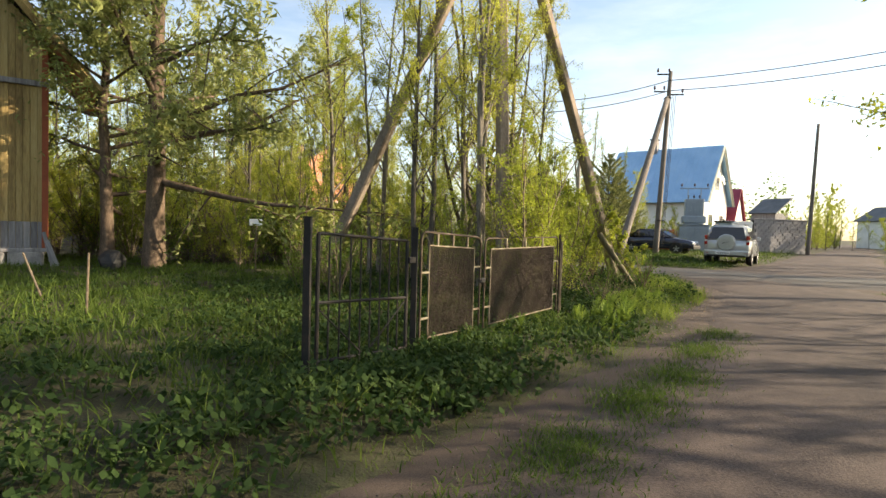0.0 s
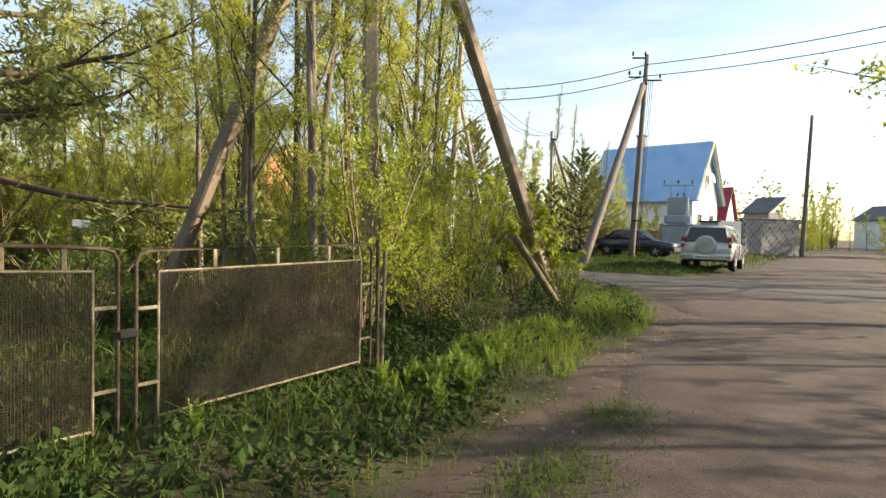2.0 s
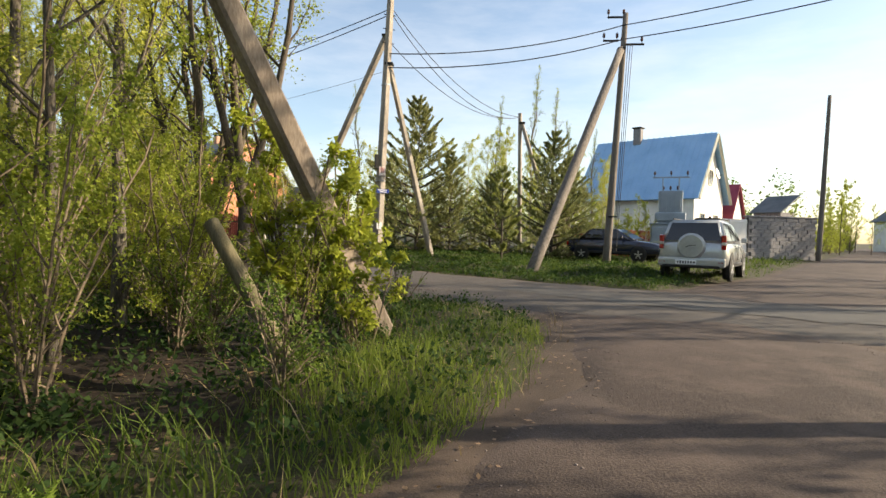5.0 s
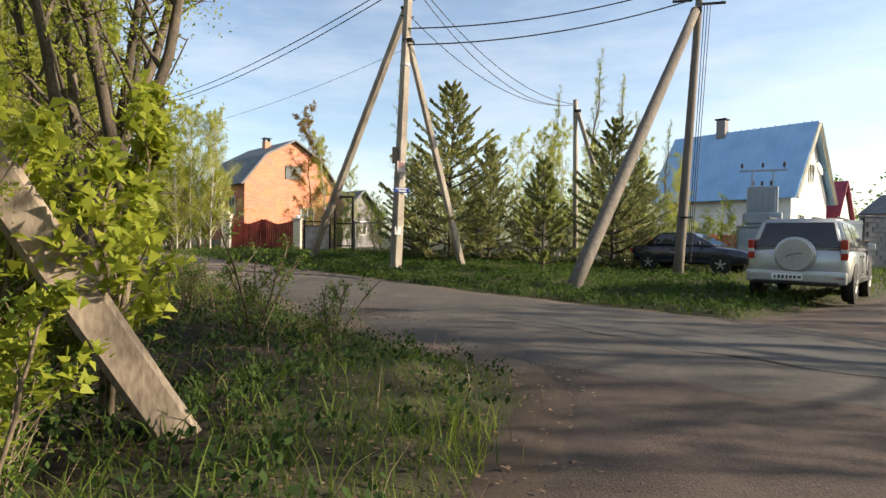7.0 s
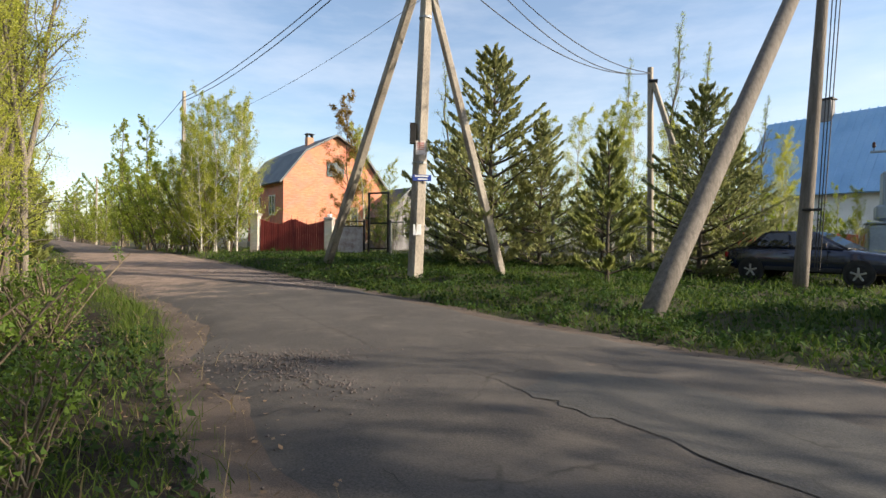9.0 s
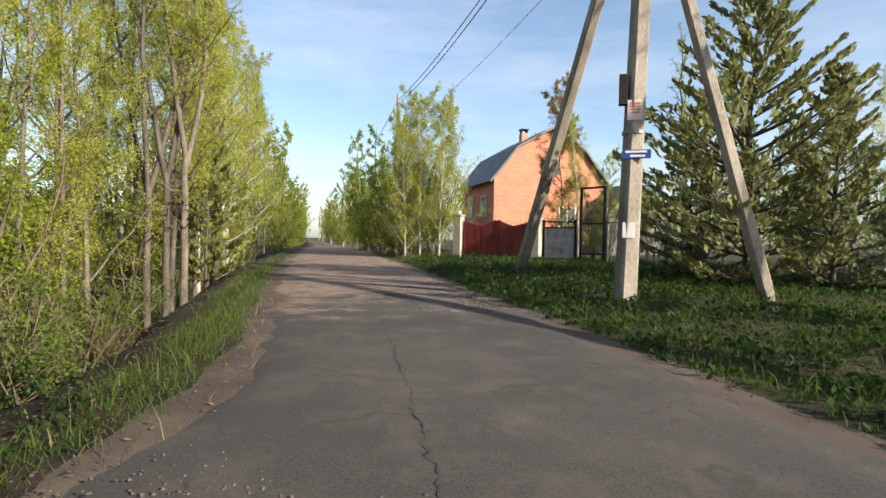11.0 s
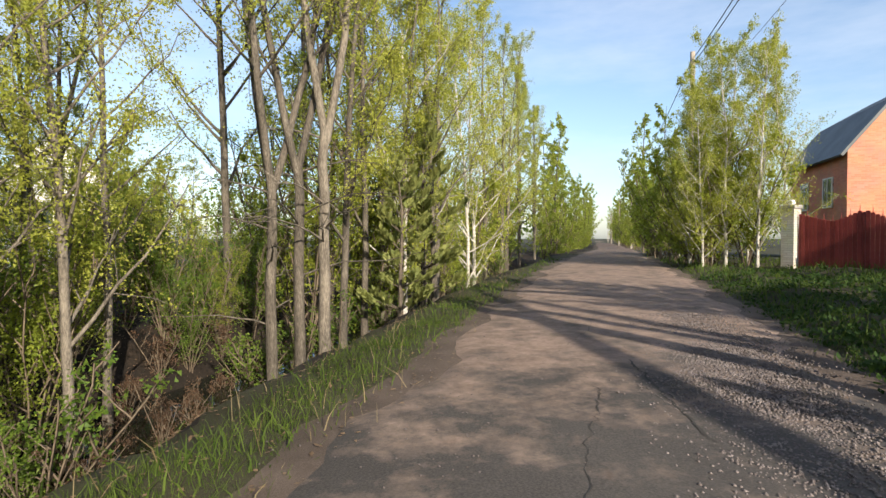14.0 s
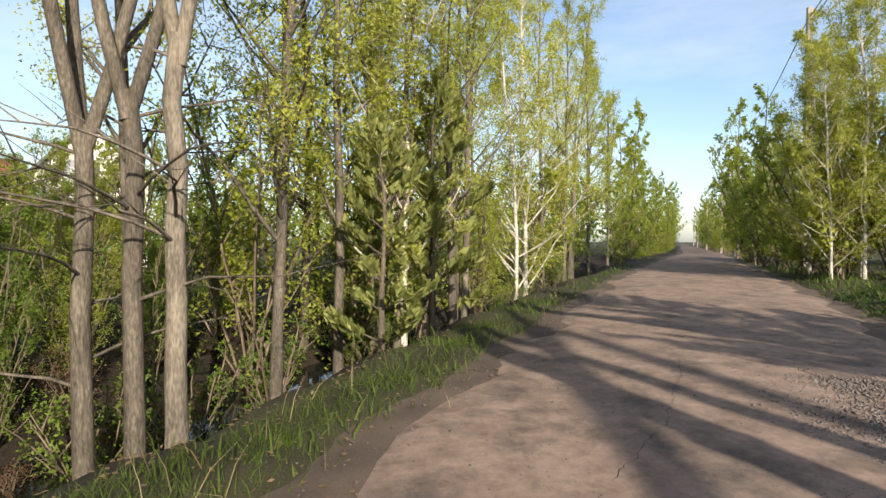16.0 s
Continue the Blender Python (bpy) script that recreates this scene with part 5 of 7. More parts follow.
part("wall", prism([(0.3, -0.5), (5.0, -0.5), (5.0, 3.0), (2.65, 6.3), (0.3, 3.0)], 0.3, 5), M_WHITE, rs)
for p, q in (((-0.1, 2.6), (2.65, 6.5)), ((2.65, 6.5), (5.4, 2.6))):
    part("roof", roof_slab(p, q, 0, 3.4, 0.1), M_ROOFRED, rs)
window(rs, (2.6, 0.3, 2.2), 0.9, 1.0, 1, M_CREAM)
gs = thing("shed", pose(36.0, 70.0, -0.1, 0, 0, 30), "low grey shed with pitched felt roof", "shed")
part("wall", prism([(0, -0.5), (2.4, -0.5), (2.4, 4.2), (0, 4.2)], 0, 3), M_PLANKGREY, gs)
part("roof", roof_slab((-0.3, 4.1), (2.7, 6.0), -0.3, 3.3), M_ROOFGREY, gs)
gh = thing("house", pose(64.5, 90.0, -0.2, 0, 0, 10), "pale grey house at the end of the side road", "house")
part("wall", prism([(0, -0.5), (7, -0.5), (7, 4.6), (3.5, 6.6), (0, 4.6)], 0, 8), M_WHITE, gh)
part("roof", roof_slab((-0.4, 4.4), (3.5, 6.8), -0.4, 8.4), M_ROOFGREY, gh)
part("roof", roof_slab((3.5, 6.8), (7.4, 4.4), -0.4, 8.4), M_ROOFGREY, gh)
window(gh, (2.0, 0, 2.4), 1.2, 1.4, 1, M_CREAM)
window(gh, (5.0, 0, 2.4), 1.2, 1.4, 1, M_CREAM)
wb = thing("house", pose(-29.1, 15.3, 0, 0, 0, 111), "white two-storey house with glazed veranda seen through trees", "house")
part("wall", prism([(-1.8, -0.5), (3.0, -0.5), (3.0, 4.0), (0.6, 6.6), (-1.8, 4.0)], 0, 7), M_WHITE, wb)
for p, q in (((-2.1, 3.75), (0.6, 6.7)), ((0.6, 6.7), (3.3, 3.75))):
    part("roof", roof_slab(p, q, -0.3, 7.3), M_ROOFGREY, wb)
window(wb, (0.6, 0, 4.4), 0.9, 1.1, 1, M_CREAM)
for k in range(4):
    window(wb, (-1.1 + 1.15 * k, 0, 2.5), 0.95, 1.3, 1, M_CREAM)
vb = thing("house", pose(-29.9, 13.2, 0, 0, 0, 111), "low house with wine-red sheet roof beyond the trees", "house")
part("wall", prism([(-5.0, -0.5), (0, -0.5), (0, 3.2), (-5.0, 3.2)], 0, 6), M_CREAM, vb)
part("roof", prism([(-5.5, 3.1), (0.3, 3.1), (-0.6, 4.9), (-4.6, 4.9)], -0.4, 6.4), M_ROOFRED, vb)
for k in range(3):
    window(vb, (-4.2 + 1.6 * k, 0, 1.9), 1.0, 1.2, 1, M_WHITE)

# wooden house beside the yard
wh = thing("wooden_house", pose(-9.85, 15.9, 0, 0, 0, 38), "old wooden house with yellowed vertical planks and dark eaves", "house")
part("wall", prism([(-6.4, 0.3), (-0.04, 0.3), (-0.04, 5.8), (-3.2, 9.5), (-6.4, 5.8)], 0.04, 3.4), M_PLANK, wh)
for k in range(42):
    x = -0.075 - k * 0.152
    part("plank", boxm((x, 0.012 + 0.006 * math.sin(k * 2.1), 2.78), (0.143, 0.03, 3.5), 0.004), M_PLANK, wh)
    part("plank", boxm((x, 0.006 + 0.006 * math.sin(k * 1.7), 0.66), (0.143, 0.034, 0.72), 0.004), M_PLANKGREY, wh)
    zt = 5.7 + (9.4 - 5.7) * (1 - abs(x + 3.2) / 3.2)
    if zt > 4.75:
        part("plank", boxm((x, 0.014, (4.56 + zt) / 2), (0.143, 0.03, zt - 4.56), 0.004), M_PLANK, wh)
part("sill_board", boxm((-3.2, -0.03, 0.28), (6.5, 0.12, 0.1), 0.01), M_PLANKGREY, wh)
part("belt_board", boxm((-3.2, -0.05, 4.6), (6.6, 0.1, 0.14), 0.01), M_PLANKGREY, wh)
part("corner_board", boxm((0.01, 0.0, 2.9), (0.14, 0.14, 5.2), 0.01), M_REDTRIM, wh)
for k in range(8):
    part("foundation_stone", boxm((-0.4 - k * 0.8, 0.05, 0.0), (0.76, 0.3, 0.52), 0.06), M_STONE, wh)
for p, q in (((1.2, 4.5), (-3.2, 9.7)), ((-3.2, 9.7), (-7.6, 4.5))):
    part("roof", roof_slab(p, q, -0.75, 3.7, 0.1), M_TRIM, wh)
    part("barge_board", cyl((p[0], -0.76, p[1] - 0.03), (q[0], -0.76, q[1] - 0.03), 0.12, 0.12, 4), M_PLANK, wh)
part("soffit", prism([(1.15, 4.5), (0.0, 5.86), (0.0, 5.76), (1.05, 4.48)], -0.7, 3.65), M_REDTRIM, wh)
for k, (dx, ln) in enumerate(((0.25, 1.0), (0.4, 0.8))):
    bd = new("leaning_board", bpy.data.meshes.new("leaning_board"))
    bm = boxm((0, 0, ln / 2), (0.09, 0.025, ln), 0.004)
    bm.to_mesh(bd.data)
    bm.free()
    bd.data.materials.append(M_PLANKGREY)
    bd.matrix_world = pose(-9.6 + dx, 15.6, gz(-9.6 + dx, 15.6), 0, -14 - 8 * k, 10)
    tagged(bd, "grey weathered board leaning at the house corner", "board", "leaning boards")

# ---- gates of the yard ----
def bar(name, a, b, r, mat, parent, n=8, label=""):
    return part(name, cyl(a, b, r, r, n), mat, parent, label)


G1, G2, G3 = Vector((0.33, 6.33, -0.1)), Vector((1.06, 7.28, -0.1)), Vector((2.82, 10.15, -0.15))
for g, h, lab in ((G1, 1.34, "black square steel gatepost with flaking paint"), (G2, 1.23, "rusted steel gatepost between the two gates")):
    po = new("gate_post", bpy.data.meshes.new("gate_post"))
    bm = boxm((0, 0, h / 2 - 0.15), (0.06, 0.06, h + 0.3), 0.006)
    add_box(bm, (0, 0, h + 0.004), (0.068, 0.068, 0.012), 0.003)
    bm.to_mesh(po.data)
    bm.free()
    po.data.materials.append(M_GATEIRON)
    po.matrix_world = pose(g.x, g.y, gz(g.x, g.y), 0, 0, 8)
    tagged(po, lab, "gatepost", "gateposts")
d = (G2 - G1)
wk = thing("iron_gate", pose(G1.x, G1.y, gz(G1.x, G1.y), 0, 0, math.degrees(math.atan2(d.y, d.x))), "black iron bar gate closed between two posts", "gate")
L1 = d.length
for x in (0.1, L1 - 0.1):
    bar("stile", (x, 0, 0.1), (x, 0, 1.22 - (x > 0.5) * 0.06), 0.017, M_GATEIRON, wk)
for z0, z1 in ((0.18, 0.16), (0.66, 0.63), (1.22, 1.16)):
    bar("rail", (0.1, 0, z0), (L1 - 0.1, 0, z1), 0.013, M_GATEIRON, wk)
for k in range(8):
    x = 0.1 + (L1 - 0.2) * (k + 1) / 9
    bar("bar", (x, 0, 0.1), (x, 0, 1.19), 0.008, M_GATEIRON, wk, 6)
bar("strut", (0.12, 0, 0.6), (L1 * 0.5, 0, 0.16), 0.007, M_GATEIRON, wk, 6)
bar("strut", (L1 - 0.12, 0, 0.6), (L1 * 0.5, 0, 0.16), 0.007, M_GATEIRON, wk, 6)
part("latch", boxm((L1 - 0.04, 0, 0.98), (0.12, 0.06, 0.06), 0.006), M_GATEIRON, wk)

d = G3 - G2
gyaw = math.degrees(math.atan2(d.y, d.x))
LG = d.length


def mesh_leaf(x0, x1, zb0, zb1, zt0, zt1, label):
    """A tube-framed gate leaf with a sheet of fine rusty mesh on an inner frame."""
    t = thing("mesh_gate", pose(G2.x, G2.y, gz(G2.x, G2.y), 0, 0, gyaw), label, "gate", "mesh gate leaves")

    def zt(x):
        return zt0 + (zt1 - zt0) * (x - x0) / (x1 - x0)

    def zb(x):
        return zb0 + (zb1 - zb0) * (x - x0) / (x1 - x0)
    c = 0.07
    pts = [(x0, zb(x0)), (x0, zt(x0) - c), (x0 + c * 0.3, zt(x0) - c * 0.3), (x0 + c, zt(x0)), (x1 - c, zt(x1)), (x1 - c * 0.3, zt(x1) - c * 0.3), (x1, zt(x1) - c), (x1, zb(x1))]
    v, f = tube_arrays([(x, 0, z) for x, z in pts], np.full(len(pts), 0.012), 8)
    part("outer_frame", quick_mesh("outer_frame", v, f, M_RUST), None, t)
    i0, i1, dz = x0 + 0.13, x1 - 0.13, 0.13
    for a, b in (((i0, zb(i0) + 0.02), (i0, zt(i0) - dz)), ((i1, zb(i1) + 0.02), (i1, zt(i1) - dz)), ((i0, zt(i0) - dz), (i1, zt(i1) - dz)), ((i0, zb(i0) + 0.04), (i1, zb(i1) + 0.04))):
        bar("inner_frame", (a[0], 0, a[1]), (b[0], 0, b[1]), 0.009, M_PALEPAINT, t)
    for x, z in ((x0, 0.35), (x0, 0.8), (x1 - 0.13, 0.35), (x1 - 0.13, 0.82)):
        part("spacer", boxm((x + 0.065, 0, z), (0.13, 0.016, 0.022), 0.004), M_PALEPAINT, t)
    for k in range(3):
        x = x0 + (x1 - x0) * (k + 1) / 4
        part("spacer", boxm((x, 0, zt(x) - 0.065), (0.03, 0.016, 0.12), 0.004), M_PALEPAINT, t)
    vs, fs, o = [], [], 0
    step = 0.015

    def strip(a, b, w):
        a, b = np.array(a), np.array(b)
        dd = b - a
        nn = np.array([-dd[2], 0, dd[0]]) / np.linalg.norm(dd) * w
        yy = np.array([0, 0.003, 0])
        q = np.array([a - nn - yy, a + nn - yy, b + nn - yy, b - nn - yy, a - nn + yy, a + nn + yy, b + nn + yy, b - nn + yy])
        return q, np.array([(0, 1, 2, 3), (7, 6, 5, 4), (0, 3, 7, 4), (1, 5, 6, 2)])
    pcs = [strip((x, 0.0, zb(x) + 0.04), (x, 0.0, zt(x) - dz), 0.001) for x in np.arange(i0, i1, step)]
    zlo, zhi = zb(i0) + 0.04, zt(i0) - dz
    for q in np.arange(0, 1, step / (zhi - zlo)):
        pcs.append(strip((i0, 0.001, zb(i0) + 0.04 + q * (zt(i0) - dz - zb(i0) - 0.04)), (i1, 0.001, zb(i1) + 0.04 + q * (zt(i1) - dz - zb(i1) - 0.04)), 0.001))
    v, f = joined(pcs)
    part("mesh_panel", quick_mesh("mesh_panel", v, f, M_MESHWIRE), None, t, "fine rusty wire mesh")
    return t


mesh_leaf(0.1, 1.18, 0.12, 0.1, 1.2, 1.15, "rusty tube-framed gate leaf filled with fine mesh")
lf2 = mesh_leaf(1.28, LG - 0.1, 0.1, 0.12, 1.14, 1.16, "leaning rusty gate leaf with mesh and chained edge")
bar("end_post", (LG, 0, -0.1), (LG - 0.02, 0, 1.2), 0.018, M_RUST, lf2)
bar("end_post", (LG + 0.08, 0.02, -0.1), (LG + 0.1, 0.02, 1.1), 0.018, M_PALEPAINT, lf2)
part("chain_lock", boxm((1.23, 0, 0.66), (0.12, 0.05, 0.06), 0.015), M_GATEIRON, lf2)

lg = new("log", bpy.data.meshes.new("log"))
bm = beam_mesh("log", (5.18, 14.42, -0.25), (4.28, 14.62, 1.12), 0.135, 0.12, M_LOG, square=False)
bm.to_mesh(lg.data)
bm.free()
lg.data.materials.append(M_LOG)
tagged(lg, "short mossy log leaning in the verge grass", "log")
for x, y, h, ry in ((-3.2, 8.6, 0.8, 2), (-4.7, 9.7, 0.75, -24), (-3.9, 15.4, 1.3, 0)):
    stt = new("stake", bpy.data.meshes.new("stake"))
    bm = cyl((0, 0, -0.1), (0, 0, h), 0.016, 0.013, 6)
    bm.to_mesh(stt.data)
    bm.free()
    stt.data.materials.append(M_TWIG)
    stt.matrix_world = pose(x, y, gz(x, y), 0, ry, 0)
    tagged(stt, "thin dark stake stuck in the yard grass", "stake", "yard stakes")
pl = new("plate", bpy.data.meshes.new("plate"))
bm = boxm((0, 0, 0), (0.3, 0.02, 0.16), 0.01)
bm.to_mesh(pl.data)
bm.free()
pl.data.materials.append(M_PLATE)
pl.matrix_world = pose(-3.9, 15.375, gz(-3.9, 15.4) + 1.22, 0, 0, 20)
tagged(pl, "small white plate fixed on a stake", "sign")
bg = new("sack", bpy.data.meshes.new("sack"))
bm = bmesh.new()
bmesh.ops.create_icosphere(bm, subdivisions=3, radius=0.3)
for v in bm.verts:
    v.co *= 1 + 0.25 * noise.noise(v.co * 5)
    v.co.z = max(v.co.z * 1.1, -0.2)
bm.to_mesh(bg.data)
bm.free()
bg.data.materials.append(M_BLACKPL)
bg.matrix_world = pose(-7.6, 15.4, gz(-7.6, 15.4) + 0.2)
tagged(bg, "black filled sack lying near the pine", "sack")

# ---- cars ----
def loft(stations, caps=True):
    """Body skin through stations of (y, z bottom, z top, half width)."""
    bm = bmesh.new()
    rings = []
    for y, zb, zt, hw in stations:
        h = zt - zb
        half = [(hw * 0.82, zb), (hw * 0.97, zb + 0.12 * h), (hw, zb + 0.4 * h), (hw * 0.995, zb + 0.62 * h), (hw * 0.965, zb + 0.86 * h), (hw * 0.9, zb + 0.97 * h), (hw * 0.6, zt)]
        ring = [(x, y, z) for x, z in half] + [(-x, y, z) for x, z in half[::-1]]
        rings.append([bm.verts.new(p) for p in ring])
    for a, b in zip(rings, rings[1:]):
        for i in range(len(a)):
            j = (i + 1) % len(a)
            bm.faces.new((a[i], a[j], b[j], b[i]))
    if caps:
        bm.faces.new(rings[0])
        bm.faces.new(rings[-1][::-1])
    for f in bm.faces:
        f.smooth = True
    return bm


def quad_panel(p, thick=0.012):
    """A thin pane on four corners, pushed out along its normal."""
    bm = bmesh.new()
    p = [Vector(q) for q in p]
    n = (p[1] - p[0]).cross(p[3] - p[0]).normalized() * thick
    a = [bm.verts.new(q) for q in p]
    b = [bm.verts.new(q + n) for q in p]
    bm.faces.new(b)
    bm.faces.new(a[::-1])
    for i in range(4):
        j = (i + 1) % 4
        bm.faces.new((a[i], a[j], b[j], b[i]))
    return bm


def wheel(car, x, y, r, w):
    s = 1 if x > 0 else -1
    wl = part("wheel", cyl((x - s * w * 0.9, y, r), (x, y, r), r * 0.6, r * 0.6, 24), M_BLACKPL, car)
    bm = bmesh.new()
    prof = [(0, r * 0.62), (0, r * 0.9), (0.03, r * 0.985), (0.07, r), (w - 0.07, r), (w - 0.03, r * 0.985), (w, r * 0.9), (w, r * 0.62)]
    rr = [[bm.verts.new((x - s * o, y + q * math.cos(a), r + q * math.sin(a))) for o, q in prof] for a in [k * math.tau / 28 for k in range(28)]]
    for k in range(28):
        for i in range(len(prof) - 1):
            f = bm.faces.new((rr[k][i], rr[k][i + 1], rr[(k + 1) % 28][i + 1], rr[(k + 1) % 28][i]))
            f.smooth = True
    part("tyre", bm, M_TYRE, wl)
    bm = bmesh.new()
    for k in range(5):
        a = k * math.tau / 5
        add_box(bm, (0, 0, r * 0.33), (0.02, 0.05, r * 0.55), 0.008, Matrix.Translation((x + s * 0.004, y, r)) @ Matrix.Rotation(a, 4, "X"))
    add_cyl(bm, (x - s * 0.02, y, r), (x + s * 0.015, y, r), 0.06, 0.05, 12)
    add_cyl(bm, (x - s * 0.06, y, r), (x - s * 0.012, y, r), r * 0.63, r * 0.63, 24)
    part("rim", bm, M_RIM, wl)


def car(name, label, m, lower, gb, gt, paint_m, hw_b, hw_t, z_b, z_t, axles, wr, sedan):
    c = thing(name, m, label, "car")
    part("body", loft(lower), paint_m, c)
    (b0, b1), (t0, t1) = gb, gt
    B = [(-hw_b, b0, z_b), (hw_b, b0, z_b), (hw_b, b1, z_b), (-hw_b, b1, z_b)]
    T = [(-hw_t, t0, z_t), (hw_t, t0, z_t), (hw_t, t1, z_t - 0.02), (-hw_t, t1, z_t - 0.02)]
    bm = bmesh.new()
    vb, vt = [bm.verts.new(p) for p in B], [bm.verts.new(p) for p in T]
    bm.faces.new(vb[::-1])
    top = bm.faces.new(vt)
    for i in range(4):
        bm.faces.new((vb[i], vb[(i + 1) % 4], vt[(i + 1) % 4], vt[i]))
    bmesh.ops.bevel(bm, geom=[e for e in bm.edges if all(v in vt for v in e.verts) or (e.verts[0] in vb) != (e.verts[1] in vb)], offset=0.06, segments=3, affect="EDGES")
    for f in bm.faces:
        f.smooth = True
    part("cabin", bm, paint_m, c)

    def mixp(a, b, u):
        return Vector(a).lerp(Vector(b), u)

    def pane(nm, p0, p1, p2, p3, u0, u1, v0=0.1, v1=0.86):
        """Between bottom p0-p1 and top p3-p2, from u0 to u1 along and v0 to v1 up."""
        lo0, hi0, lo1, hi1 = mixp(p0, p1, u0), mixp(p3, p2, u0), mixp(p0, p1, u1), mixp(p3, p2, u1)
        return part(nm, quad_panel([mixp(lo0, hi0, v0), mixp(lo1, hi1, v0), mixp(lo1, hi1, v1), mixp(lo0, hi0, v1)], 0.014), M_CARGLASS, c)
    pane("rear_window", B[0], B[1], T[1], T[0], 0.07, 0.93)
    pane("windscreen", B[2], B[3], T[3], T[2], 0.06, 0.94, 0.05, 0.9)
    cuts = ((0.06, 0.36), (0.4, 0.66), (0.7, 0.95)) if not sedan else ((0.1, 0.47), (0.51, 0.93))
    for u0, u1 in cuts:
        pane("side_window", B[1], B[2], T[2], T[1], u0, u1)
        pane("side_window", B[3], B[0], T[0], T[3], 1 - u1, 1 - u0)
    hw = max(s[3] for s in lower)
    for y in axles:
        for s in (-1, 1):
            part("wheel_arch", cyl((s * (hw - 0.1), y, wr + 0.02), (s * (hw + 0.008), y, wr + 0.02), wr * 1.16, wr * 1.16, 28), M_BLACKPL, c)
            wheel(c, s * (hw + 0.012), y, wr, 0.22)
    for s in (-1, 1):
        mr = part("mirror", boxm((s * (hw + 0.07), b1 - 0.45, z_b + 0.09), (0.16, 0.1, 0.15), 0.03, seg=2), paint_m, c)
        part("sill", boxm((s * (hw - 0.03), (axles[0] + axles[1]) / 2, lower[2][1] + 0.05), (0.08, axles[1] - axles[0] - 2.4 * wr, 0.12), 0.02), M_BLACKPL, c)
        for k in (0.35, 0.62):
            y = axles[0] + (axles[1] - axles[0]) * k
            part("door_handle", boxm((s * (hw * 0.985), y, z_b - 0.13), (0.03, 0.17, 0.025), 0.008), paint_m, c)
            part("door_gap", boxm((s * (hw - 0.004), y + 0.3, (lower[2][1] + z_b) / 2 + 0.06), (0.014, 0.012, (z_b - lower[2][1]) * 0.62)), M_BLACKPL, c)
    return c


SX, SY = 12.0, 26.3
suv = car("suv", "silver-grey SUV parked at the junction with covered spare wheel", pose(SX, SY, gz(SX, SY) + 0.03, 0, 0, -30),
          [(0.02, 0.5, 1.0, 0.74), (0.06, 0.42, 1.04, 0.84), (0.2, 0.36, 1.06, 0.895), (0.7, 0.33, 1.07, 0.905), (2.9, 0.33, 1.05, 0.905), (3.2, 0.33, 1.03, 0.9), (3.9, 0.36, 0.9, 0.87), (4.12, 0.4, 0.82, 0.8), (4.25, 0.48, 0.74, 0.66)],
          (0.06, 3.2), (0.34, 2.25), M_SILVER, 0.845, 0.66, 1.03, 1.68, (0.8, 3.36), 0.355, False)
bm = boxm((0, 0.0, 0.5), (1.72, 0.26, 0.24), 0.06, seg=2)
part("rear_bumper", bm, M_SILVER, suv)
part("bumper_trim", boxm((0, -0.015, 0.39), (1.5, 0.24, 0.1), 0.03), M_BLACKPL, suv)
sw = part("spare_wheel_cover", cyl((0, 0.04, 0.94), (0, -0.16, 0.94), 0.36, 0.36, 40), M_SILVER, suv, "round grey spare wheel cover")
bmc = bmesh.new()
bmc.from_mesh(sw.data)
bmesh.ops.bevel(bmc, geom=[e for e in bmc.edges if all(v.co.y < -0.1 for v in e.verts)], offset=0.05, segments=3, affect="EDGES")
for f in bmc.faces:
    f.smooth = len(f.verts) < 8
bmc.to_mesh(sw.data)
bmc.free()
v, q = tube_arrays([(-0.14, -0.166, 0.9), (-0.05, -0.166, 0.95), (0.05, -0.166, 0.965), (0.14, -0.166, 0.97)], np.full(4, 0.008), 5)
part("emblem_stripe", quick_mesh("emblem_stripe", v, q, M_BLACKPL), None, sw)
for s in (-1, 1):
    part("tail_lamp", boxm((s * 0.80, 0.07, 1.05), (0.12, 0.16, 0.4), 0.03, seg=2), M_LAMPRED, suv)
    part("reverse_lamp", boxm((s * 0.8, 0.065, 1.02), (0.123, 0.165, 0.1), 0.02), M_LAMPCLR, suv)
    part("reflector", boxm((s * 0.74, -0.115, 0.5), (0.16, 0.03, 0.05), 0.008), M_LAMPRED, suv)
    part("roof_rail", cyl((s * 0.6, 0.5, 1.71), (s * 0.6, 2.1, 1.71), 0.02, 0.02, 8), M_BLACKPL, suv)
    part("headlamp", boxm((s * 0.62, 4.06, 0.72), (0.34, 0.26, 0.16), 0.05, seg=2), M_LAMPCLR, suv)
npl = part("number_plate", boxm((-0.12, -0.145, 0.5), (0.54, 0.02, 0.13), 0.006), M_PLATE, suv)
for k in range(6):
    part("plate_mark", boxm((-0.32 + k * 0.068, -0.158, 0.5), (0.04 if k % 3 else 0.03, 0.006, 0.07 if k in (1, 2, 3) else 0.055), 0.002), M_BLACKPL, npl)
part("plate_mark", boxm((0.1, -0.158, 0.5), (0.06, 0.006, 0.04), 0.002), M_BLACKPL, npl)
part("plate_lamp_strip", boxm((0, 0.0, 1.0), (0.2, 0.05, 0.05), 0.01), M_SILVER, suv)
part("exhaust", cyl((-0.5, -0.06, 0.33), (-0.5, 0.3, 0.34), 0.035, 0.035, 12), M_RIM, suv)
part("rear_wiper", boxm((0.12, 0.1, 1.15), (0.4, 0.02, 0.02), 0.004), M_BLACKPL, suv)

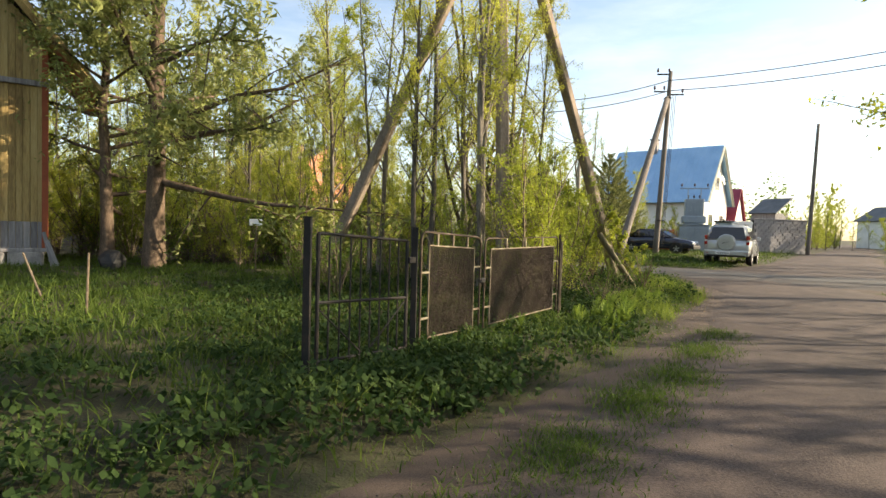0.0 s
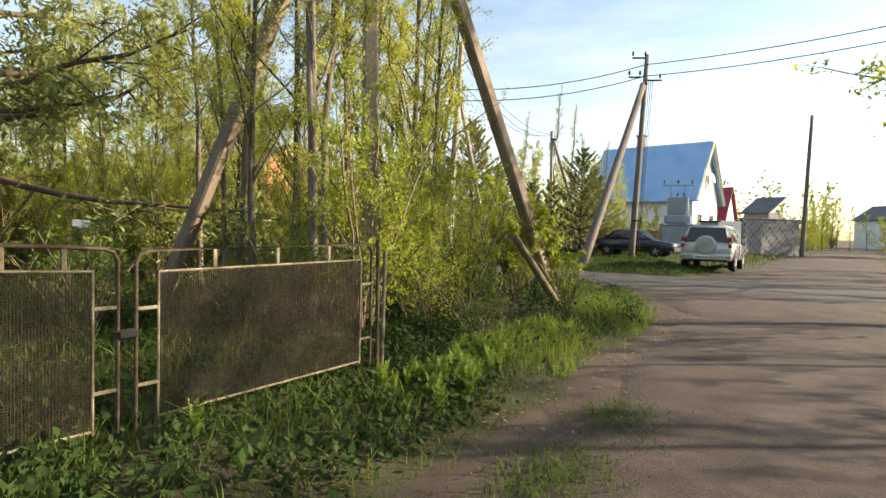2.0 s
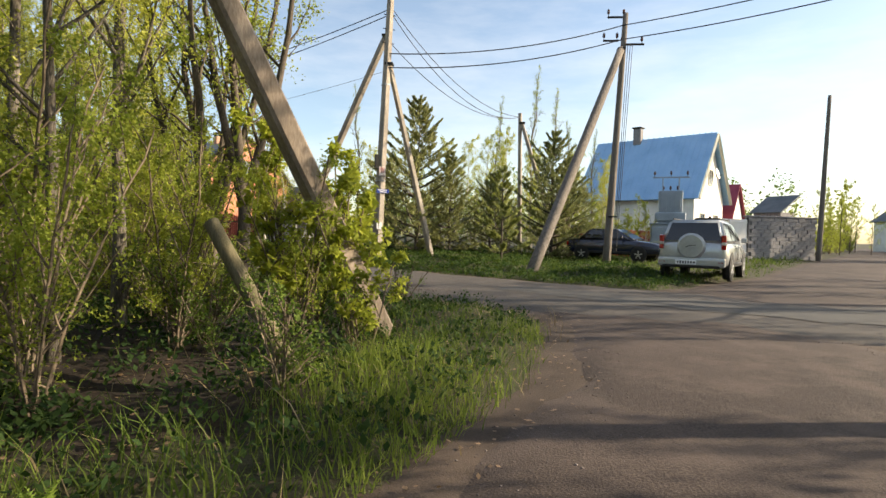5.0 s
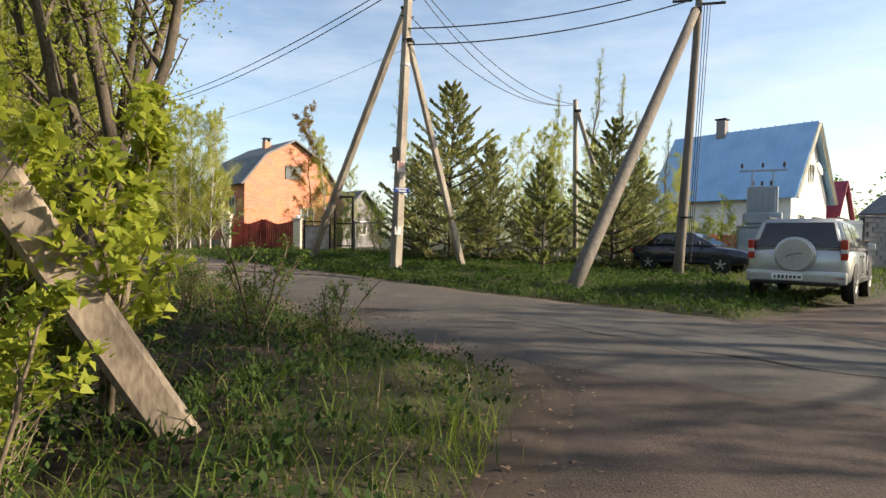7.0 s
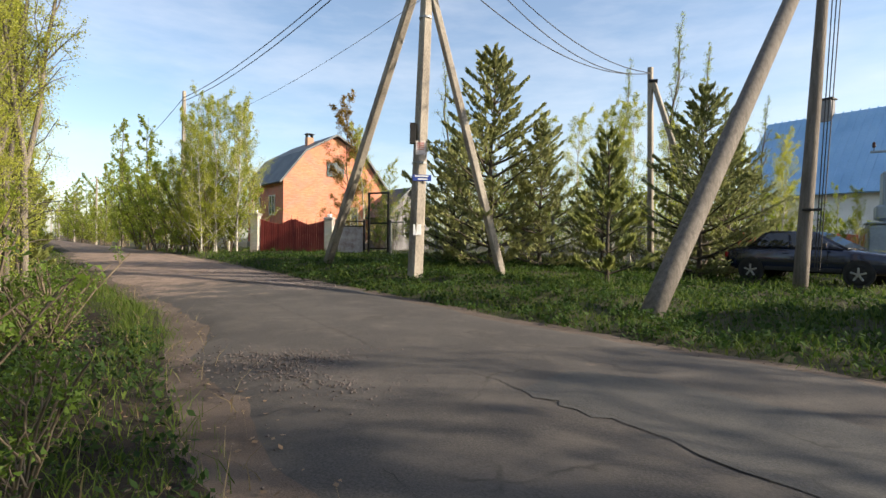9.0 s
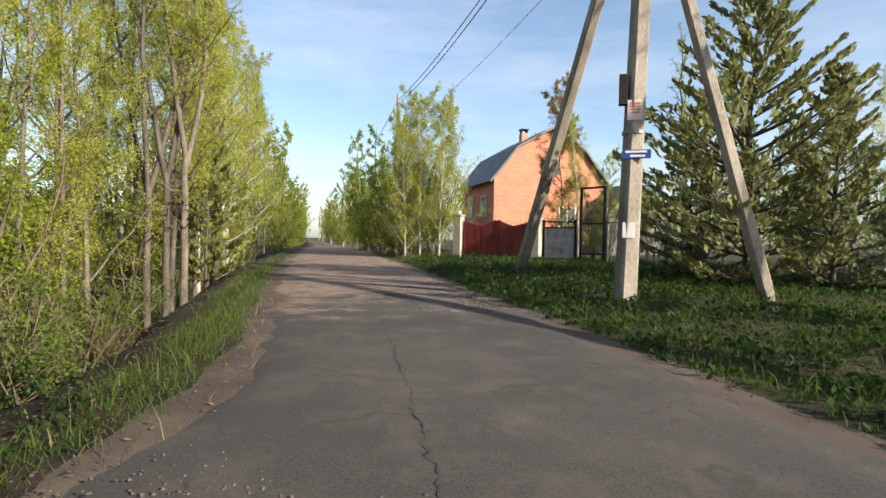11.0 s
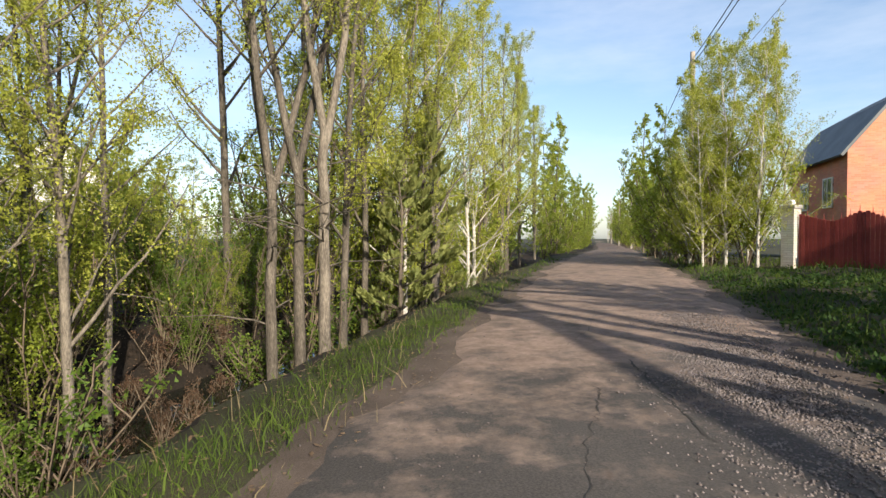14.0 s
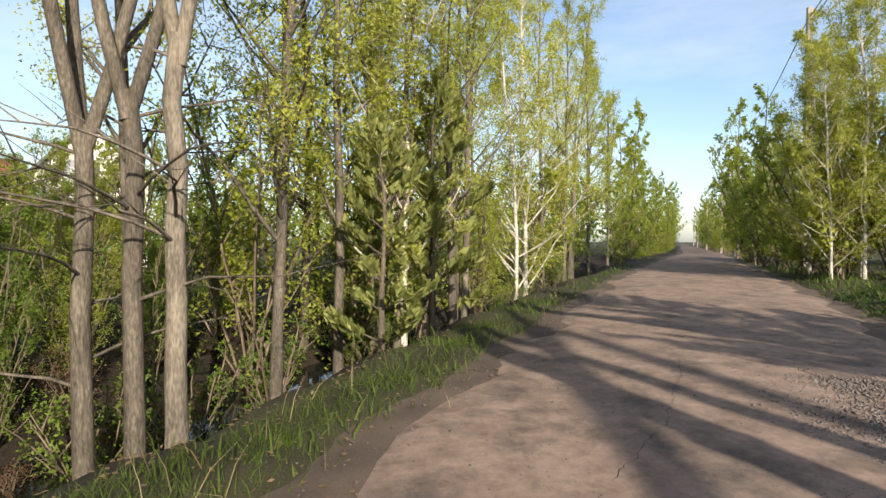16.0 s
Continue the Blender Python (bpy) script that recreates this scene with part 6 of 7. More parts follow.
sed = car("sedan", "dark navy saloon car parked beside the wooden pole", pose(10.35, 36.75, gz(11.5, 35.5) + 0.02, 0, 0, -124),
          [(0.0, 0.5, 0.82, 0.62), (0.06, 0.4, 0.9, 0.76), (0.25, 0.32, 0.94, 0.81), (0.9, 0.28, 0.95, 0.83), (2.7, 0.28, 0.94, 0.83), (3.0, 0.28, 0.91, 0.82), (3.9, 0.3, 0.8, 0.78), (4.1, 0.36, 0.72, 0.72), (4.2, 0.44, 0.66, 0.6)],
          (0.55, 3.05), (1.05, 2.2), M_NAVY, 0.77, 0.58, 0.92, 1.40, (0.75, 3.3), 0.295, True)
for s in (-1, 1):
    part("tail_lamp", boxm((s * 0.62, 0.03, 0.72), (0.3, 0.1, 0.16), 0.02), M_LAMPRED, sed)
    part("headlamp", boxm((s * 0.55, 4.1, 0.6), (0.3, 0.12, 0.13), 0.03), M_LAMPCLR, sed)
    part("side_strip", boxm((s * 0.83, 2.0, 0.58), (0.02, 2.0, 0.06), 0.006), M_BLACKPL, sed)
part("front_bumper", boxm((0, 4.14, 0.4), (1.5, 0.16, 0.2), 0.05, seg=2), M_BLACKPL, sed)
part("rear_bumper", boxm((0, 0.0, 0.45), (1.5, 0.16, 0.18), 0.05, seg=2), M_BLACKPL, sed)

# ---- walls, fences and boxes of the plots ----
tr = thing("transformer", pose(15.85, 40.6, gz(15.85, 40.6), 0, 0, -14), "grey-blue transformer kiosk with insulators on a frame", "transformer")
cab = part("cabinet", boxm((0, 0, 0.75), (1.9, 1.3, 1.9), 0.03), M_GREYBLUE, tr)
for x in (-0.47, 0.47):
    dr = part("door", boxm((x, -0.66, 0.8), (0.88, 0.03, 1.5), 0.01), M_GREYBLUE, cab)
part("ledge", boxm((0, 0, 1.74), (2.0, 1.4, 0.06), 0.01), M_GREYBLUE, tr)
up = part("upper_housing", boxm((0, 0, 2.62), (1.15, 1.0, 1.7), 0.03), M_GREYBLUE, tr)
for k in range(5):
    part("fin", boxm((-0.44 + k * 0.22, -0.52, 2.6), (0.03, 0.05, 1.4), 0.006), M_GREYBLUE, up)
part("bulge", boxm((0, -0.1, 2.1), (1.5, 1.0, 0.5), 0.15, seg=3), M_GREYBLUE, tr)
for x in (-0.4, 0.4):
    part("mast", cyl((x, 0, 3.45), (x, 0, 4.2), 0.035, 0.03, 8), M_GREYBLUE, tr)
part("crossarm", boxm((0, 0, 4.2), (1.8, 0.08, 0.08), 0.01), M_GREYBLUE, tr)
for x in (-0.8, 0, 0.8):
    insulator(tr, (x, 0, 4.24))
for x in (-0.35, 0, 0.35):
    insulator(tr, (x, 0.2, 3.47))
mb = thing("meter_box", pose(17.0, 38.6, gz(17, 38.6), 0, 0, -14), "small grey roofed meter cabinet on a plinth", "cabinet")
part("body", boxm((0, 0, 1.2), (0.9, 0.6, 1.6), 0.02), M_GREYBLUE, mb)
part("roof", boxm((0, 0, 2.05), (1.1, 0.8, 0.08), 0.02), M_IRON, mb)
part("plinth", boxm((0, 0, 0.15), (0.95, 0.65, 0.6), 0.02), M_CONCRETE, mb)
A, B = Vector((20.7, 42.6)), Vector((25.3, 44.4))
sw_ = thing("stone_wall", pose(A.x, A.y, gz(22, 43), 0, 0, math.degrees(math.atan2(B.y - A.y, B.x - A.x))), "grey block wall around the white house's plot", "wall", kind="structure")
LW = (B - A).length
part("core", boxm((LW / 2, 0.16, 1.1), (LW - 0.02, 0.24, 2.5), 0.01), M_BLOCK, sw_)
part("coping", boxm((LW / 2, 0.14, 2.39), (LW + 0.1, 0.42, 0.09), 0.02), M_BLOCK, sw_)
bmb = boxm((0, 0, 0), (0.445, 0.1, 0.211), 0.012)
blockm = bpy.data.meshes.new("block")
bmb.to_mesh(blockm)
bmb.free()
blockm.materials.append(M_BLOCK)
for r in range(11):
    for k in range(11):
        x = 0.22 + k * 0.45 + (0.22 if r % 2 else 0)
        if x < LW - 0.2:
            ob = new("block", blockm)
            ob.parent = sw_
            ob.matrix_basis = pose(x, 0.02 + 0.015 * math.sin(k * 3 + r * 5), 0.06 + r * 0.215, 0, 0, 0)
wg = thing("white_gate", pose(18.3, 41.7, gz(18.3, 41.7), 0, 0, 20), "white sheet-metal gate beside the block wall", "gate")
for k in range(2):
    part("leaf", boxm((0.62 + k * 1.25, 0, 1.2), (1.2, 0.05, 2.1), 0.01), M_WHITE, wg)
    part("rail", boxm((0.62 + k * 1.25, -0.04, 2.1), (1.2, 0.03, 0.06), 0.006), M_WHITE, wg)
    part("rail", boxm((0.62 + k * 1.25, -0.04, 0.4), (1.2, 0.03, 0.06), 0.006), M_WHITE, wg)
for x in (0, 2.5):
    part("post", boxm((x, 0, 1.1), (0.1, 0.1, 2.5), 0.01), M_IRON, wg)

# red gate with brick pillars
ga = math.degrees(math.atan2(0.75, 3.6))
GZ = gz(-10, 42)
for i, (x, y, h) in enumerate(((-11.0, 41.6, 1.85), (-7.1, 42.3, 1.75))):
    pi = thing("brick_pillar", pose(x, y, gz(x, y), 0, 0, ga), "pale brick gate pillar with a stone cap", "pillar", "gate pillars")
    ob = part("shaft", boxm((0, 0, h / 2 - 0.1), (0.4, 0.4, h + 0.2), 0.008), None, pi)
    ob.data.materials.append(brick_mat("pale_brick", (0.42, 0.38, 0.32), (0.5, 0.46, 0.4), (0.3, 0.28, 0.25)) if i == 0 else bpy.data.materials["pale_brick"])
    with_uv(ob.data)
    part("cap", boxm((0, 0, h + 0.06), (0.5, 0.5, 0.12), 0.04, seg=2), M_STONE, pi)
    part("lamp_block", boxm((0, 0, h + 0.2), (0.2, 0.2, 0.16), 0.03), M_WHITE, pi)
for k in range(2):
    rg = thing("red_gate", pose(-10.75 + 1.72 * k, 41.65 + 0.34 * k, GZ, 0, 0, ga), "dark red sheet-metal gate leaf with a dipped top edge", "gate", "red gate leaves")
    for j in range(14):
        u = (j + 0.5) / 14
        g = u if k == 0 else 1 - u
        top = 1.72 - 0.34 * math.sin(math.pi * min(1, max(0, g)) * 0.5) * (1 - 0.15 * g) + (0.36 * max(0, g - 0.55) / 0.45)
        part("slat", boxm((0.06 + 1.66 * u, 0, top / 2 + 0.05), (0.112, 0.03, top - 0.1), 0.008), M_REDSHEET, rg)
        if j % 2:
            part("spear", cyl((0.06 + 1.66 * u, 0, top), (0.06 + 1.66 * u, 0, top + 0.2), 0.014, 0.003, 6), M_REDSHEET, rg)
    for z in (0.3, 1.2):
        part("rail", boxm((0.86, 0.035, z), (1.68, 0.04, 0.06), 0.006), M_REDSHEET, rg)
    for x in (0.02, 1.7):
        part("stile", boxm((x, 0.02, 0.85), (0.06, 0.06, 1.75), 0.006), M_REDSHEET, rg)
pn = thing("fence_panel", pose(-6.6, 42.1, gz(-6, 42), 0, 0, 6), "mottled pale sheet panel in a dark steel frame", "fence panel")
part("sheet", boxm((0.75, 0, 0.75), (1.3, 0.03, 1.3), 0.005), M_MOTTLED, pn)
for x in (0.02, 1.48):
    part("post", boxm((x, 0, 0.8), (0.1, 0.1, 1.9), 0.01), M_GATEIRON, pn)
for z in (1.42, 1.66, 0.1):
    part("rail", boxm((0.75, -0.03, z), (1.5, 0.04, 0.05), 0.005), M_GATEIRON, pn)
fr = thing("steel_frame", pose(-4.7, 41.9, gz(-4.5, 42), 0, 0, -8), "tall black steel doorway frame beside the fence", "gate frame")
for x in (0, 1.1):
    part("upright", boxm((x, 0, 1.45), (0.09, 0.09, 3.0), 0.01), M_GATEIRON, fr)
part("lintel", boxm((0.55, 0, 2.93), (1.19, 0.085, 0.08), 0.01), M_GATEIRON, fr)
part("door_rail", boxm((0.55, 0, 1.5), (1.0, 0.04, 0.06), 0.006), M_GATEIRON, fr)
part("door_rail", boxm((0.55, 0, 0.3), (1.0, 0.04, 0.06), 0.006), M_GATEIRON, fr)

M_FENCE = surface("grey_green_fence_post", [(0.1, 0.11, 0.1), (0.2, 0.21, 0.19), (0.3, 0.3, 0.27)], 4, 0.8, 0.1, 40, 0.2)
line = [(-3.5, 41.8), (-0.8, 40.7), (2.0, 39.2), (4.65, 37.7), (6.6, 39.3), (8.6, 40.8), (11.0, 42.2), (13.6, 43.4)]
for (x0, y0), (x1, y1) in zip(line, line[1:]):
    ln = math.hypot(x1 - x0, y1 - y0)
    fn = thing("wire_fence", pose(x0, y0, gz(x0, y0), 0, 0, math.degrees(math.atan2(y1 - y0, x1 - x0))), "wire mesh fence bay with grey-green posts", "fence", "fence bays")
    part("post", boxm((0, 0, 0.75), (0.1, 0.1, 1.9), 0.01), M_FENCE, fn)
    part("top_rail", cyl((0, 0, 1.6), (ln, 0, 1.6), 0.028, 0.028, 8), M_FENCE, fn)
    pcs = []
    for k in np.arange(-1.6, ln, 0.11):
        for sgn in (1, -1):
            a, b = (k, 0.05), (k + 1.5, 1.58)
            if sgn < 0:
                a, b = (k + 1.5, 0.05), (k, 1.58)
            lo, hi = sorted((a[0], b[0]))
            c0, c1 = max(lo, 0), min(hi, ln)
            if c1 - c0 > 0.02:
                z = lambda x: a[1] + (b[1] - a[1]) * (x - a[0]) / (b[0] - a[0])
                pcs.append(tube_arrays([(c0, 0, z(c0)), (c1, 0, z(c1))], np.array([0.004, 0.004]), 3))
    v, f = joined(pcs)
    part("mesh", quick_mesh("mesh", v, f, M_ZINC), None, fn)
bf = thing("board_fence", pose(11.0, 41.0, gz(11, 41), 0, 0, 24), "low brown board fence behind the cars", "fence")
for z in (0.5, 1.2):
    part("rail", boxm((2.7, 0.03, z), (5.4, 0.05, 0.08), 0.005), M_POLEWOOD, bf)
for k in range(36):
    part("board", boxm((0.08 + k * 0.15, 0, 0.75 + 0.03 * math.sin(k * 2.7)), (0.13, 0.025, 1.5), 0.004), M_REDTRIM, bf)

# pole fittings
def pole_side(base, top, z, off, d):
    b, t = Vector(base), Vector(top)
    p = b + (t - b) * ((z - b.z) / (t.z - b.z)) - b
    return p + d * off


camdir = Vector((0.45, -0.89, 0))
lat = Vector((0.89, 0.45, 0))
mm = Matrix.Rotation(math.atan2(0.45, 0.89), 4, "Z")


def on_pole(name, z, size, mat, off, parent=None, dx=0.0):
    p = pole_side(MP_B, MP_T, z, off, camdir) + lat * dx
    return part(name, boxm((0, 0, 0), size, 0.004, Matrix.Translation(p) @ mm), mat, parent or mp)


nt = on_pole("notice", 3.35, (0.24, 0.012, 0.34), M_PAPER, 0.17)
for k in range(5):
    on_pole("notice_line", 3.46 - k * 0.05, (0.16, 0.004, 0.02), M_REDINK, 0.178, nt)
sg = on_pole("sign", 2.62, (0.46, 0.014, 0.15), M_SIGNBLUE, 0.185, None, 0.06)
for k in range(2):
    on_pole("sign_bar", 2.66 - k * 0.07, (0.34 - 0.1 * k, 0.004, 0.035), M_PLATE, 0.195, sg, 0.05 + 0.03 * k)
sg2 = on_pole("notice", 1.35, (0.2, 0.01, 0.26), M_PLATE, 0.19)
on_pole("fuse_box", 3.7, (0.14, 0.16, 0.5), M_IRON, 0.1, None, -0.2)
for k in range(3):
    p = pole_side(MP_B, MP_T, 9.0 - k * 0.5, 0, camdir)
    part("hook", cyl(p + lat * -0.22, p + lat * 0.22, 0.016, 0.016, 8), M_IRON, mp)
PB, PT = (10.95, 32.5, gz(10.95, 32.5)), (11.6, 33.2, 10.0)
for z, w, dx in ((9.85, 0.7, -0.35), (8.75, 0.9, 0.35), (8.9, 0.6, -0.5)):
    p = pole_side(PB, PT, z, 0.0, camdir)
    part("crossarm", boxm((0, 0, 0), (w, 0.07, 0.07), 0.008, Matrix.Translation(p + Vector((dx, 0, 0)))), M_IRON, p1)
    for s in (-0.45, 0.4):
        insulator(p1, p + Vector((dx + s * w, 0, 0.02)))
for k in range(3):
    p = pole_side(PB, PT, 8.7, 0.12, camdir) + Vector((0.1 + 0.09 * k, 0, 0))
    q = Vector((0.25 + 0.05 * k, -0.14, 0.5))
    part("down_cable", cyl(q, p, 0.012, 0.012, 6), M_CABLE, p1)
pb = pole_side(PB, PT, 1.9, 0.17, camdir)
part("cable_clip", boxm((0, 0, 0), (0.36, 0.06, 0.06), 0.01, Matrix.Translation(pb)), M_IRON, p1)

# ---- water in the ditch ----
m_w, t_w, b_w = node_mat("ditch_water")
b_w.inputs["Base Color"].default_value = (0.01, 0.012, 0.008, 1)
b_w.inputs["Roughness"].default_value = 0.05
pts, wv = ROADS["main"]
sel = (pts[:, 0] > -16) & (pts[:, 0] < 1.0)
pp = pts[sel]
tg = np.gradient(pp, axis=0)
tg /= np.linalg.norm(tg, axis=1)[:, None]
nr = np.stack([tg[:, 1], -tg[:, 0]], 1)
va = np.concatenate([np.c_[pp + nr * 4.2, np.full(len(pp), -0.72)], np.c_[pp + nr * 6.4, np.full(len(pp), -0.72)]])
n_ = len(pp)
tagged(new("water", quick_mesh("water", va, [(i, i + 1, n_ + i + 1, n_ + i) for i in range(n_ - 1)], m_w)), "dark still water in the roadside ditch", "water", kind="structure")

# ---- grass, weeds, stones and litter ----
g = np.random.default_rng(77)
EYES = np.array([(1.7, 2.1), (4.2, 6.2), (6.4, 10.5), (7.5, 15), (6.9, 20.8), (4.6, 24), (1.6, 26.2), (-0.7, 27.7)])


def candidates(n, x0, x1, y0, y1):
    x, y = g.uniform(x0, x1, n), g.uniform(y0, y1, n)
    dm, side = edge_distance(x, y, "main")
    dt, _ = edge_distance(x, y, "track")
    ds, _ = edge_distance(x, y, "side")
    near = np.min(np.hypot(x[:, None] - EYES[:, 0], y[:, None] - EYES[:, 1]), 1)
    return x, y, dm, dt, ds, side, near


def blades(name, label, x, y, h, width, mat, bend=0.35, paved=False, simple=False):
    n = len(x)
    z = base_height(x, y) + 0.005 if paved else ground_height(x, y) - 0.02
    a = g.uniform(0, 6.28, n)
    lean_ = g.normal(0, bend, (n, 2)) * h[:, None]
    b = np.stack([x, y, z], 1)
    w = np.stack([np.cos(a), np.sin(a), np.zeros(n)], 1) * (width * g.uniform(0.6, 1.4, n))[:, None]
    if simple:
        tp = b + np.c_[lean_ * 0.7, h * 0.95]
        v = np.stack([b - w, b + w, tp + w * 0.2, tp - w * 0.2], 1).reshape(-1, 3)
        tagged(new(name, quick_mesh(name, v, np.arange(4 * n).reshape(-1, 4), mat)), label, "grass", kind="stuff")
        return
    mid = b + np.c_[lean_ * 0.35, h * 0.55]
    tip = b + np.c_[lean_, h * 0.95]
    v = np.stack([b - w, b + w, mid + w * 0.8, mid - w * 0.8, tip + w * 0.12, tip - w * 0.12], 1).reshape(-1, 3)
    o = np.arange(n)[:, None] * 6
    f = np.concatenate([o + np.array([[0, 1, 2, 3]]), o + np.array([[3, 2, 4, 5]])])
    tagged(new(name, quick_mesh(name, v, f, mat)), label, "grass", kind="stuff")


x, y, dm, dt, ds, side, near = candidates(330000, -24, 24, 1, 46)
d = np.minimum(np.minimum(dm, dt), ds)
woods = (side < 0) & (d > 1.5) & (((y > 11.5) & (x < 5.0)))
keep = (d > -0.12 + 0.15 * np.sin(3 * x + 2 * y)) & (g.uniform(0, 1, len(x)) < np.clip(1.6 * np.exp(-near / 5.5) + 0.10, 0, 1) * np.where(woods, 0.10, 1) * np.where((side < 0) & (x < 2.5) & (y > 20) & (d > 0.8), 0.05, 1) * np.clip(0.25 + d / 0.6, 0, 1))
x, y, d, near = x[keep], y[keep], d[keep], near[keep]
thin = (y > 7.0) | (x > 3.5) | (g.uniform(0, 1, len(x)) < 0.5)
x, y, d, near = x[thin], y[thin], d[thin], near[thin]
h = g.uniform(0.05, 0.16, len(x)) * (1 + 0.7 * np.clip(np.sin(0.9 * x + 1.3 * y) + 0.3, 0, 1)) * np.clip(0.45 + d / 1.0, 0.4, 1.25)
blades("grass", "green spring grass on the verges and yard", x, y, h, 0.0035 + 0.0008 * near, M_GRASS, 0.5)
x, y, dm, dt, ds, side, near = candidates(160000, -12, 10, 3, 33)
d = np.minimum(np.minimum(dm, dt), ds)
keep = (d > 0.05) & (d < np.where((x < 2.5) & (y > 20), 0.8, 1.3)) & (side < 0) & (g.uniform(0, 1, len(x)) < 0.22 * np.clip(np.sin(1.1 * x - 0.8 * y) + 0.1, 0, 1) * np.exp(-near / 7))
blades("tall_grass", "longer fresh grass tufts along the road edge", x[keep], y[keep], g.uniform(0.15, 0.33, keep.sum()), 0.0035, M_GRASS, 0.35)
x, y, dm, dt, ds, side, near = candidates(90000, -14, 10, 5, 34)
d = np.minimum(np.minimum(dm, dt), ds)
keep = (d > -0.2) & (d < np.where((x < 2.5) & (y > 20), 1.1, 3.0)) & (side < 0) & (y > 11) & (g.uniform(0, 1, len(x)) < 0.08)
blades("dry_grass", "pale dry grass stalks left from last year", x[keep], y[keep], g.uniform(0.08, 0.35, keep.sum()), 0.004, M_DRY, 0.6)
x, y, dm, dt, ds, side, near = candidates(420000, -6, 11, 2, 33)
d = np.minimum(np.minimum(dm, dt), ds)
keep = (d > -0.1 + 0.12 * np.sin(4 * x + 3 * y)) & (d < np.where((x < 2.5) & (y > 20) & (side < 0), 0.9, 3.2)) & (near < 7.5) & (g.uniform(0, 1, len(x)) < np.exp(-np.clip(d, 0, 9) / 1.1) * np.exp(-near / 7))
blades("short_grass", "short dense grass growing to the road edge", x[keep], y[keep], g.uniform(0.03, 0.11, keep.sum()) * np.clip(0.5 + d[keep], 0.5, 1.3), 0.0035, M_GRASS, 0.7, False, True)
x, y, dm, dt, ds, side, near = candidates(300000, -12, 3, 20, 36)
keep = (side < 0) & (dm > 0.25 + 0.15 * np.sin(2.3 * x) + 0.1 * np.sin(5.1 * y)) & (dm < 1.05) & (dt > 0.5) & (g.uniform(0, 1, len(x)) < np.where(dm < 0.7, 0.3, 0.12) + 0.3 * np.sin(1.7 * x + 2.9 * y) + 0.2 * np.sin(4.1 * x - 1.3 * y))
blades("bank_grass", "thick fresh grass on the bank above the ditch", x[keep], y[keep], g.uniform(0.04, 0.15, keep.sum()), 0.0028, M_GRASS, 0.7, False, True)
x, y, dm, dt, ds, side, near = candidates(90000, -12, 2, 6, 18)
keep = (dt > 0.6) & (g.uniform(0, 1, len(x)) < 0.55 + 0.3 * np.sin(0.9 * x + 1.7 * y))
blades("yard_grass", "fresh green grass across the open yard", x[keep], y[keep], g.uniform(0.06, 0.2, keep.sum()), 0.0075, M_GRASS, 0.5, False, True)
x, y, dm, dt, ds, side, near = candidates(60000, 2.5, 8.5, 10.5, 19.5)
d = np.minimum(dm, dt)
keep = (side < 0) & (d > 0.12) & (d < 1.4) & (y < 17.6) & (g.uniform(0, 1, len(x)) < np.where(y > 15.5, 0.1, 0.3) + 0.3 * np.sin(1.9 * x + 1.1 * y))
blades("verge_grass", "tall grass on the corner of the verge, blade colour lightened for sun", x[keep], y[keep], g.uniform(0.1, 0.32, keep.sum()) * np.clip(0.5 + d[keep], 0.5, 1.0), 0.0038, M_GRASS_LIT, 0.4)
# sparse growth between the wheel ruts of the track
n = 12000
t = g.uniform(0, 1, n)
cx = np.interp(t, (0, 0.35, 0.7, 1), (1.6, 2.6, 3.6, 4.9)) + g.normal(0, 0.2, n)
cy = np.interp(t, (0, 0.35, 0.7, 1), (4.2, 5.8, 7.3, 9.6)) + g.normal(0, 0.15, n)
ok = np.sin(5 * cx + 3 * cy) + 0.6 * np.sin(4 * cy) + g.normal(0, 1.0, n) > -0.3
n2 = ok.sum()
blades("track_grass", "thin worn grass strip between the ruts", cx[ok], cy[ok], g.uniform(0.02, 0.075, n2), 0.0035, M_GRASS, 0.6, True)


def weeds(name, label, x, y, leaves, size, h, mat):
    n = len(x)
    z = ground_height(x, y)
    c = np.repeat(np.stack([x, y, z], 1), leaves, 0)
    r = g.normal(0, size * 1.1, (n * leaves, 3))
    r[:, 2] = np.repeat(h, leaves) * g.uniform(0.35, 1.0, n * leaves)
    v, f = leaf_quads(g, c + r, size, 1.2, 1.1)
    tagged(new(name, quick_mesh(name, v, f, mat)), label, "weeds", kind="stuff")


x, y, dm, dt, ds, side, near = candidates(60000, -7, 4, 2, 14)
keep = (dt > 0.35) & (g.uniform(0, 1, len(x)) < np.where((dt < 1.3) & (y > 7.5), 0.35, 1) * np.clip(0.5 * np.exp(-near / 2.6) * (1.4 + 0.7 * np.sin(1.4 * x + y) + 0.5 * np.sin(3.1 * x - 2.3 * y)), 0, 1))
weeds("yard_weeds", "dark green broad-leaved weeds covering the yard edge", x[keep], y[keep], 12, 0.06, g.uniform(0.05, 0.22, keep.sum()), M_WEED)
x, y, dm, dt, ds, side, near = candidates(60000, -10, 12, 21, 40)
d = np.minimum(np.minimum(dm, dt), ds)
keep = (d > 0.15) & (side > 0) & (g.uniform(0, 1, len(x)) < 0.26 * np.exp(-near / 14))
weeds("verge_weeds", "low leafy weeds and dandelions on the verge, green lightened for sun", x[keep], y[keep], 9, 0.075, g.uniform(0.05, 0.2, keep.sum()), M_WEED_LIT)
x, y, dm, dt, ds, side, near = candidates(30000, -2, 7, 10, 23)
d = np.minimum(dm, dt)
keep = (d > 0.3) & (side < 0) & (g.uniform(0, 1, len(x)) < 0.09)
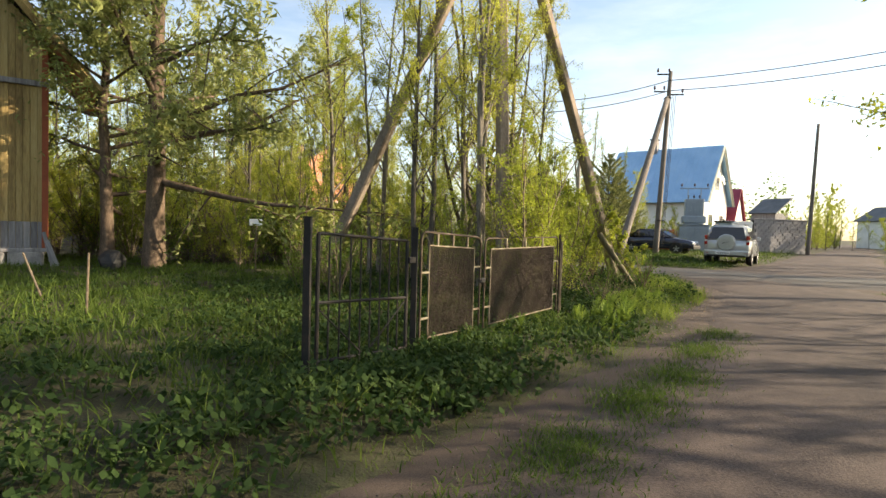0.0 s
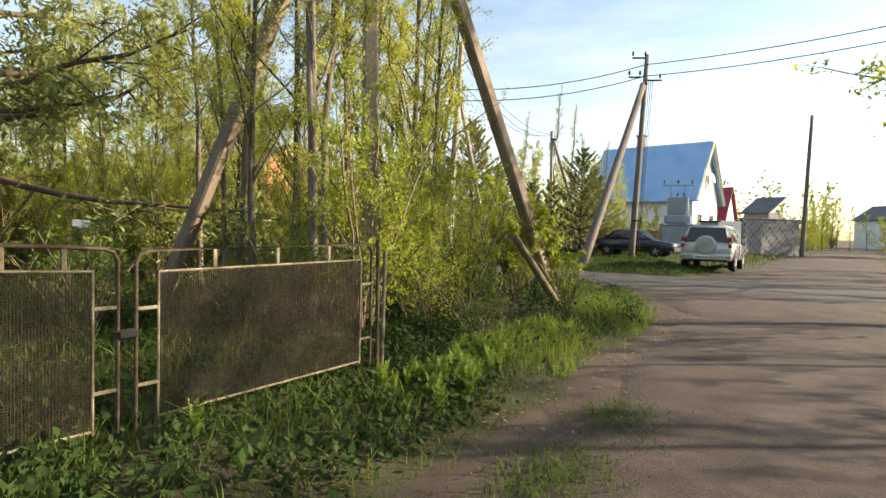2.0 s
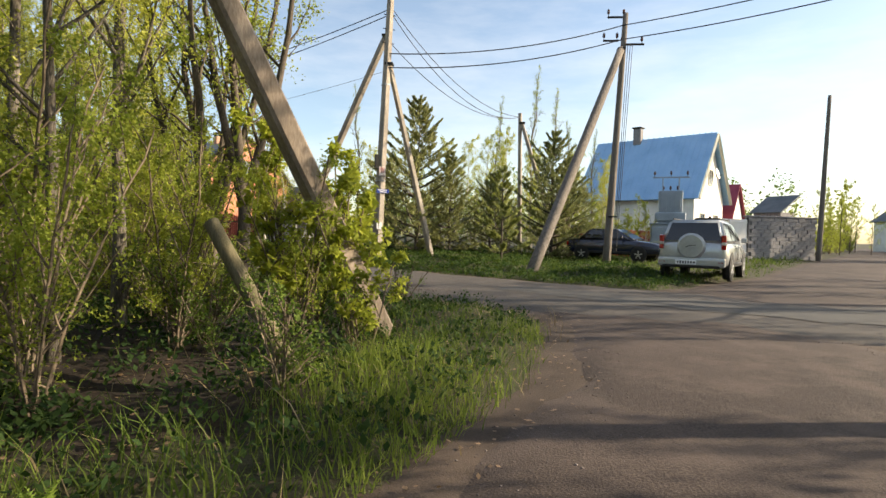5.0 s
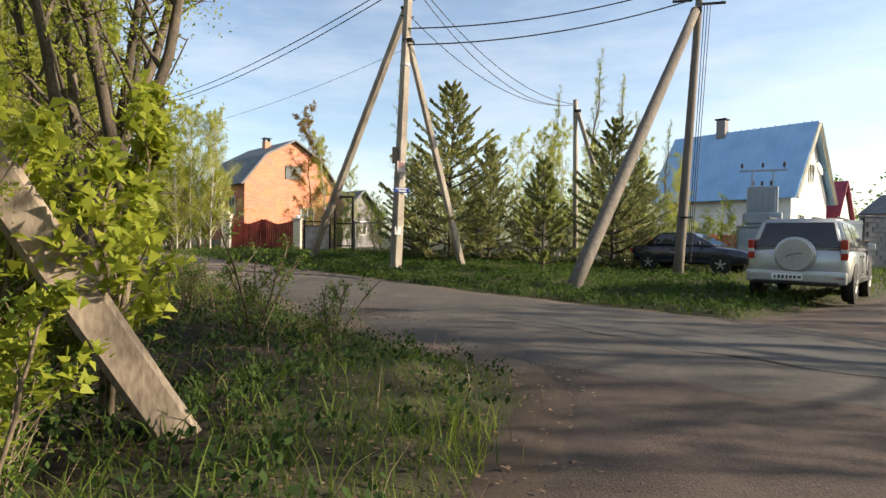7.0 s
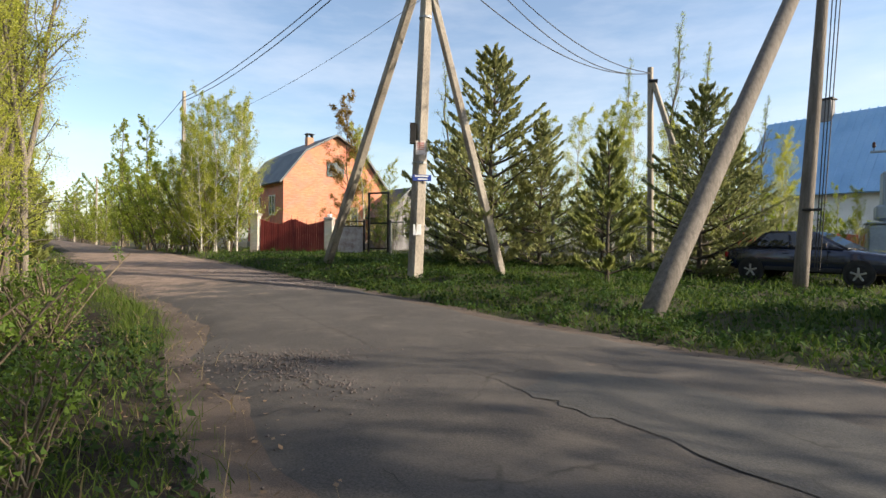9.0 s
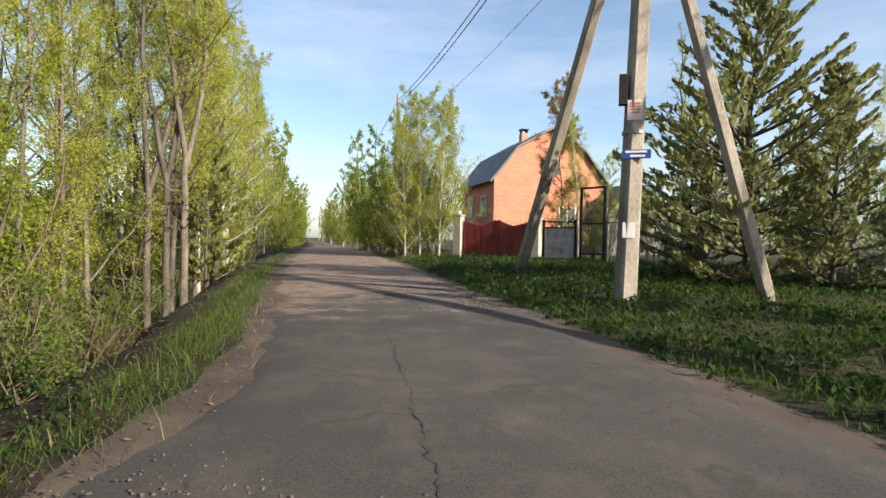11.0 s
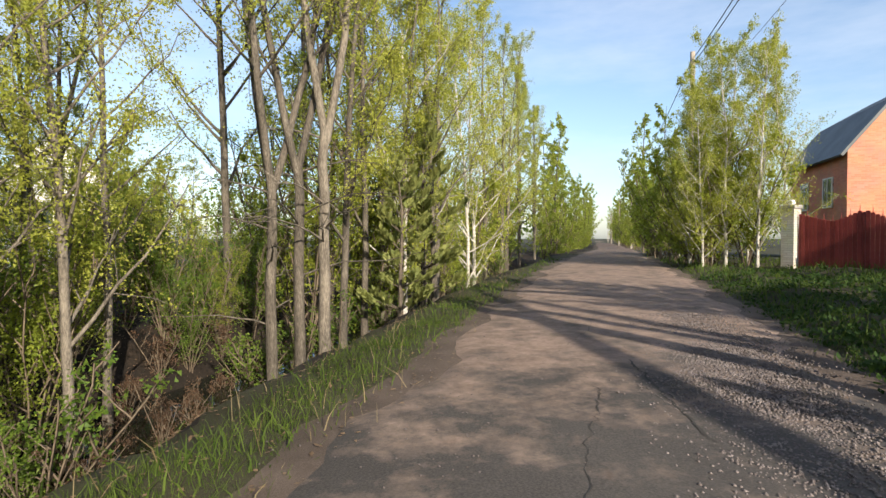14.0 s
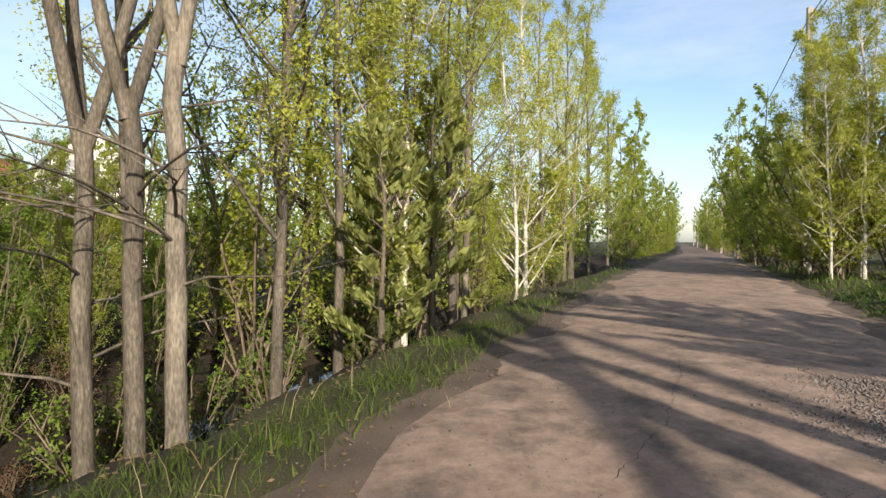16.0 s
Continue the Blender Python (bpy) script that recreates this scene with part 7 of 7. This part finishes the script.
weeds("corner_weeds", "mixed green weeds under the corner bushes", x[keep], y[keep], 10, 0.055, g.uniform(0.06, 0.3, keep.sum()), M_WEED)
# ferns at the foot of the gates
def fern_mesh(seed):
    """A shuttlecock of upright fronds, each with leaflets narrowing to the tip."""
    r = np.random.default_rng(seed)
    vs = []
    for k in range(9):
        a = k * 0.7 + r.uniform(-0.3, 0.3)
        hh, out = r.uniform(0.18, 0.34), r.uniform(0.03, 0.10)
        q = np.linspace(0.15, 1, 15)
        c = np.stack([np.cos(a) * out * q ** 1.6, np.sin(a) * out * q ** 1.6, hh * q - 0.05 * q ** 3], 1)
        sd = np.array([-np.sin(a), np.cos(a), 0])
        for i in range(14):
            w = 0.034 * math.sin(math.pi * (0.12 + 0.88 * q[i])) + 0.006
            for sg in (-1, 1):
                vs.append([c[i], c[i] + (c[i + 1] - c[i]) * 0.9, c[i] + sd * sg * w + (c[i + 1] - c[i]) * 0.9 + r.normal(0, 0.004, 3)])
    v = np.array(vs).reshape(-1, 3)
    return quick_mesh("fern", v, np.arange(len(v)).reshape(-1, 3), M_FERN)


M_FERN = leaf_mat("fern_frond", (0.085, 0.15, 0.022), (0.19, 0.25, 0.04), 0.45, 0.75)
FERNS = [fern_mesh(k) for k in (1, 2, 3)]
fx, fy, dm, dt, ds, side, near = candidates(900, 1.6, 6.4, 8.2, 15.0)
ok = (dt > 0.45) & (dt < 1.3) & (np.sin(2.1 * fx + 1.3 * fy) > -0.3) & (fy < 12.4) & (dt > 0.55)
for i, (x, y) in enumerate(list(zip(fx[ok], fy[ok]))[:75]):
    ob = new("fern", FERNS[i % 3])
    ob.matrix_world = placed(float(x), float(y), float(g.uniform(0.7, 1.25)), float(g.uniform(0, 360)))
    tagged(ob, "bright upright fern growing in the track verge", "fern", "verge ferns")
# fallen leaves on shoulders and in the wood
x, y, dm, dt, ds, side, near = candidates(90000, -14, 10, 4, 34)
d = np.minimum(np.minimum(dm, dt), ds)
keep = (d > -0.5) & (side < 0) & (y > 9) & (g.uniform(0, 1, len(x)) < np.where(d < 0.5, 0.3, 0.6)) & (near < 9)
c = np.stack([x, y, np.maximum(ground_height(x, y), base_height(x, y) * (d < 0.3) + (-9) * (d >= 0.3)) + 0.008], 1)[keep]
v, f = leaf_quads(g, c, 0.045, 2.5, 1.0, None, True)
M_LITTER = leaf_mat("fallen_leaf", (0.09, 0.06, 0.035), (0.3, 0.2, 0.12), 0.2)
tagged(new("fallen_leaves", quick_mesh("fallen_leaves", v, f, M_LITTER)), "brown fallen leaves strewn along the road edge", "fallen leaves", kind="stuff")


def stones(name, label, x, y, lift, size, mat):
    """Crushed stones: chipped octahedra, joined."""
    n = len(x)
    z = base_height(x, y) + lift
    o = np.array([(1, 0, 0), (0, 1, 0), (-1, 0, 0), (0, -1, 0), (0, 0, 0.8), (0, 0, -0.6)], float)
    s = size[:, None, None] * g.uniform(0.6, 1.25, (n, 6, 1))
    a = g.uniform(0, 6.28, n)
    ca, sa = np.cos(a)[:, None], np.sin(a)[:, None]
    p = o[None] * s
    q = np.stack([p[..., 0] * ca - p[..., 1] * sa, p[..., 0] * sa + p[..., 1] * ca, p[..., 2]], -1)
    v = (q + np.stack([x, y, z], 1)[:, None]).reshape(-1, 3)
    t = np.array([(0, 1, 4), (1, 2, 4), (2, 3, 4), (3, 0, 4), (1, 0, 5), (2, 1, 5), (3, 2, 5), (0, 3, 5)])
    f = (t[None] + np.arange(n)[:, None, None] * 6).reshape(-1, 3)
    tagged(new(name, quick_mesh(name, v, f, mat)), label, "gravel", kind="stuff")


n = 14000
u, w = np.clip(g.normal(0, 1, n), -1.7, 1.7) + g.normal(0, 0.08, n), g.normal(0, 0.34, n)
x, y = -2.2 - 0.83 * u * 1.9 + 0.55 * (w + 0.5), 29.6 + 0.55 * u * 1.9 + 0.83 * (w + 0.5)
stones("gravel_patch", "loose crushed stone filling potholes in the road", x, y, 0.043, g.uniform(0.005, 0.018, n), M_GRAVEL)
x, y, dm, dt, ds, side, near = candidates(30000, -16, 1, 26, 40)
keep = (dm < -0.1) & (x < 0.8) & (g.uniform(0, 1, len(x)) < 0.3 * np.exp(-near / 7))
stones("lane_pebbles", "fine stones scattered over the packed dirt", x[keep], y[keep], 0.038, g.uniform(0.004, 0.011, keep.sum()), M_GRAVEL)
n = 2600
x, y = 4.9 + g.normal(0, 0.7, n), 22.5 + g.normal(0, 0.38, n)
stones("gravel_patch", "dark stones in a broken patch at the junction", x, y, 0.035, g.uniform(0.006, 0.018, n), M_GRAVEL)
x, y, dm, dt, ds, side, near = candidates(40000, -4, 14, 2, 24)
keep = (dt < 0) & (g.uniform(0, 1, len(x)) < 0.45 * np.exp(-near / 6))
stones("track_pebbles", "small stones scattered on the dirt track", x[keep], y[keep], 0.014, g.uniform(0.003, 0.012, keep.sum()), M_GRAVEL)
x, y, dm, dt, ds, side, near = candidates(60000, -12, 10, 18, 36)
keep = (dm > -0.4) & (dm < 0.5) & (g.uniform(0, 1, len(x)) < 0.12)
stones("shoulder_pebbles", "small stones along the asphalt edge", x[keep], y[keep], -0.005, g.uniform(0.005, 0.014, keep.sum()), M_GRAVEL)

# ---- cracks and mended places in the asphalt ----
M_CRACK = surface("crack_fill", [(0.03, 0.027, 0.024), (0.06, 0.055, 0.05)], 12, 0.95, 0, 60, 0.3)
M_PATCH = road_mat("mended_asphalt", [(0.035, 0.034, 0.034), (0.06, 0.058, 0.056), (0.09, 0.086, 0.08)], (0.08, 0.075, 0.068), (0.02, 0.018, 0.016))


def road_top(x, y):
    dm, _ = edge_distance(x, y, "main")
    u = np.clip((dm + 2.4) / 2.4, -1, 1)
    return base_height(x, y) + 0.014 + 0.03 * (1 - u * u) + 0.22 * wobble(x, y)


def crack(pts, width):
    """A ragged dark crack lying in the road skin."""
    p = np.array(pts, float)
    seg = np.r_[0, np.cumsum(np.linalg.norm(np.diff(p, axis=0), axis=1))]
    q = np.arange(0, seg[-1], 0.06)
    c = np.stack([np.interp(q, seg, p[:, k]) for k in (0, 1)], 1) + np.cumsum(g.normal(0, 0.012, (len(q), 2)), 0) * 0.8 + g.normal(0, 0.012, (len(q), 2))
    t = np.gradient(c, axis=0)
    t /= np.linalg.norm(t, axis=1)[:, None] + 1e-9
    nn = np.stack([-t[:, 1], t[:, 0]], 1) * (width * g.uniform(0.25, 1.2, (len(q), 1)))
    a, b = c - nn, c + nn
    v = np.concatenate([np.c_[a, road_top(a[:, 0], a[:, 1]) + 0.005], np.c_[b, road_top(b[:, 0], b[:, 1]) + 0.005]])
    k = len(q)
    ob = new("road_crack", quick_mesh("road_crack", v, [(i, i + 1, k + i + 1, k + i) for i in range(k - 1)], M_CRACK))
    tagged(ob, "long dark crack in the asphalt", "crack", kind="structure")


for line_, w_ in (([(4.8, 23.4), (3.9, 24.1), (3.0, 24.75), (1.5, 25.85), (0.7, 26.4), (-0.4, 27.1), (-1.8, 28.1)], 0.014), ([(1.9, 25.0), (1.6, 25.3), (1.2, 25.5), (0.3, 25.7), (-0.4, 26.2)], 0.007), ([(1.0, 28.2), (1.5, 27.9), (2.0, 27.4), (2.5, 27.1), (3.4, 26.5)], 0.008),
                  ([(-2.4, 29.2), (-1.8, 28.9), (-1.0, 28.5), (-0.3, 28.2)], 0.03), ([(2.4, 24.2), (1.6, 24.7), (0.6, 25.0)], 0.006), ([(3.6, 26.2), (3.2, 25.6), (2.2, 25.9)], 0.005), ([(6.0, 22.8), (7.4, 21.8), (8.5, 20.6), (9.1, 20.3), (10.6, 19.2)], 0.014), ([(6.2, 20.6), (7.2, 19.9), (8.6, 18.8)], 0.008), ([(-3.0, 28.6), (-4.2, 29.8), (-6.0, 31.0)], 0.007)):
    crack(line_, w_ * 0.45)
north, south = np.array([(6.9, 23.2), (7.7, 23.05), (9.5, 21.9), (11.5, 21.0), (14.0, 20.0)]), np.array([(6.6, 22.3), (7.4, 21.75), (9.0, 20.35), (11.0, 19.1), (13.4, 18.1)])
rows = []
for k in range(9):
    u = k / 8
    pt = north + (south - north) * u
    q = np.linspace(0, 4, 33)
    rows.append(np.stack([np.interp(q, range(5), pt[:, 0]), np.interp(q, range(5), pt[:, 1])], 1) + (g.normal(0, 0.05, (33, 2)) if k in (0, 8) else 0))
P = np.array(rows).reshape(-1, 2)
v = np.c_[P, road_top(P[:, 0], P[:, 1]) + 0.005]
f = [(a * 33 + b, a * 33 + b + 1, (a + 1) * 33 + b + 1, (a + 1) * 33 + b) for a in range(8) for b in range(32)]
tagged(new("road_patch", quick_mesh("road_patch", v, f, M_PATCH)), "darker mended strip of asphalt at the junction", "road patch", kind="structure")

# ---- far woods ----
cs = []
for k in range(620):
    a, r = g.uniform(0, 6.28), g.uniform(72, 150)
    x, y = r * math.cos(a), 25 + r * math.sin(a)
    if min(float(edge_distance(np.array([x]), np.array([y]), w_)[0][0]) for w_ in ("main", "side")) < 5:
        continue
    H = g.uniform(7, 13)
    m = 160
    q = g.normal(0, 1, (m, 3))
    q /= np.linalg.norm(q, axis=1)[:, None]
    cs.append(np.array([x, y, H * 0.5]) + q * np.array([2.6, 2.6, H * 0.5]) * g.uniform(0.5, 1, (m, 1)))
v, f = leaf_quads(g, np.concatenate(cs), 0.6, 0.3, small=True)
tagged(new("far_woods", quick_mesh("far_woods", v, f, M_LEAF_DEEP)), "distant green woods around the village", "woods", kind="stuff")
